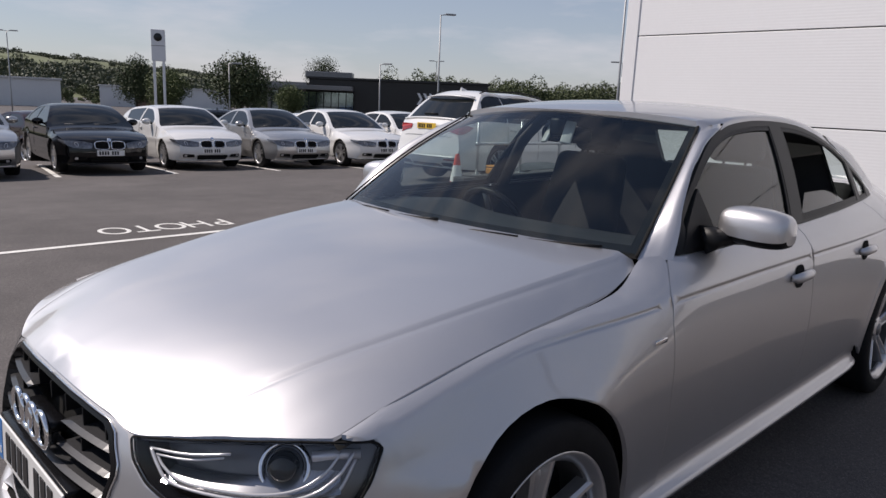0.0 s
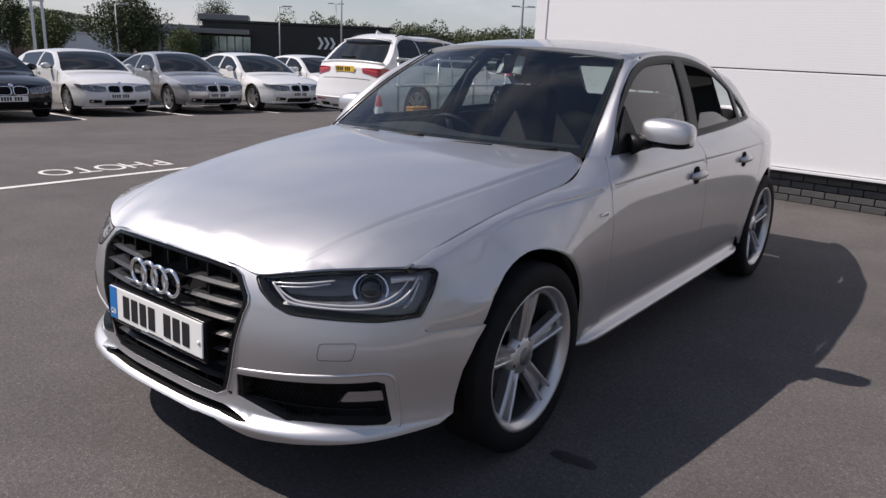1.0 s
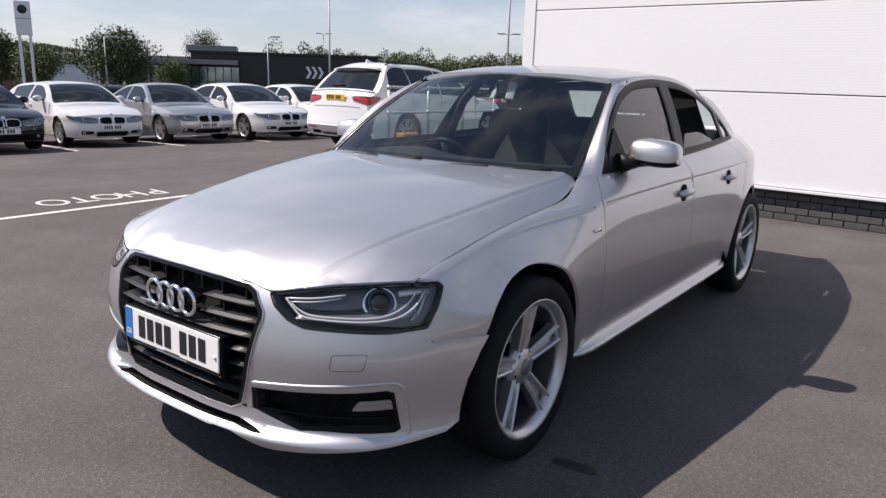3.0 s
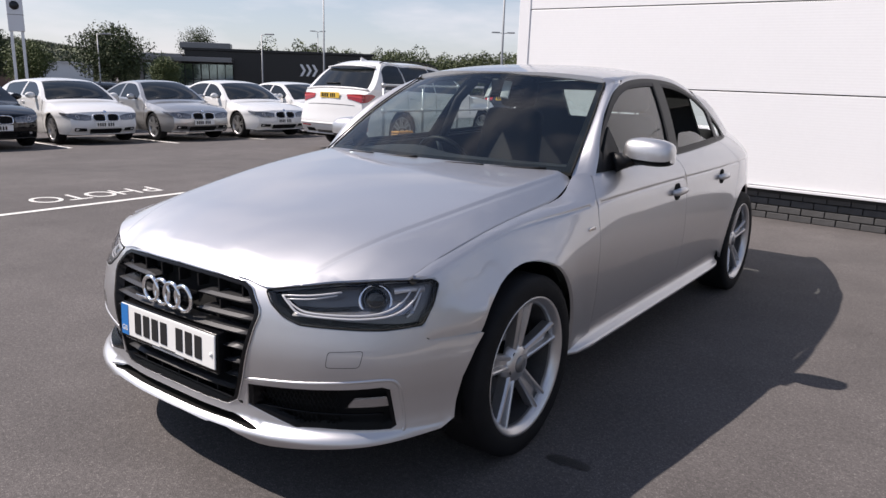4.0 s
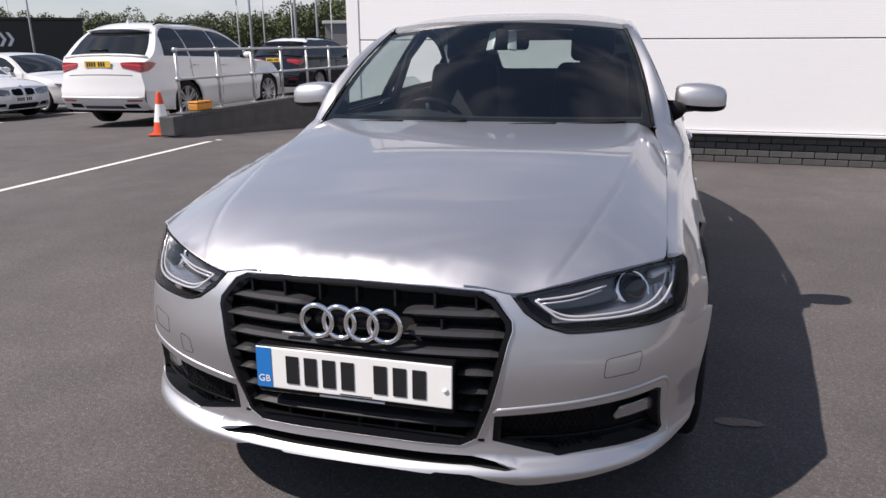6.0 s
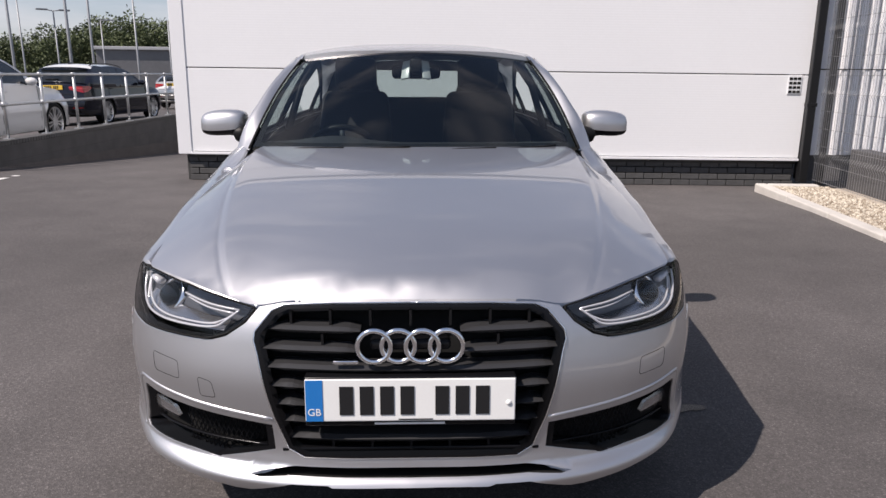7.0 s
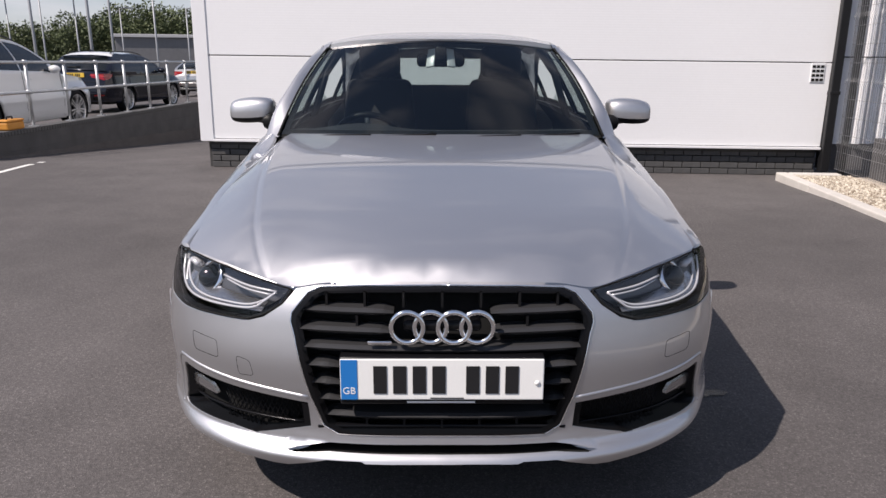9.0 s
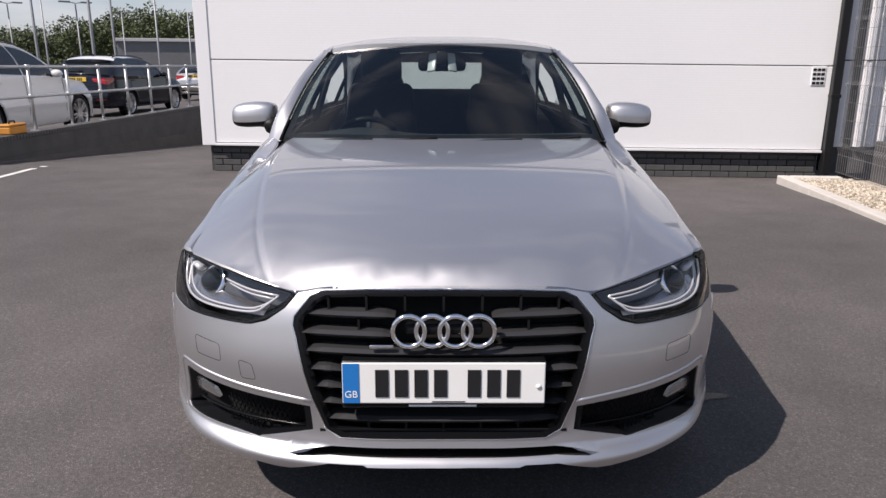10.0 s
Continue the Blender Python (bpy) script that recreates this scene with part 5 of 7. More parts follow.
wiper(-0.62, -0.02, 0)
wiper(0.02, 0.60, 0)
part("scuttle", outward(grid_bm([[(0.70 * u, 1.30 + 0.13 * u * u + dy, 0.945 - 0.02 * u * u + dz) for u in np.linspace(-1, 1, 17)] for dy, dz in ((0.0, -0.02), (0.06, -0.03), (0.10, -0.012))])), M_BLACK, CAR, "black scuttle below the windscreen")


# ---- cabin ----
def seat(x):
    st = new("seat")
    st.parent = CAR
    st["label"] = "dark cloth front seat with a headrest"
    part("cushion", box_bm(x - 0.25, 2.05, 0.42, x + 0.25, 2.60, 0.60, 0.06, segments=3), M_CLOTH, st)
    back = box_bm(-0.25, -0.06, 0.0, 0.25, 0.07, 0.62, 0.055, segments=3)
    for v in back.verts:
        v.co.x *= 1 - 0.22 * max(0, v.co.z) / 0.62
    bmesh.ops.transform(back, matrix=pose(x, 2.60, 0.56, -16), verts=back.verts)
    part("backrest", back, M_CLOTH, st)
    head = box_bm(-0.125, -0.045, 0.0, 0.125, 0.045, 0.19, 0.04, segments=3)
    bmesh.ops.transform(head, matrix=pose(x, 2.80, 1.165, -8), verts=head.verts)
    part("headrest", head, M_CLOTH, st)
    for d in (-0.05, 0.05):
        part("headrest_post", tube_bm([(x + d, 2.785, 1.10), (x + d, 2.80, 1.18)], 0.006, 6), M_CHROME, st)


seat(-0.37)
seat(0.37)
part("rear_bench", box_bm(-0.62, 3.05, 0.42, 0.62, 3.60, 0.62, 0.06), M_CLOTH, CAR, "dark rear seat bench")
rb = box_bm(-0.62, -0.07, 0.0, 0.62, 0.07, 0.52, 0.05)
bmesh.ops.transform(rb, matrix=pose(0, 3.56, 0.56, -22), verts=rb.verts)
part("rear_backrest", rb, M_CLOTH, CAR)
lining = [(-0.66, 0.60), (-0.66, 1.02), (-0.56, 1.27), (-0.50, 1.330), (0.0, 1.355), (0.50, 1.330), (0.56, 1.27), (0.66, 1.02), (0.66, 0.60)]
opening = rounded([(-0.245, 1.108), (-0.305, 1.285), (0.300, 1.285), (0.245, 1.108)], 0.02)
part("rear_lining", panel_bm(lining, lambda x, z: np.stack([x, 3.36 - 0.10 * (z - 0.6) + 0.0 * x, z], -1), 0.06, [opening], 0.03), M_DASH, CAR, "dark lining round the rear window")
for x in (-0.36, 0.36):
    part("rear_headrest", box_bm(x - 0.12, 3.70, 0.98, x + 0.12, 3.79, 1.09, 0.035, segments=3), M_CLOTH, CAR)
part("parcel_shelf", box_bm(-0.50, 3.60, 1.02, 0.50, 3.80, 1.045, 0.01), M_DASH, CAR, "dark parcel shelf")
rows = []
for y, z, w in ((1.36, 0.925, 0.62), (1.45, 0.945, 0.66), (1.60, 0.955, 0.68), (1.75, 0.945, 0.68), (1.84, 0.90, 0.67), (1.86, 0.75, 0.66), (1.84, 0.55, 0.64)):
    rows.append([(w * u, y + 0.07 * u * u, z + 0.03 * math.exp(-((u + 0.55) / 0.25) ** 2) * (0.4 if z < 0.8 else 1)) for u in np.linspace(-1, 1, 25)])
part("dashboard", outward(grid_bm(rows), (0, 1.5, 0.5)), M_DASH, CAR, "dark grey dashboard")
part("cabin_floor", box_bm(-0.70, 1.40, 0.30, 0.70, 3.70, 0.42, 0.02), M_DASH, CAR, smooth=False)
steer = new("steering_wheel")
steer.parent = CAR
steer.matrix_basis = pose(-0.37, 2.02, 0.835, -65)
part("steering_rim", tube_bm([(0.185 * math.cos(a), 0.185 * math.sin(a), 0) for a in np.linspace(0, 2 * math.pi, 33)], 0.016, 8, caps=False), M_BLACK, steer)
part("steering_hub", box_bm(-0.075, -0.065, -0.03, 0.075, 0.065, 0.02, 0.02), M_BLACK, steer)
for a in (0.15, math.pi - 0.15, -math.pi / 2):
    part("steering_spoke", tube_bm([(0.05 * math.cos(a), 0.05 * math.sin(a), 0), (0.18 * math.cos(a), 0.18 * math.sin(a), 0)], 0.014, 6), M_SATIN, steer)
inner = new("rear_view_mirror")
inner.parent = CAR
part("mirror_body", box_bm(-0.12, 2.00, 1.235, 0.12, 2.03, 1.30, 0.022, segments=3), M_GLOSSBLACK, inner)
part("mirror_stem", tube_bm([(0, 2.0, 1.28), (0, 1.955, 1.345)], 0.012, 6), M_BLACK, inner)
part("sensor_cover", box_bm(-0.028, 1.93, 1.262, 0.028, 1.985, 1.335, 0.012), M_BLACK, inner, "black sensor cover behind the glass")
for sd in (1, -1):
    wing = box_bm(-0.022, -0.006, -0.05, 0.022, 0.006, 0.05, 0.004)
    bmesh.ops.transform(wing, matrix=pose(sd * 0.048, 1.962, 1.278, -30, sd * 8, sd * 25), verts=wing.verts)
    part("cover_wing", wing, M_WHITEPAINT, inner, "pale plastic wing of the sensor cover")
part("headlining", shell(lambda u, v: (roof(u * 0.93, 0.02 + v * 0.94)[0], roof(u * 0.93, 0.02 + v * 0.94)[1], roof(u * 0.93, 0.02 + v * 0.94)[2] - 0.03), 12, 10), M_DASH, CAR, "grey headlining")
for sd in (1, -1):
    dc = panel_bm([(1.45, 0.45), (1.50, 0.945), (2.4, 0.97), (3.3, 0.99), (3.3, 0.6), (3.15, 0.45)], lambda y, z: side_xyz(y, z) - np.array([0.09, 0, 0]), 0.15, (), 0)
    part("door_card", dc if sd > 0 else mirrored(dc), M_DASH, CAR, "dark inner door lining")
    part("centre_pillar", tube_bm([(sd * 0.73, 2.47, 0.95), (sd * 0.655, 2.53, 1.20), (sd * 0.575, 2.60, 1.325)], 0.040, 8, flat=0.5), M_DASH, CAR)


# ---- retaining wall, railing, cone, box ----
def retaining_wall():
    w = base("retaining_wall", pose(0, 0, 0), "dark brick retaining wall that rises beside the ramp", "wall")
    w["kind"] = "structure"
    y0, y1 = 7.75, 24.0
    rows = []
    for k in range(20):
        y = y0 + (y1 - y0) * k / 19
        b = ground_z(RAMP_X + 0.3, y) - 0.15
        rows.append([(RAMP_X, y, b), (RAMP_X, y, 0.23), (RAMP_X - 0.215, y, 0.23), (RAMP_X - 0.215, y, -0.3)])
    bm = grid_bm(rows)
    bm.faces.new([bm.verts[i] for i in (0, 1, 2, 3)]) if bm.verts.ensure_lookup_table() is None else None
    bmesh.ops.recalc_face_normals(bm, faces=bm.faces)
    part("wall_body", bm, M_COURSED, w, smooth=False)
    me = None
    y = y0 - 0.02
    while y < 18.5:
        bm = box_bm(0, 0, 0, 0.235, 0.067, 0.067, 0.005, segments=1) if me is None else None
        ob = part("coping_brick", bm, M_BRICK, w, smooth=False) if bm else new("coping_brick", me)
        me = ob.data
        ob.parent = w
        ob.location = (RAMP_X - 0.225, y, 0.231 + random.uniform(-0.0015, 0.0015))
        y += 0.075


def coursed():
    """Dark brickwork, its joints as fine relief."""
    m = material("dark_brickwork", (0.075, 0.073, 0.075), 0.9, 0, 0, 0.28, 3.0, 60, 0, 80)
    n, l = m.node_tree.nodes, m.node_tree.links
    tc, mp, br, bu = n.new("ShaderNodeTexCoord"), n.new("ShaderNodeMapping"), n.new("ShaderNodeTexBrick"), n.new("ShaderNodeBump")
    mp.inputs["Rotation"].default_value = (radians(90), 0, radians(90))
    br.inputs["Scale"].default_value = 1.0
    br.inputs["Brick Width"].default_value, br.inputs["Row Height"].default_value, br.inputs["Mortar Size"].default_value = 0.225, 0.075, 0.006
    br.inputs["Color1"].default_value, br.inputs["Color2"].default_value, br.inputs["Mortar"].default_value = (1, 1, 1, 1), (0.8, 0.8, 0.8, 1), (0, 0, 0, 1)
    bu.inputs["Strength"].default_value, bu.inputs["Distance"].default_value = 0.6, 0.006
    l.new(tc.outputs["Object"], mp.inputs["Vector"])
    l.new(mp.outputs[0], br.inputs["Vector"])
    l.new(br.outputs["Color"], bu.inputs["Height"])
    l.new(bu.outputs[0], n["Principled BSDF"].inputs["Normal"])
    return m


M_COURSED = coursed()
retaining_wall()


def railing():
    r = base("railing", pose(RAMP_X - 0.11, 0, 0.298), "galvanised tube railing with two rails on the retaining wall", "railing")
    ys = [7.95 + 1.06 * k for k in range(11)]
    for y in ys:
        part("post", tube_bm([(0, y, 0), (0, y, 0.93)], 0.024, 10), M_GALV, r)
        part("post_foot", box_bm(-0.06, y - 0.05, 0, 0.06, y + 0.05, 0.012), M_GALV, r, smooth=False)
        for z in (0.50, 0.93):
            part("clamp", lathe_shift((0, y, z), 0.036, 0.07), M_GALV, r)
    for z in (0.50, 0.93):
        part("rail", tube_bm([(0, ys[0], z), (0, ys[-1] + 2.0, z)], 0.023, 10), M_GALV, r)


def lathe_shift(c, rad, h):
    b = lathe_bm([(0.0, -h / 2), (rad, -h / 2), (rad, h / 2), (0.0, h / 2)], 10)
    bmesh.ops.rotate(b, verts=b.verts, matrix=Matrix.Rotation(math.pi / 2, 3, "X"), cent=(0, 0, 0))
    bmesh.ops.translate(b, verts=b.verts, vec=c)
    return b


railing()


def traffic_cone(m):
    c = base("traffic_cone", m, "orange traffic cone with a white band on the asphalt", "traffic cone")
    part("cone_base", box_bm(-0.17, -0.17, 0, 0.17, 0.17, 0.035, 0.015), M_ORANGE, c, smooth=False)
    part("cone_foot", lathe_bm([(0.135, 0.03), (0.128, 0.06), (0.105, 0.20)], 24), M_ORANGE, c)
    part("cone_band", lathe_bm([(0.1052, 0.20), (0.062, 0.46)], 24), M_CONEWHITE, c, "white reflective band")
    part("cone_tip", lathe_bm([(0.062, 0.46), (0.035, 0.62), (0.028, 0.635), (0.0, 0.637)], 24), M_ORANGE, c)


traffic_cone(pose(-6.42, 7.60, 0.0, 0, 0, 20))


def bollard(m):
    b = base("kerb_block", m, "grey concrete end block of the wall", "block")
    part("block", box_bm(-0.13, -0.13, 0, 0.13, 0.13, 0.29, 0.02), M_WALLGREY, b, smooth=False)


bollard(pose(RAMP_X - 0.02, 7.58, 0))


def tool_box(m):
    b = base("orange_case", m, "orange plastic case on the retaining wall", "case")
    part("case_body", box_bm(-0.09, -0.2, 0, 0.09, 0.2, 0.11, 0.02), M_BOXORANGE, b, smooth=False)
    part("case_lid", box_bm(-0.095, -0.205, 0.111, 0.095, 0.205, 0.145, 0.015), M_BOXORANGE, b, smooth=False)
    part("case_handle", tube_bm([(0, -0.07, 0.14), (0, -0.06, 0.18), (0, 0.06, 0.18), (0, 0.07, 0.14)], 0.012, 6), M_BLACK, b)


tool_box(pose(RAMP_X - 0.115, 8.45, 0.2985))


# ---- kerb and gravel strip beside the building ----
BED = pose(3.72, 6.50, 0, 0, 0, -3.8)


def kerb_strip():
    k = base("kerb", BED, "pale concrete edging kerb round a gravel bed", "kerb")
    k["kind"] = "structure"
    y = 0.0
    while y > -11:
        part("kerb_stone", box_bm(0, y - 0.905, -0.1, 0.13, y - 0.006, 0.045, 0.012), M_CONCRETE, k, smooth=False)
        y -= 0.915
    part("kerb_return", box_bm(0.136, -0.13, -0.1, 0.68, 0.0, 0.045, 0.012), M_CONCRETE, k, smooth=False)
    bed = base("gravel_bed", BED, "pale gravel filling the bed beside the fence", "gravel")
    bed["kind"] = "structure"
    part("bed", box_bm(0.132, -11.0, -0.1, 1.2, -0.132, 0.015), M_GRAVEL, bed, smooth=False)


kerb_strip()


def gravel_stones():
    rng = np.random.default_rng(5)
    bm = bmesh.new()
    for k in range(5200):
        y = -0.15 - 4.5 * rng.random() ** 1.6
        x = 0.145 + 0.62 * rng.random()
        r = 0.008 + 0.014 * rng.random()
        q = rng.random(3) * 6.28
        m = Matrix.LocRotScale((x, y, 0.017 + 0.3 * r), Euler(tuple(q)), (r, r * (0.6 + 0.4 * rng.random()), r * 0.6))
        vs = [bm.verts.new(m @ Vector(c)) for c in ((1, 0, 0), (-1, 0, 0), (0, 1, 0), (0, -1, 0), (0, 0, 1), (0, 0, -1))]
        for i, j, l in ((0, 2, 4), (2, 1, 4), (1, 3, 4), (3, 0, 4), (2, 0, 5), (1, 2, 5), (3, 1, 5), (0, 3, 5)):
            bm.faces.new((vs[i], vs[j], vs[l]))
    ob = finish(bm, "gravel", M_GRAVELSTONE, smooth=False)
    ob.matrix_basis = BED
    tagged(ob, "loose pale gravel stones in the bed", "gravel", kind="stuff")


def stone_mat():
    m = material("gravel_stone", (0.5, 0.43, 0.35), 0.9)
    n, l = m.node_tree.nodes, m.node_tree.links
    ge, ra = n.new("ShaderNodeNewGeometry"), n.new("ShaderNodeValToRGB")
    ra.color_ramp.elements[0].color, ra.color_ramp.elements[1].color = (0.24, 0.19, 0.14, 1), (0.66, 0.60, 0.50, 1)
    l.new(ge.outputs["Random Per Island"], ra.inputs["Fac"])
    l.new(ra.outputs["Color"], n["Principled BSDF"].inputs["Base Color"])
    return m


M_GRAVELSTONE = stone_mat()
gravel_stones()


# ---- mesh fence and the store behind it ----
M_FENCE = material("fence_wire", (0.22, 0.22, 0.225), 0.5, 0.2, 0, 0.1, 10, 100)
M_STORE = material("store_cladding", (0.72, 0.72, 0.73), 0.5, 0, 0, 0.04, 1, 40)


def mesh_fence(length, top):
    """A fence along the bed, its panels folded for stiffness."""
    f = base("mesh_fence", BED @ pose(0.76, 0.25, 0), "tall welded mesh fence with folded beams beside the gravel bed", "fence")
    y = -0.05
    while y > -length:
        part("fence_post", box_bm(0.02, y - 0.03, 0, 0.08, y + 0.03, top, 0.004), M_PIPE, f, smooth=False)
        y -= 2.5
    bends = (0.35, 1.05, 1.75, 2.45)

    def fold(z):
        return -0.03 * max(0.0, 1 - min(abs(z - b) for b in bends) / 0.05)
    zs = sorted({0.05, top, *[b + d for b in bends for d in (-0.05, 0, 0.05)]})
    me = None
    for k in range(int(length / 0.05)):
        if me is None:
            me = part("wire", tube_bm([(fold(z), 0, z) for z in zs], 0.0022, 4), M_FENCE, f, smooth=False)
            me = me.data
            continue
        if k < 130:
            ob = new("wire", me)
            ob.parent = f
            ob.location = (0, -0.05 * k, 0)
    z = 0.06
    while z < top:
        part("level_wire", tube_bm([(fold(z) - 0.005, 0, z), (fold(z) - 0.005, -6.5, z)], 0.0022, 4), M_FENCE, f, smooth=False)
        z += 0.20


mesh_fence(6.5, 3.0)


def store():
    """The side store: a white profiled wall in line with the building, and a low dark wall."""
    s = base("store_shed", pose(0, 0, 0), "white profiled metal store wall behind the mesh fence", "shed")
    part("shed_wall", box_bm(WALL_R + 0.12, WALL_Y + 0.09, CLAD_Z, WALL_R + 1.75, WALL_Y + 0.30, 3.55), M_STORE, s, smooth=False)
    part("shed_plinth", box_bm(WALL_R + 0.12, WALL_Y + 0.10, 0.0, WALL_R + 1.75, WALL_Y + 0.30, CLAD_Z - 0.004), M_COURSED, s, smooth=False)
    x = WALL_R + 0.14
    while x < WALL_R + 1.70:
        bm = bmesh.new()
        lo, hi = [], []
        for dx, dy in ((0.0, 0.085), (0.018, 0.03), (0.070, 0.03), (0.088, 0.085)):
            lo.append(bm.verts.new((x + dx, WALL_Y + dy, CLAD_Z + 0.002)))
            hi.append(bm.verts.new((x + dx, WALL_Y + dy, 3.55)))
        for i in range(3):
            bm.faces.new((lo[i], lo[i + 1], hi[i + 1], hi[i]))
        bm.faces.new(lo)
        bm.faces.new(hi)
        part("profile_rib", bm, M_STORE, s, smooth=False)
        x += 0.132
    part("joint_strip", box_bm(WALL_R + 0.13, WALL_Y + 0.022, 1.320, WALL_R + 1.70, WALL_Y + 0.03, 1.332), M_GAP, s, smooth=False)
    d = base("dark_plinth_wall", BED @ pose(0.95, 0.2, 0), "low dark brick wall behind the mesh fence", "wall")
    part("plinth_wall", box_bm(0.0, -9.0, 0.0, 0.2, -0.35, 0.46, 0.01), M_COURSED, d, smooth=False)


store()


# ---- other parked cars ----
def car_wheel(parent, m, r, w=0.215, spokes=5, alloy=None):
    wh = new("wheel")
    wh.parent = parent
    wh.matrix_basis = m
    key = (r, w, spokes)
    if key not in WHEELS:
        rr = r * 0.75
        WHEELS[key] = []
        tyre = lathe_bm([(rr, -w / 2), (r * 0.93, -w / 2), (r, -w * 0.36), (r, w * 0.36), (r * 0.93, w / 2), (rr, w / 2 - 0.01), (rr * 0.97, w / 2 - 0.03)], 32, "X")
        rim = lathe_bm([(rr * 1.01, w / 2 - 0.004), (rr * 0.93, w / 2 - 0.012), (rr * 0.90, w / 2 - 0.05), (rr * 0.90, 0.0)], 32, "X")
        well = lathe_bm([(0.0, -0.01), (rr * 0.95, -0.01)], 20, "X")
        hub = lathe_bm([(0.0, w / 2 - 0.022), (0.045, w / 2 - 0.026), (0.065, w / 2 - 0.05)], 16, "X")
        for nm, b, mat in (("tyre", tyre, M_RUBBER), ("rim", rim, M_ALLOY), ("barrel", well, M_GAP), ("hub", hub, M_ALLOY)):
            ob = part(nm, b, mat, wh)
            WHEELS[key].append((nm, ob.data))
        for k in range(spokes):
            b = bmesh.new()
            for s in (-1, 1):
                x0, x1 = w / 2 - 0.022, w / 2 - 0.008
                a0, a1, o0, o1, h0, h1 = 0.03, rr * 0.96, s * 0.014, s * 0.040, 0.016, 0.015
                q = [(x0, o0 - h0, a0), (x0, o0 + h0, a0), (x1, o1 + h1, a1), (x1, o1 - h1, a1)]
                lo = [b.verts.new((x - 0.03, y, z)) for x, y, z in q]
                hi = [b.verts.new(c) for c in q]
                b.faces.new(hi)
                for j in range(4):
                    b.faces.new((lo[j], lo[(j + 1) % 4], hi[(j + 1) % 4], hi[j]))
            bmesh.ops.rotate(b, verts=b.verts, matrix=Matrix.Rotation(2 * math.pi * k / spokes, 3, "X"), cent=(0, 0, 0))
            ob = part("spoke", b, M_ALLOY, wh, smooth=False)
            WHEELS[key].append(("spoke", ob.data))
    else:
        for nm, me in WHEELS[key]:
            ob = new(nm, me)
            ob.parent = wh
    return wh


WHEELS = {}


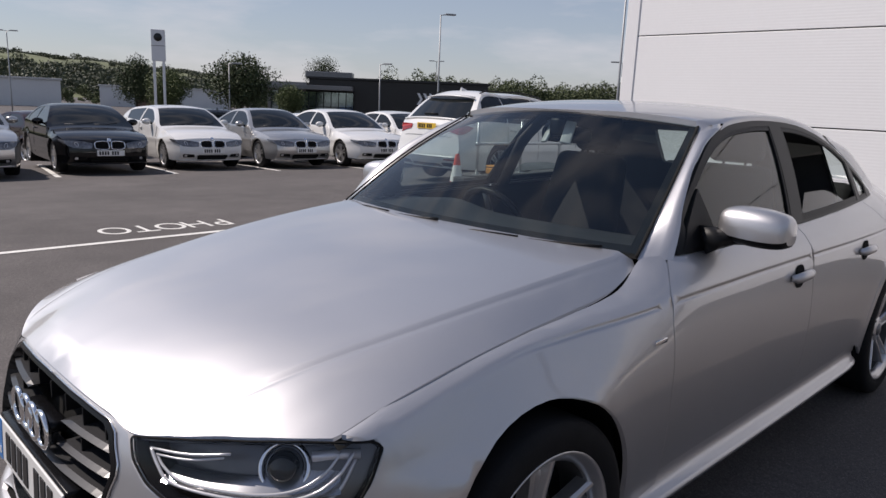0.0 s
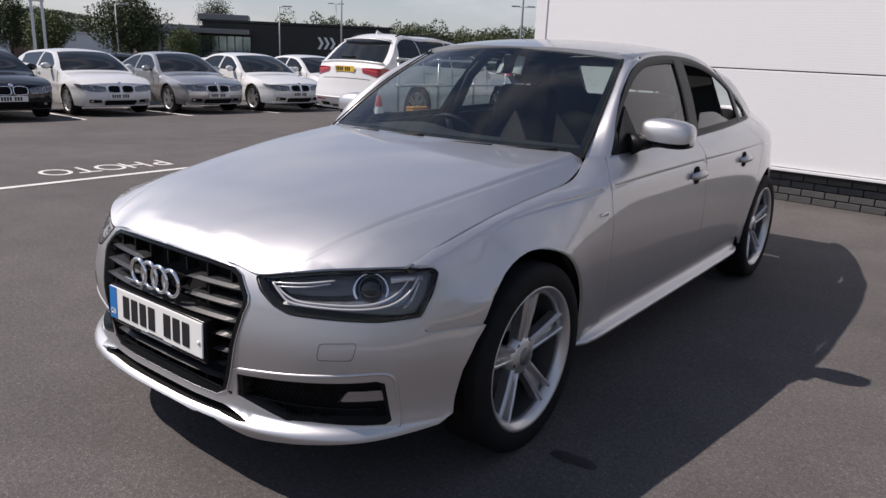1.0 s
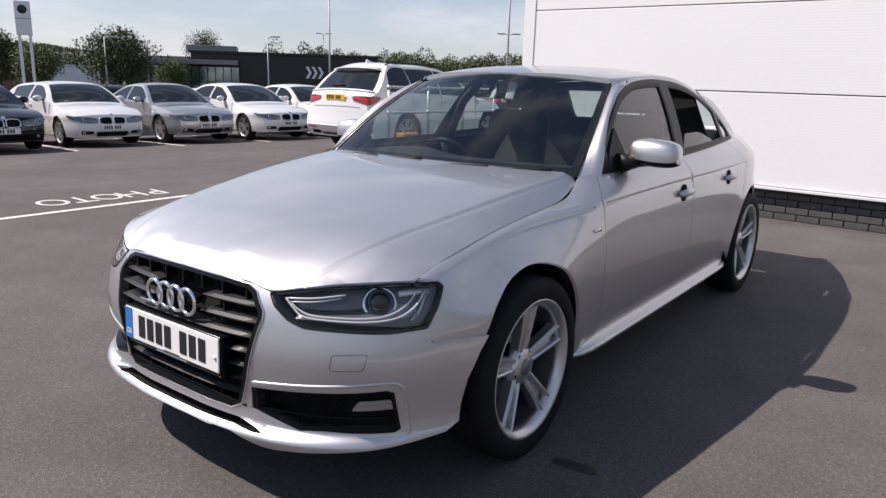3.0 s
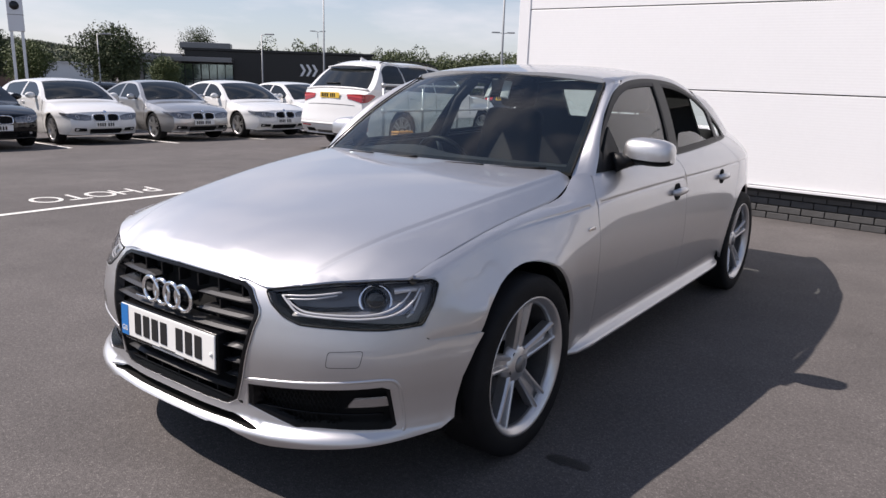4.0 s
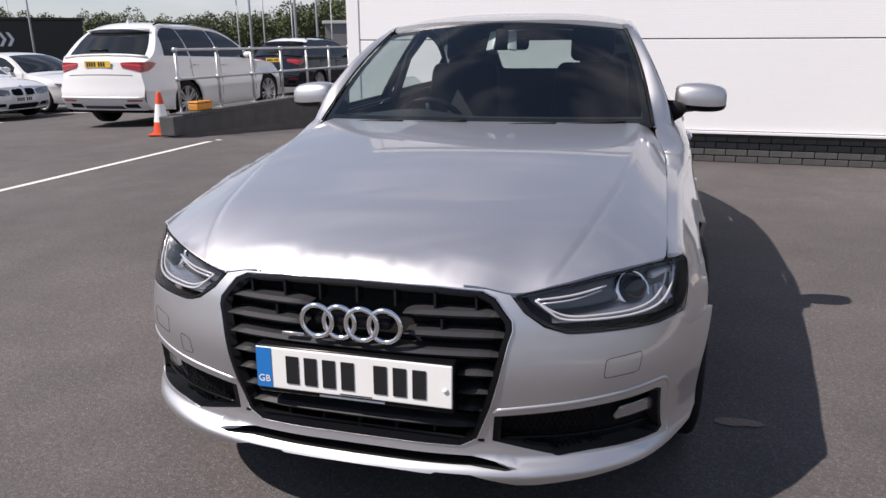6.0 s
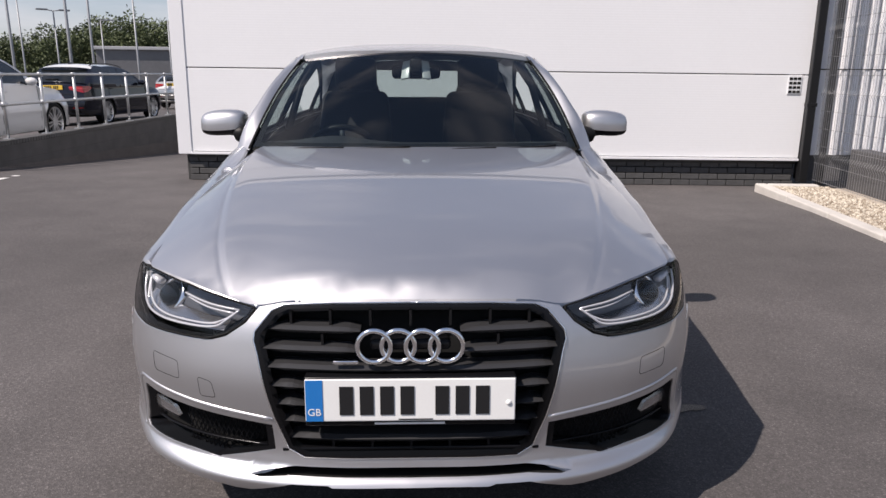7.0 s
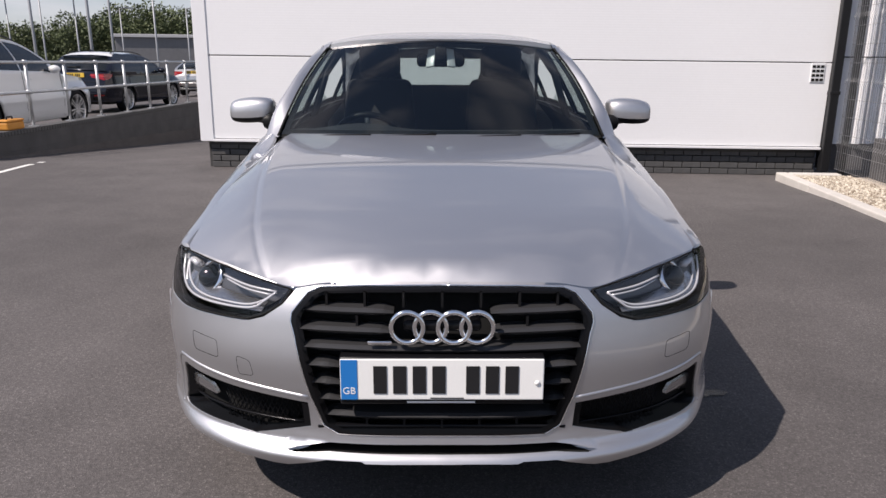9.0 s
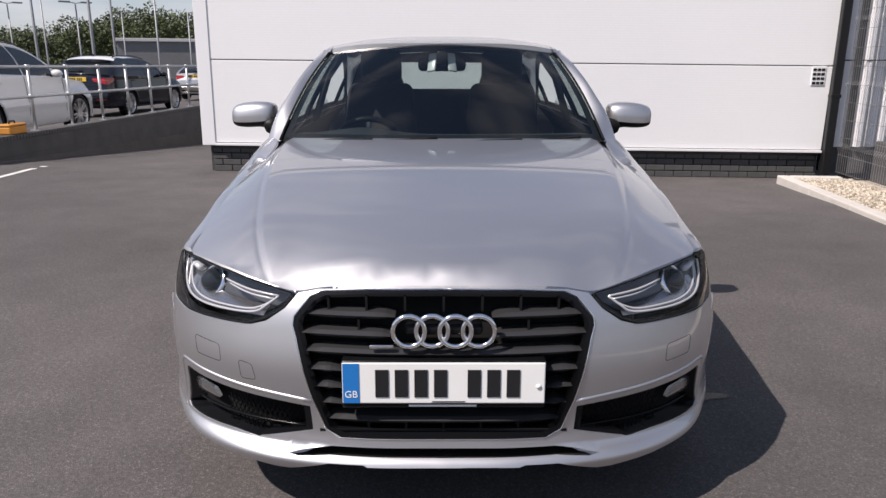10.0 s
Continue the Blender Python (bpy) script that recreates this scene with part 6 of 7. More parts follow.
def build_car(name, m, label, paint, sp, face="front", group=""):
    """A car from its outline. Nose at y = 0, tail at y = L, wheels on z = 0."""
    L, W, R = sp["L"], sp["W"], sp["R"]
    wf, wr, low = sp["wf"], sp["wr"], sp.get("low", 0.20)
    car = base(name, m, label, "car", group)
    up = sp["up"]
    top = spline(up)
    belt0, belt1 = sp["belt"]
    cow, rf, rr_, bt = sp["cowl"], sp["roof0"], sp["roof1"], sp["boot"]

    def belt_z(y):
        return belt0 + (belt1 - belt0) * (y - cow) / (bt - cow)

    def plan(y):
        y = np.asarray(y, float)
        return W - sp.get("nose", 0.17) * np.clip((0.62 - y) / 0.62, 0, 1) ** 2.2 - sp.get("tail", 0.12) * np.clip((y - L + 0.6) / 0.6, 0, 1) ** 2.4

    def sx(y, z):
        y, z = np.asarray(y, float), np.asarray(z, float)
        b = belt_z(y)
        x = plan(y) - 0.05 * np.clip((0.42 - z) / 0.25, 0, 1) ** 1.5 - 0.03 * np.clip((z - 0.62) / 0.35, 0, 1) ** 1.3
        x = x + 0.012 * np.exp(-((z - 0.66) / 0.05) ** 2)
        t = np.clip((z - b) / 0.42, 0, 1.2)
        cab = np.clip((y - cow + 0.25) / 0.3, 0, 1) * np.clip((bt + 0.35 - y) / 0.3, 0, 1)
        x = x - cab * (sp.get("lean", 0.21) * t + 0.06 * t ** 3)
        x = x - (1 - cab) * 0.10 * np.clip((z - 0.70) / 0.22, 0, 1) ** 1.5
        for wy in (wf, wr):
            r = np.hypot(y - wy, z - R)
            x = x + 0.014 * np.exp(-((r - R - 0.05) / 0.05) ** 2)
        return x

    def side(y, z):
        return np.stack([sx(y, z), y, z], -1)

    ys = [y for y, _ in up]
    drop = sp.get("crown", 0.045)

    def edge_z(y):
        return float(top(y)) - drop

    ly = np.linspace(0.10, L - 0.06, 46)
    upper = [(float(y), edge_z(y)) for y in ly]
    ra = R + 0.055

    def arc(wy, a0, a1):
        return [(wy + ra * math.cos(a0 + (a1 - a0) * k / 12), R + ra * math.sin(a0 + (a1 - a0) * k / 12)) for k in range(13)]
    s0 = math.asin((low + 0.03 - R) / ra)
    poly = [(0.05, 0.62), *upper, (L - 0.01, 0.75), (L - 0.02, 0.42), (L - 0.12, low + 0.06)]
    poly += arc(wr, s0, math.pi - s0) + [(wr - ra - 0.02, low)][:0] + [(wf + ra + 0.08, low + 0.02)] + arc(wf, s0, math.pi - s0) + [(0.16, low + 0.02), (0.03, 0.34), (0.01, 0.48)]
    # side windows under the roof edge
    wins = []
    for a, b, lean_a, lean_b in sp["win"]:
        yy = np.linspace(a + lean_a, b + lean_b, 14)
        hi = [(float(y), max(edge_z(y) - 0.045, belt_z(y) + 0.035)) for y in yy]
        lo = [(float(y), belt_z(y) + 0.015) for y in np.linspace(b, a, 8)]
        wins.append(hi + lo)
    sb = panel_bm(poly, side, 0.07, wins, 0.03)
    for sgn in (1, -1):
        part("body_side", sb.copy() if sgn > 0 else mirrored(sb), paint, car)
        for w in wins:
            g = panel_bm(w, lambda y, z: side(y, z) - np.array([0.008, 0, 0]), 0.12, (), 0)
            part("side_window", g if sgn > 0 else mirrored(g), M_DARKGLASS, car, "dark side window")
        for yd in sp.get("seams", ()):
            pts = [(sgn * (float(sx(yd + d, z)) + 0.001), yd + d, z) for z, d in ((0.30, 0.02), (0.5, 0.0), (0.7, -0.01), (belt_z(yd) - 0.01, 0.0))]
            part("door_seam", tube_bm(pts, 0.004, 4), M_GAP, car)
        for yd in sp.get("handles", ()):
            x = float(sx(yd, belt_z(yd) - 0.13))
            part("door_handle", tube_bm([(sgn * (x + o), yd + d, belt_z(yd) - 0.13) for d, o in ((-0.09, 0.0), (-0.05, 0.03), (0.05, 0.03), (0.09, 0.0))], 0.013, 6), paint, car)
        mc = (sgn * (float(sx(cow + 0.45, belt_z(cow + 0.45))) + 0.10), cow + 0.42, belt_z(cow) + 0.075)
        mb = bmesh.new()
        bmesh.ops.create_icosphere(mb, subdivisions=2, radius=1.0, matrix=Matrix.LocRotScale(mc, None, (0.115, 0.07, 0.075)))
        mi = part("door_mirror", mb, sp.get("mirror", paint), car, "door mirror")
        part("mirror_foot", tube_bm([(mc[0] - sgn * 0.15, mc[1], mc[2] - 0.06), mc], 0.025, 6), M_BLACK, car)
        for wy in (wf, wr):
            car_wheel(car, pose(sgn * (W - 0.125), wy, R, 0, 0, 0 if sgn > 0 else 180), R, 0.22, sp.get("spokes", 5))
            lin = bmesh.new()
            rows = [[(sgn * (W - 0.03), y, z), (sgn * 0.5, y, z)] for y, z in arc(wy, -0.3, math.pi + 0.3)]
            grid_bm(rows, lin)
            part("arch_liner", lin, M_GAP, car)
        part("sill", box_bm(sgn * (W - 0.10), wf + ra, low - 0.01, sgn * (W - 0.04), wr - ra, low + 0.12, 0.02), sp.get("sill", paint), car, smooth=False)

    # the top skin between the two sides
    def bow(y):
        return float(np.interp(y, [0.0, 0.3, cow, rf, rr_, bt, L], [0.13, 0.13, 0.13, 0.07, -0.05, -0.08, -0.08]))

    def skin(y, u):
        z = edge_z(y)
        x = float(sx(y, z))
        k = 1 - u * u
        return (x * u, y - bow(y) * k * (1.0 if y > 0.3 else 1.0), z + drop * (0.55 * k + 0.45 * (1 - abs(u) ** 4)))

    us = np.linspace(-1, 1, 17)
    pw, rw = sp.get("post", 0.90), sp.get("rear_post", 0.86)
    for nm, a, b, mat, lb, u0, u1 in (("bonnet", 0.10, cow, paint, "", -1, 1), ("windscreen", cow, rf, M_DARKGLASS, "dark windscreen", -pw, pw), ("windscreen_post", cow, rf, paint, "", -1, -pw), ("windscreen_post", cow, rf, paint, "", pw, 1),
                                      ("roof", rf, rr_, sp.get("roof", paint), "", -1, 1), ("rear_window", rr_, bt, M_DARKGLASS, "dark rear window", -rw, rw), ("rear_post", rr_, bt, paint, "", -1, -rw), ("rear_post", rr_, bt, paint, "", rw, 1),
                                      ("tailgate_top", bt, L - 0.06, paint, "", -1, 1)):
        if b - a < 0.02:
            continue
        n = max(3, int((b - a) / 0.09))
        vs = us[[0, 2, 4, 6, 8, 10, 12, 14, 16]] if u1 - u0 < 0.5 else us
        part(nm, outward(grid_bm([[skin(a + (b - a) * k / n, (u0 + u1) / 2 + (u1 - u0) / 2 * u) for u in vs] for k in range(n + 1)]), (0, L / 2, 0.4)), mat, car, lb)

    # nose and tail
    fr = spline([(low + 0.02, 0.16), (0.34, 0.03), (0.48, 0.01), (0.62, 0.05), (edge_z(0.10) if edge_z(0.10) > 0.63 else 0.64, 0.10)])
    z_front = max(edge_z(0.10), 0.64)

    def front_pt(u, z, out=0.0):
        y = float(fr(z))
        x = float(sx(max(y, 0.02), z))
        k = 1 - u * u
        f = np.clip((z - 0.55) / max(z_front - 0.55, 0.05), 0, 1)
        return Vector((x * u, y - 0.13 * k - out, z + f * drop * (0.55 * k + 0.45 * (1 - abs(u) ** 4))))

    zs = np.linspace(low + 0.02, z_front, 14)
    part("front_bumper", outward(grid_bm([[front_pt(u, z) for u in us] for z in zs]), (0, L / 2, 0.4)), paint, car)
    z_back = edge_z(L - 0.06)
    bk = spline([(low + 0.06, L - 0.12), (0.42, L - 0.02), (0.75, L - 0.01), (max(z_back, 0.8), L - 0.06)])

    def back_pt(u, z, out=0.0):
        y = float(bk(z))
        x = float(sx(y, z))
        k = 1 - u * u
        f = np.clip((z - 0.6) / max(z_back - 0.6, 0.05), 0, 1)
        return Vector((x * u, y + 0.08 * k + out, z + f * drop * (0.55 * k + 0.45 * (1 - abs(u) ** 4))))

    part("rear_bumper", outward(grid_bm([[back_pt(u, z) for u in us] for z in np.linspace(low + 0.06, z_back, 14)]), (0, L / 2, 0.4)), paint, car)
    part("floor_pan", box_bm(-W + 0.15, 0.15, low, W - 0.15, L - 0.15, low + 0.12), M_GAP, car, smooth=False)

    def patch(fn, u0, u1, z0, z1, out, nu=6, nv=4, skew=0.0, pinch=0.0):
        b = grid_bm([[fn(u0 + (u1 - u0) * i / nu, z0 + (z1 - z0) * j / nv + skew * i / nu, out) for i in range(nu + 1)] for j in range(nv + 1)])
        outward(b, (0, L / 2, 0.4))
        thicken(b, 0.02)
        return b

    def wrapped(fn, back, out):
        """A skin by (s, z): s to 1 across the end, then metres back along the side; x kept to the right."""
        def at(p, q):
            pts = []
            for a, z in zip(np.ravel(p).tolist(), np.ravel(q).tolist()):
                if a <= 1:
                    pts.append(fn(a, z, out))
                else:
                    e = fn(1.0, z, 0.0)
                    y = e.y + back * (a - 1)
                    pts.append(Vector((float(sx(y, z)) + out, y, z)))
            return np.array(pts).reshape(*np.shape(p), 3)
        return at

    def inset(name, loop, mat, label="", out=0.008, fn=None, back=1.0):
        for sgn in (1, -1):
            b = panel_bm(loop, wrapped(fn or front_pt, back, out), 0.05, (), 0.012)
            part(name, b if sgn > 0 else mirrored(b), mat, car, label)

    if face == "front":
        zg = sp.get("grille_z", 0.585)
        gx = float(sx(0.1, zg))
        for sgn in (1, -1):
            ov = [(sgn * (0.160 + 0.138 * math.copysign(abs(math.cos(a)) ** 0.6, math.cos(a))), zg + 0.062 * math.copysign(abs(math.sin(a)) ** 0.6, math.sin(a)) * (1.0 - 0.12 * math.cos(a))) for a in np.linspace(0, 2 * math.pi, 25)]
            loop = [front_pt(x / gx, z, 0.014) for x, z in ov]
            gb = bmesh.new()
            gb.faces.new([gb.verts.new(q) for q in loop[:-1]])
            part("kidney_grille", gb, M_GAP, car, "dark kidney grille", False)
            for k in range(1, 8):
                x = sgn * (0.03 + 0.26 * k / 8)
                part("grille_slat", tube_bm([front_pt(x / gx, zg - 0.05, 0.018), front_pt(x / gx, zg + 0.05, 0.018)], 0.004, 4), M_BLACK, car)
            part("kidney_surround", tube_bm(loop, 0.010, 6, caps=False), sp.get("chrome", M_CHROME), car)
            for c, r in ((0.80, 0.034),):
                part("headlamp_ring", tube_bm([front_pt(sgn * (c + 0.85 * r / gx * math.cos(a)), zg + 0.012 + 0.05 * (c - 0.6) + r * math.sin(a), 0.016) for a in np.linspace(0, 2 * math.pi, 17)], 0.004, 6, caps=False), M_LIGHTPIPE, car)
        inset("headlamp", [(0.42, zg + 0.035), (0.60, zg + 0.062), (0.80, zg + 0.082), (1.0, zg + 0.105), (1.16, zg + 0.118), (1.22, zg + 0.112), (1.15, zg + 0.070), (1.0, zg + 0.0), (0.90, zg - 0.035), (0.62, zg - 0.048), (0.46, zg - 0.040)], M_CARLAMP, "clear headlamp")
        inset("side_intake", [(0.56, 0.300), (0.60, 0.365), (0.90, 0.375), (0.93, 0.345), (0.88, 0.295)], M_GAP, "black side intake", 0.006)
        inset("fog_lamp", [(0.80, 0.315), (0.80, 0.355), (0.87, 0.360), (0.88, 0.318)], M_LIGHTPIPE, "", 0.012)
        lo = [(0.0, 0.232), (0.44, 0.232), (0.50, 0.330), (0.46, 0.352), (0.0, 0.352)]
        inset("lower_intake", lo, M_GAP, "black lower intake", 0.006)
        part("intake_bar", tube_bm([front_pt(u, 0.292, 0.010) for u in np.linspace(-0.46, 0.46, 11)], 0.008, 5), M_BLACK, car)
        part("lip", tube_bm([front_pt(u, low + 0.035, -0.004) for u in np.linspace(-0.97, 0.97, 17)], 0.022, 6), paint, car)
        d = lathe_bm([(0.0, 0.004), (0.04, 0.003), (0.042, 0.0)], 16)
        bmesh.ops.rotate(d, verts=d.verts, matrix=Matrix.Rotation(radians(50), 3, "X"), cent=(0, 0, 0))
        bmesh.ops.translate(d, verts=d.verts, vec=Vector(front_pt(0, z_front - 0.004, 0.012)) + Vector((0, 0, 0.0)))
        part("badge", d, M_CHROME, car, "round badge")
        number_plate(car, Matrix.Translation(front_pt(0, zg - 0.135, 0.014)), M_PLATE, False)
        part("wiper", tube_bm([skin(cow + 0.06, -0.62), skin(cow + 0.05, -0.3), skin(cow + 0.10, 0.02)], 0.012, 5), M_BLACK, car)
        part("wiper", tube_bm([skin(cow + 0.05, 0.05), skin(cow + 0.05, 0.35), skin(cow + 0.12, 0.62)], 0.012, 5), M_BLACK, car)
        part("mirror_inside", box_bm(-0.11, rf - 0.10, float(top(rf)) - 0.14, 0.11, rf - 0.07, float(top(rf)) - 0.08, 0.01), M_BLACK, car, smooth=False)
    else:
        zl = sp["lamp_z"]
        inset("tail_lamp", [(0.58, zl + 0.012), (0.55, zl + 0.088), (0.75, zl + 0.106), (1.0, zl + 0.130), (1.13, zl + 0.136), (1.22, zl + 0.105), (1.17, zl + 0.05), (1.08, zl - 0.018), (1.0, zl - 0.032), (0.78, zl - 0.008)], M_RED, "red tail lamp", 0.012, back_pt, -1.0)
        inset("lamp_core", [(0.55, zl + 0.050), (0.55, zl + 0.075), (1.0, zl + 0.085), (1.08, zl + 0.080), (1.0, zl + 0.050)], M_REDCORE, "", 0.017, back_pt, -1.0)
        inset("exhaust_opening", [(0.50, 0.355), (0.52, 0.415), (0.80, 0.420), (0.80, 0.352)], M_GAP, "black exhaust opening", 0.010, back_pt, -1.0)
        inset("reflector", [(0.62, 0.468), (0.62, 0.488), (0.94, 0.492), (0.94, 0.470)], M_RED, "red reflector", 0.012, back_pt, -1.0)
        part("bumper_step", tube_bm([back_pt(u, 0.53, 0.004) for u in np.linspace(-0.98, 0.98, 15)], 0.020, 6), paint, car)
        part("bumper_edge", tube_bm([back_pt(u, 0.325, 0.004) for u in np.linspace(-0.9, 0.9, 15)], 0.016, 6), paint, car)
        inset("diffuser", [(0.0, 0.335), (0.46, 0.335), (0.44, 0.385), (0.0, 0.385)], M_BAR, "dark lower diffuser", 0.008, back_pt, -1.0)
        part("tailgate_seam", tube_bm([back_pt(u, zl - 0.10, 0.001) for u in np.linspace(-0.80, 0.80, 13)], 0.005, 4), M_GAP, car)
        if sp.get("rails"):
            part("spoiler", tube_bm([Vector(skin(rr_ + 0.02, u)) + Vector((0, 0.06 * (1 - u * u) + 0.05, -0.005)) for u in np.linspace(-0.9, 0.9, 15)], 0.035, 8, flat=0.5), paint, car, "roof spoiler")
            part("tailgate_lip", tube_bm([Vector(skin(bt + 0.02, u)) + Vector((0, 0.03, 0.0)) for u in np.linspace(-0.94, 0.94, 15)], 0.020, 8), paint, car)
        part("rear_wiper", tube_bm([Vector(skin(bt - 0.06, u)) + Vector((0, 0.015, 0.01)) for u in (-0.05, 0.15, 0.38)], 0.012, 6), M_BLACK, car)
        number_plate(car, Matrix.Translation(back_pt(0, zl + 0.055, 0.014)) @ pose(0, 0, 0, 0, 0, 180), M_YELLOW, False)
    if sp.get("rails"):
        for sgn in (1, -1):
            part("roof_rail", tube_bm([(sgn * (float(sx(y, edge_z(y))) - 0.05), y, edge_z(y) + 0.035 + 0.03 * math.sin(math.pi * (y - rf) / (rr_ - rf))) for y in np.linspace(rf + 0.1, rr_ - 0.1, 12)], 0.014, 6), M_BLACK, car)
    if sp.get("fin"):
        fb = bmesh.new()
        y0 = rr_ - 0.25
        z0 = float(top(y0)) - 0.005
        q = [fb.verts.new(c) for c in ((-0.03, y0 - 0.12, z0), (0.03, y0 - 0.12, z0), (0.025, y0 + 0.08, z0), (-0.025, y0 + 0.08, z0), (0, y0 + 0.07, z0 + 0.075))]
        for i in range(4):
            fb.faces.new((q[i], q[(i + 1) % 4], q[4]))
        part("roof_aerial", fb, paint, car, smooth=False)
    return car


M_REDCORE = material("red_lamp_core", (0.50, 0.03, 0.03), 0.15, 0, 0.8)
M_CARLAMP = material("car_lamp_glass", (0.16, 0.16, 0.17), 0.10, 0.5, 1.0, 0.7, 22, 60)

COUPE = dict(L=4.60, W=0.89, R=0.325, wf=0.80, wr=3.56, belt=(0.93, 0.99), cowl=1.30, roof0=2.08, roof1=3.02, boot=3.78,
             up=[(0.0, 0.66), (0.10, 0.715), (0.35, 0.80), (0.8, 0.875), (1.30, 0.945), (1.70, 1.19), (2.08, 1.355), (2.5, 1.39), (3.02, 1.34), (3.45, 1.17), (3.78, 1.04), (4.2, 1.03), (4.54, 1.0), (4.6, 0.97)],
             win=[(1.62, 2.62, 0.0, -0.02), (2.68, 3.45, -0.04, 0.0)], seams=(1.25, 2.70), handles=(2.55,), spokes=5)
HATCH = dict(L=4.32, W=0.88, R=0.32, wf=0.76, wr=3.45, belt=(0.96, 1.06), cowl=1.18, roof0=1.92, roof1=3.60, boot=4.10,
             up=[(0.0, 0.67), (0.10, 0.73), (0.35, 0.83), (0.8, 0.915), (1.18, 0.975), (1.55, 1.21), (1.92, 1.375), (2.4, 1.425), (3.0, 1.405), (3.60, 1.33), (4.10, 1.07), (4.26, 0.92), (4.32, 0.85)],
             win=[(1.50, 2.46, 0.0, -0.02), (2.53, 3.55, -0.04, 0.0)], seams=(1.20, 2.50), handles=(2.36,), spokes=5, sill=M_WHITEPAINT)
SALOON = dict(L=4.62, W=0.905, R=0.325, wf=0.78, wr=3.59, belt=(0.95, 1.02), cowl=1.28, roof0=2.04, roof1=3.15, boot=3.92,
              up=[(0.0, 0.66), (0.10, 0.72), (0.35, 0.81), (0.8, 0.89), (1.28, 0.965), (1.66, 1.20), (2.04, 1.375), (2.5, 1.43), (3.15, 1.375), (3.6, 1.17), (3.92, 1.08), (4.3, 1.07), (4.56, 1.02), (4.62, 0.97)],
              win=[(1.60, 2.42, 0.0, -0.02), (2.49, 3.50, -0.04, 0.0)], seams=(1.30, 2.46, 3.4), handles=(2.30, 3.2), spokes=5)
BIG_SUV = dict(L=4.85, W=0.965, R=0.385, wf=0.87, wr=3.80, belt=(1.10, 1.20), cowl=1.35, roof0=2.10, roof1=4.18, boot=4.62, low=0.26, crown=0.05, lean=0.17,
               up=[(0.0, 0.85), (0.10, 0.93), (0.35, 1.02), (0.8, 1.09), (1.35, 1.14), (1.75, 1.43), (2.10, 1.65), (2.6, 1.74), (3.4, 1.75), (4.18, 1.68), (4.62, 1.25), (4.79, 1.12), (4.85, 1.05)],
               win=[(1.70, 2.66, 0.0, -0.02), (2.69, 3.60, -0.03, 0.0), (3.63, 4.35, -0.02, -0.12)], seams=(1.42, 2.68, 3.62), handles=(2.52, 3.45), spokes=7, lamp_z=0.98, rails=True, fin=True, nose=0.2)
SMALL_SUV = dict(L=4.45, W=0.91, R=0.355, wf=0.84, wr=3.52, belt=(1.02, 1.12), cowl=1.22, roof0=1.95, roof1=3.82, boot=4.24, low=0.24, crown=0.05, lean=0.17,
                 up=[(0.0, 0.78), (0.10, 0.86), (0.35, 0.95), (0.8, 1.01), (1.22, 1.06), (1.6, 1.32), (1.95, 1.50), (2.4, 1.585), (3.1, 1.59), (3.82, 1.52), (4.24, 1.15), (4.40, 1.03), (4.45, 0.97)],
                 win=[(1.58, 2.46, 0.0, -0.02), (2.50, 3.70, -0.03, -0.05)], seams=(1.3, 2.48, 3.4), handles=(2.35, 3.25), spokes=7, lamp_z=0.90, rails=True, fin=True)


def park(x, y, rz):
    if x < -12:
        x, y, rz = 2.0 + 0.92 * (x - 2.0), -1.2 + 0.92 * (y + 1.2), rz - (2 if rz > 0 else 0)
    return pose(x, y, float(ground_z(x, y)), 0, 0, rz)


ROW = "parked cars in the far row"
build_car("black_coupe", park(-14.85, 5.10, 88), "glossy black two-door coupe in the far row", M_DARKPAINT, COUPE, group=ROW)
build_car("white_hatchback", park(-15.35, 7.72, 88), "white hatchback in the far row of parked cars", M_WHITEPAINT, HATCH, group=ROW)
build_car("grey_coupe", park(-14.75, 10.05, 88), "metallic grey two-door coupe in the far row", M_GREYPAINT, dict(COUPE, W=0.875, L=4.37, wf=0.78, wr=3.44, up=[(a * 4.37 / 4.6, b * 1.015) for a, b in COUPE["up"]], cowl=1.235, roof0=1.976, roof1=2.87, boot=3.59, win=[(1.54, 2.49, 0, -0.02), (2.55, 3.28, -0.04, 0)], seams=(1.2, 2.58), handles=(2.43,)), group=ROW)
build_car("white_saloon", park(-14.2, 12.35, 88), "white four-door saloon in the far row", M_WHITEPAINT, SALOON, group=ROW)
build_car("white_saloon", park(-14.3, 14.85, 88), "white saloon beside its twin in the far row", M_WHITEPAINT, SALOON, group=ROW)
build_car("silver_saloon_car", park(-14.4, 2.35, 88), "silver saloon at the end of the far row", M_GREYPAINT, SALOON, group=ROW)
build_car("dark_red_saloon", park(-26.5, 5.3, -78), "dark red saloon parked tail first behind the row", M_BURGUNDY, dict(SALOON, lamp_z=0.86), "back")
build_car("blue_hatchback", pose(-20.3, 6.75, float(ground_z(-20.3, 6.75)), 0, 0, 80), "blue hatchback behind the far row", M_BLUEPAINT, HATCH)
build_car("black_suv", pose(-23.6, 10.7, float(ground_z(-22, 10.4)), 0, 0, -100), "black sport utility car parked tail out behind the row", M_DARKPAINT, SMALL_SUV, "back")
build_car("white_estate", park(-21.6, 15.9, 88), "white car behind the far row", M_WHITEPAINT, dict(HATCH))
build_car("white_suv", park(-8.52, 13.6, 181), "large white sport utility car beside the railing", M_WHITEPAINT, BIG_SUV, "back")
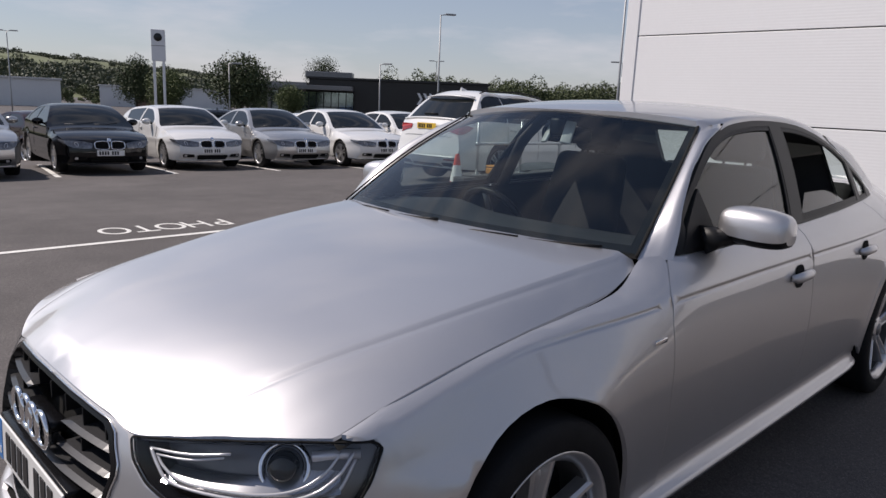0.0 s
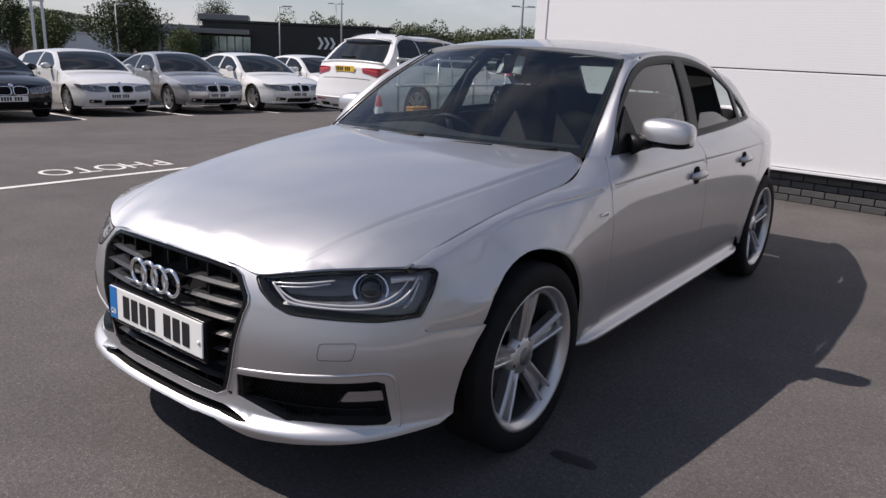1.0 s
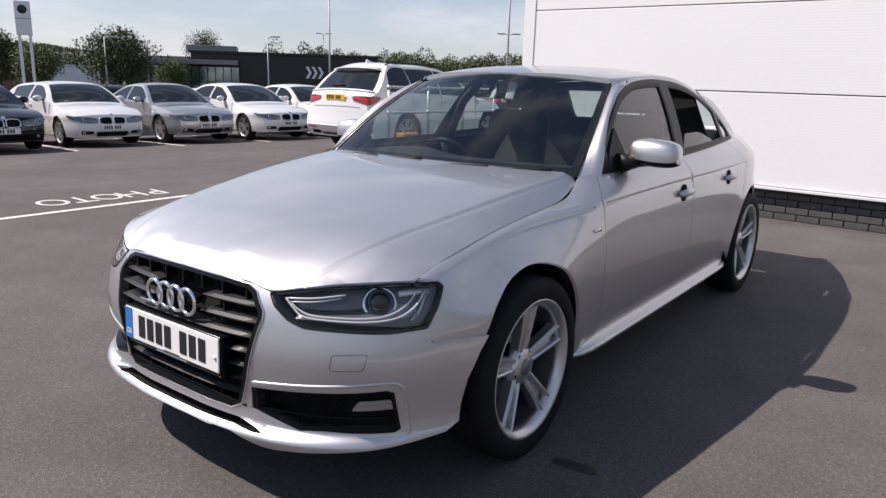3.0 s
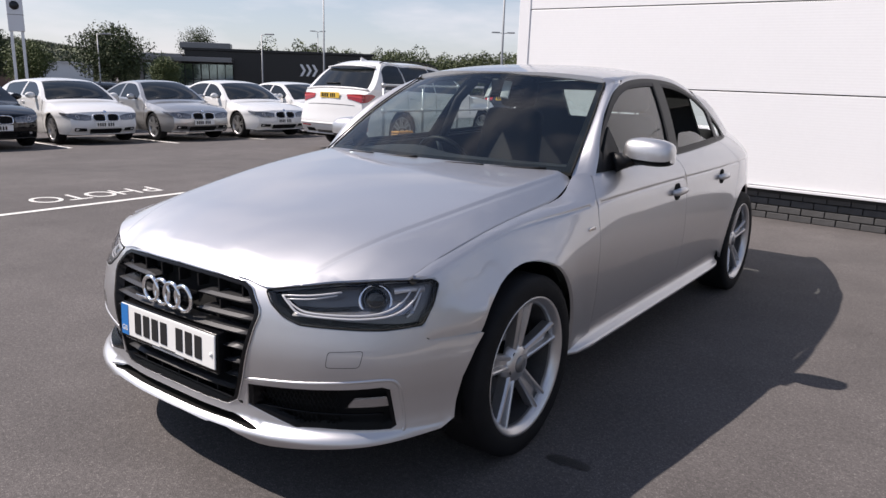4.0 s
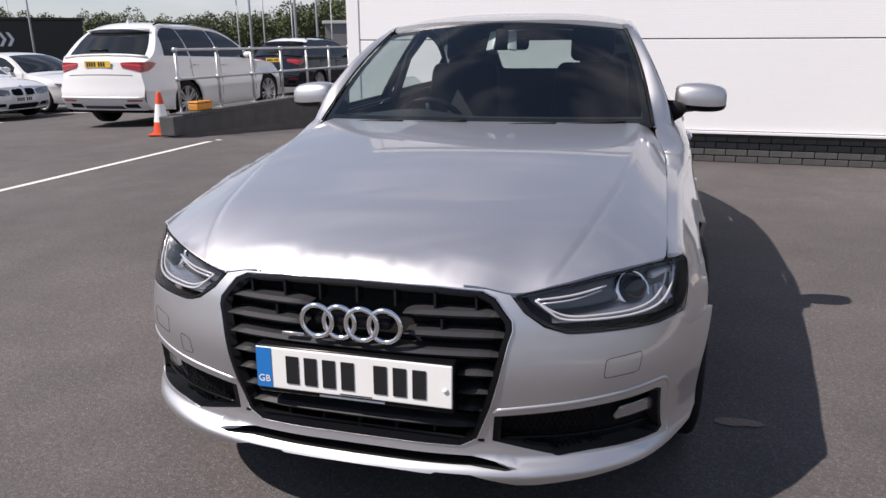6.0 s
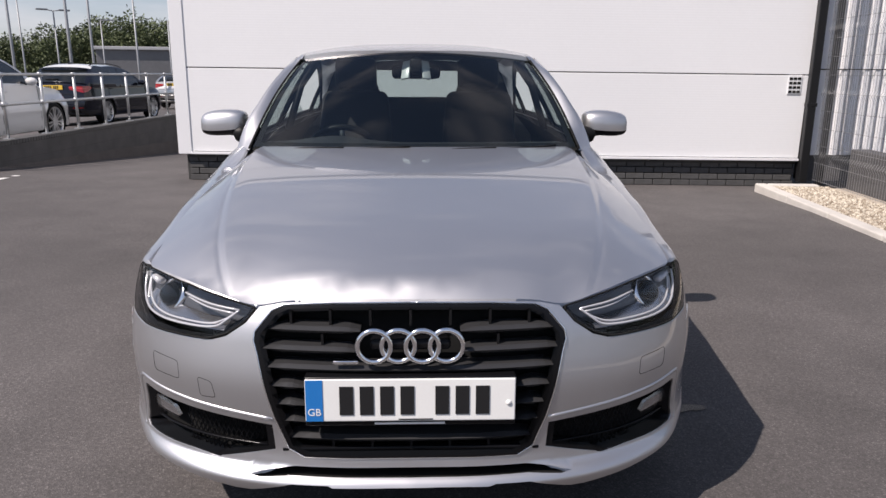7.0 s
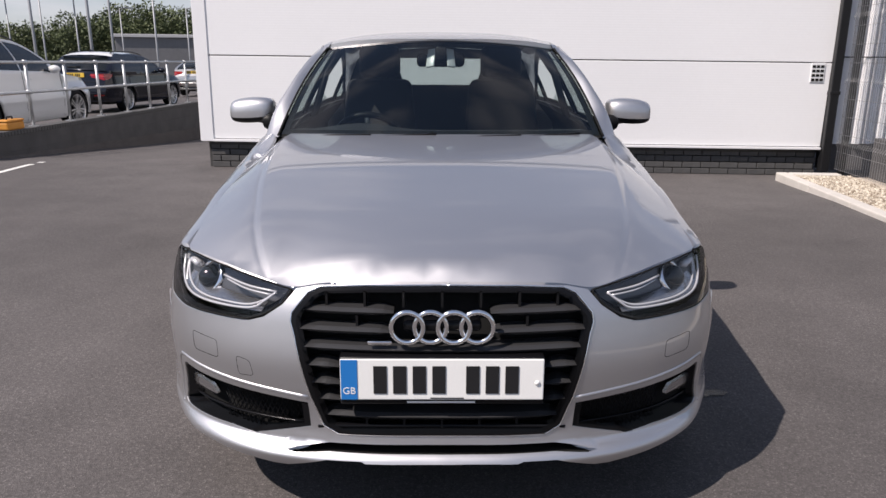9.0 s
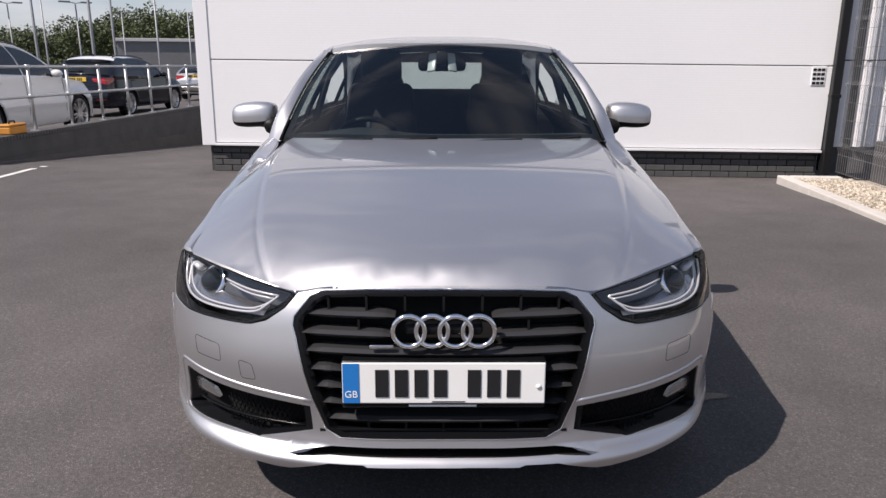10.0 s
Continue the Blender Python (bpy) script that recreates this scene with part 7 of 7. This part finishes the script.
# white on the navy car's roof stands in for the sky's reflection
build_car("navy_suv", park(-9.6, 21.7, 176), "dark navy sport utility car beside the railing, sky glare painted on its roof", M_NAVYPAINT, dict(SMALL_SUV, roof=M_WHITEPAINT), "back")
build_car("silver_hatchback", park(-10.2, 31.5, 177), "silver hatchback parked past the navy car", M_GREYPAINT, dict(HATCH, lamp_z=0.85), "back")


def bay_line(x, y):
    """A white painted line between two parking bays."""
    rows = []
    for k in range(9):
        px, py = x - 4.8 * 0.985 * k / 8, y + 4.8 * 0.17 * k / 8
        rows.append([(px + 0.009 * s, py + 0.052 * s, float(ground_z(px, py)) + 0.006) for s in (-1, 1)])
    bm = grid_bm(rows)
    bmesh.ops.recalc_face_normals(bm, faces=bm.faces)
    tagged(finish(bm, "bay_line", M_LINE), "worn white parking bay line on the asphalt", "road marking", kind="structure")


for x, y in ((-13.3, 1.3), (-13.2, 3.55), (-13.1, 5.80), (-12.9, 8.15), (-12.6, 10.4), (-12.5, 12.7), (-12.5, 15.1)):
    bay_line(x, y)


# ---- trees, hill, far buildings, lamp posts ----
def leaf_mat(name, dark, light):
    m = material(name, dark, 0.7)
    n, l = m.node_tree.nodes, m.node_tree.links
    ge, ra = n.new("ShaderNodeNewGeometry"), n.new("ShaderNodeValToRGB")
    ra.color_ramp.elements[0].color, ra.color_ramp.elements[1].color = (*dark, 1), (*light, 1)
    l.new(ge.outputs["Random Per Island"], ra.inputs["Fac"])
    l.new(ra.outputs["Color"], n["Principled BSDF"].inputs["Base Color"])
    return m


M_LEAF = leaf_mat("tree_leaves", (0.026, 0.040, 0.014), (0.060, 0.084, 0.030))
M_LEAF2 = leaf_mat("young_leaves", (0.045, 0.070, 0.018), (0.11, 0.135, 0.045))
M_WOOD = leaf_mat("wood_leaves", (0.040, 0.056, 0.020), (0.100, 0.125, 0.048))
# leaves of the hill woods, with the haze of distance mixed into their colour
M_LEAFHAZE = leaf_mat("hazed_leaves", (0.045, 0.055, 0.035), (0.090, 0.105, 0.060))
M_BARK = material("bark", (0.06, 0.05, 0.04), 0.9, 0, 0, 0.3, 10, 60, 0.6, 60)
M_FIELD = material("hill_grass", (0.115, 0.130, 0.065), 0.95, 0, 0, 0.45, 0.012, 0.08)
M_SHED = material("warehouse_cladding", (0.62, 0.63, 0.64), 0.5, 0, 0, 0.06, 0.3, 4)
M_SHEDROOF = material("warehouse_roof", (0.50, 0.50, 0.50), 0.55, 0, 0, 0.08, 0.3, 4)
M_SHOWGREY = material("grey_showroom_cladding", (0.17, 0.17, 0.175), 0.5, 0, 0, 0.15, 0.3, 4)
M_SHOW = material("black_showroom_cladding", (0.010, 0.010, 0.011), 0.40, 0, 0, 0.2, 0.3, 4)
M_SHOWGLASS = material("showroom_glass", (0.30, 0.38, 0.40), 0.05, 0.9, 0.0)
M_POLE = material("lamp_post_grey", (0.30, 0.31, 0.32), 0.5, 0.4, 0, 0.1, 4, 40)
M_SIGN = material("sign_white", (0.75, 0.75, 0.76), 0.4)
RNG = np.random.default_rng(11)


def crown_arrays(c, rx, rz, count, size):
    """Leaf triangles scattered through a few clumps."""
    k = max(5, int(count / 170))
    d = RNG.normal(size=(k, 3))
    d /= np.linalg.norm(d, axis=1, keepdims=True)
    cen = d * (0.25 + 0.45 * RNG.random((k, 1)))
    rad = 0.34 + 0.22 * RNG.random(k)
    which = RNG.integers(0, k, count)
    q = RNG.normal(size=(count, 3))
    q /= np.linalg.norm(q, axis=1, keepdims=True)
    p = cen[which] + q * rad[which][:, None] * (0.65 + 0.4 * RNG.random((count, 1)))
    p = p * (rx, rx, rz) + c
    a, b = RNG.normal(size=(count, 3)), RNG.normal(size=(count, 3))
    a *= size / np.linalg.norm(a, axis=1, keepdims=True)
    b *= size / np.linalg.norm(b, axis=1, keepdims=True)
    return np.stack([p - a * 0.5, p + a * 0.5, p + b], 1)


def leaf_mesh(name, tris, mat):
    v = tris.reshape(-1, 3)
    me = bpy.data.meshes.new(name)
    me.from_pydata(v.tolist(), [], np.arange(len(v)).reshape(-1, 3).tolist())
    me.materials.append(mat)
    return me


def tree(x, y, z0, h, r, label, mat=None, count=1500, name="tree"):
    t = base(name, pose(x, y, z0), label, "tree")
    zc = h * 0.60
    tr = tube_bm([(0, 0, -0.1), (0.03 * h * RNG.random(), 0, h * 0.25), (0, 0.02 * h, h * 0.55), (0.02 * h, 0, h * 0.85)], [h * 0.028, h * 0.022, h * 0.014, h * 0.004], 8)
    for k in range(6):
        a = 2 * math.pi * k / 6 + RNG.random()
        z1 = h * (0.28 + 0.07 * k)
        tube_bm([(0, 0, z1), (0.35 * r * math.cos(a), 0.35 * r * math.sin(a), z1 + 0.12 * h), (0.75 * r * math.cos(a), 0.75 * r * math.sin(a), z1 + 0.2 * h)], [h * 0.010, h * 0.007, h * 0.003], 5, tr)
    part("trunk", tr, M_BARK, t)
    ob = new("crown", leaf_mesh("crown", crown_arrays((0, 0, zc), r, h * 0.42, count, 0.035 * r + 0.07), mat or M_LEAF))
    ob.parent = t
    return t


def at_angle(deg, dist):
    """A place that many degrees round from +x and metres away from the yard's middle."""
    return 1.5 + dist * math.cos(radians(deg)), -0.8 + dist * math.sin(radians(deg))


GZ = -0.63
def far_z(x, y):
    return float(ground_z(x, y))


# belt of woods beyond the car park
def woods(name, a0, a1, d0, d1, n, h0, h1, label, mat=None, count=700):
    tris = []
    for k in range(n):
        a, d = a0 + (a1 - a0) * (k + RNG.random()) / n, d0 + (d1 - d0) * RNG.random()
        x, y = at_angle(a, d)
        h = h0 + (h1 - h0) * RNG.random()
        z0 = far_z(x, y)
        tris.append(crown_arrays((x, y, z0 + h * 0.52), h * 0.42, h * 0.52, count, 0.20 + 0.016 * h))
        tris.append(crown_arrays((x + RNG.normal() * 2, y + RNG.normal() * 2, z0 + h * 0.18), h * 0.40, h * 0.22, count // 3, 0.20 + 0.016 * h))
    ob = new(name, leaf_mesh(name, np.concatenate(tris), mat or M_LEAF))
    tagged(ob, label, "trees", kind="stuff")


woods("far_woods", 84, 119, 100, 120, 75, 7.6, 10.2, "belt of mixed green woods behind the car park", M_WOOD, 2000)
woods("far_woods", 119, 142, 115, 138, 50, 5.8, 8.2, "belt of mixed green woods beyond the showroom", M_WOOD, 1800)
woods("far_hedge", 142, 178, 150, 185, 60, 2.6, 4.4, "line of trees and bushes before the hill", M_WOOD, 900)
woods("right_woods", 14, 62, 42, 70, 44, 7.0, 11.0, "trees behind the fence", None, 500)
# trees out of view, added to darken the low sky that the paint reflects
woods("unseen_woods", -170, 14, 60, 75, 120, 6.5, 8.5, "unseen belt of trees added to darken the car's reflections", None, 220)


def hill():
    """A long wooded ridge with grass slopes."""
    rows = []
    for i in range(61):
        a = 128 + 82 * i / 60
        crest = float(np.interp(a, [128, 138, 146, 152, 160, 168, 178, 210], [0, 3, 10, 20, 29, 36, 43, 41]))
        row = []
        for j in range(13):
            d = 330 + 55 * j
            f = math.sin(min(1.0, j / 9) * math.pi / 2)
            x, y = at_angle(a, d)
            row.append((x, y, -1.2 + crest * f + 1.5 * math.sin(a * 0.9 + j) * f))
        rows.append(row)
    bm = grid_bm(rows)
    bmesh.ops.recalc_face_normals(bm, faces=bm.faces)
    tagged(finish(bm, "hill", M_FIELD), "long green hill with fields and woods", "hill", kind="structure")
    tris = []
    for k in range(1500):
        a = 134 + 60 * RNG.random()
        crest = float(np.interp(a, [128, 138, 146, 152, 160, 168, 178, 210], [0, 3, 10, 20, 29, 36, 43, 41]))
        band = RNG.random()
        j = 8.5 + 0.9 * RNG.random() if band < 0.38 else 0.2 + 2.6 * RNG.random() if band < 0.90 else 2.8 + 5.5 * RNG.random()
        f = math.sin(min(1.0, j / 9) * math.pi / 2)
        x, y = at_angle(a, 330 + 55 * j)
        h = 4 + 4 * RNG.random()
        tris.append(crown_arrays((x, y, -1.2 + crest * f + h * 0.30), h * 1.3, h * 0.5, 150, 1.5))
    ob = new("hill_woods", leaf_mesh("hill_woods", np.concatenate(tris), M_LEAFHAZE))
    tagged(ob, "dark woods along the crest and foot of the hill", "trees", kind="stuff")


hill()

for a, d, h, r, lb, mt in ((152.2, 60, 5.4, 3.0, "broad dark green tree beside the sign", None), (159.6, 66, 5.2, 1.9, "slim green tree before a warehouse", None), (157.4, 60, 4.0, 1.8, "round light green tree", M_LEAF2),
                           (146.3, 105, 8.4, 2.6, "tall dark tree behind the black showroom", None), (148.6, 72, 3.6, 1.6, "small green bush tree", M_LEAF2), (105.5, 52, 4.2, 1.0, "young slender tree in the car park", M_LEAF2)):
    x, y = at_angle(a, d)
    tree(x, y, far_z(x, y), h, r, lb, mt, 11000)


def far_box(name, label, a0, a1, dist, h, depth, mat, category="building", roof=None, lift=0.0):
    """A long building square to the line of sight between two angles."""
    p, q = Vector(at_angle(a0, dist)), Vector(at_angle(a1, dist))
    c = (p + q) / 2
    w = (q - p).length
    ang = math.degrees(math.atan2(q.y - p.y, q.x - p.x))
    b = base(name, pose(c.x, c.y, GZ, 0, 0, ang), label, category)
    part("wall", box_bm(-w / 2, 0, 0, w / 2, depth, h, 0.03), mat, b, smooth=False)
    part("roof", box_bm(-w / 2 - 0.2, -0.2, h + 0.004, w / 2 + 0.2, depth + 0.2, h + 0.25, 0.03), roof or mat, b, smooth=False)
    return b, w


def showroom():
    b, w = far_box("black_showroom", "black clad car showroom with a glazed end", 147.2, 133.2, 78, 4.4, 14, M_SHOW)
    # glazed end with frames
    x0 = -w / 2
    x1 = x0 + 4.7
    part("end_wall", box_bm(x1 - 9.0, -0.15, 0.0, x0 - 0.25, 12, 4.0, 0.03), M_SATIN, b, "grey end of the showroom", False)
    part("glazing", box_bm(x1 - 8.6, -0.30, 0.2, x1, -0.16, 3.05), M_SHOWGLASS, b, "reflective glass front", False)
    for k in range(12):
        x = x1 - 8.6 + 8.6 * k / 11
        part("mullion", box_bm(x - 0.04, -0.37, 0.2, x + 0.04, -0.18, 3.05), M_BLACK, b, smooth=False)
    part("transom", box_bm(x1 - 8.6, -0.36, 1.5, x1, -0.19, 1.57), M_BLACK, b, smooth=False)
    part("canopy", box_bm(x1 - 9.6, -2.0, 3.25, x1, -0.16, 3.7, 0.03), M_SATIN, b, "grey canopy", False)
    part("roof_unit", box_bm(x1 - 5.5, 3, 4.66, x1 - 0.4, 6, 5.3, 0.05), M_SATIN, b, smooth=False)
    for k in range(3):
        bm = bmesh.new()
        x = x0 + w * 0.60 + 0.62 * k
        for sg in (-1, 1):
            q = [(x + 0.0, 2.75 + sg * 0.6), (x + 0.28, 2.75 + sg * 0.6), (x + 0.62, 2.75), (x + 0.34, 2.75)]
            bm.faces.new([bm.verts.new((a, -0.05, z)) for a, z in q])
        part("chevron", bm, M_SIGN, b, "white chevron mark", False)


showroom()
far_box("warehouse", "long pale grey warehouse with a low roof", 162.2, 153.4, 130, 3.2, 30, M_SHED, roof=M_SHEDROOF)
far_box("warehouse", "white warehouse at the foot of the hill", 176.0, 164.6, 110, 3.5, 30, M_SHED, roof=M_SHEDROOF)
far_box("small_building", "low brown brick building behind the parked cars", 159.7, 157.4, 84, 2.3, 8, material("brown_brick", (0.16, 0.10, 0.08), 0.9, 0, 0, 0.2, 1, 10))
far_box("grey_showroom", "low grey showroom with a flat roof", 116.5, 101.5, 62, 3.6, 12, M_SHOWGREY, roof=M_SHEDROOF)


def lamp_post(x, y, h, heads=1, turn=0.0):
    z = far_z(x, y)
    p = base("lamp_post", pose(x, y, z, 0, 0, turn), "tall grey steel car park lamp post", "lamp post", "car park lamp posts")
    part("pole", tube_bm([(0, 0, 0), (0, 0, h * 0.25), (0, 0, h)], [0.065, 0.055, 0.040], 10), M_POLE, p)
    for s in ((1,), (1, -1))[heads - 1]:
        part("arm", tube_bm([(0, 0, h - 0.03), (0.35 * s, 0, h + 0.02)], 0.03, 8), M_POLE, p)
        part("lamp_head", box_bm(0.30 * s, -0.13, h - 0.01, 0.95 * s, 0.13, h + 0.09, 0.03), M_POLE, p, smooth=False)
    return p


for a, d, h, n, tn in ((136.9, 46, 7.6, 1, 60), (137.4, 92, 7.6, 2, 50), (167.5, 80, 7.4, 2, 60), (153.0, 58, 4.6, 1, 60), (141.6, 56, 5.0, 1, 30)):
    lamp_post(*at_angle(a, d), h, n, tn)
for px, dist, h, n in ((28, 60, 6.0, 2), (70, 34, 8.2, 1), (86, 52, 6.5, 1), (145, 52, 5.6, 2), (168, 30, 8.4, 1), (205, 36, 8.4, 1), (222, 60, 5.6, 1), (280, 42, 5.8, 1), (335, 52, 5.0, 1)):
    aa = math.atan2(1254, px - 790)
    lamp_post(dist * math.cos(aa), -1.7 + dist * math.sin(aa), h, n, 40)


def pylon_sign():
    x, y = at_angle(157.9, 58)
    p = base("pylon_sign", pose(x, y, far_z(x, y), 0, 0, 60), "white pylon sign on two posts with a round dark badge", "sign")
    for s in (-0.33, 0.33):
        part("post", box_bm(s - 0.09, -0.08, 0, s + 0.09, 0.08, 4.7, 0.02), M_SIGN, p, smooth=False)
    part("sign_box", box_bm(-0.48, -0.14, 4.5, 0.48, 0.14, 6.75, 0.03), M_SIGN, p, smooth=False)
    part("sign_joint", box_bm(-0.485, -0.145, 5.58, 0.485, 0.145, 5.62), M_SATIN, p, smooth=False)
    d = lathe_bm([(0.0, 0.02), (0.29, 0.02), (0.29, 0.0)], 28)
    bmesh.ops.rotate(d, verts=d.verts, matrix=Matrix.Rotation(math.pi / 2, 3, "X"), cent=(0, 0, 0))
    bmesh.ops.translate(d, verts=d.verts, vec=(0, -0.141, 6.20))
    part("sign_badge", d, M_INK, p, "round dark badge")


pylon_sign()
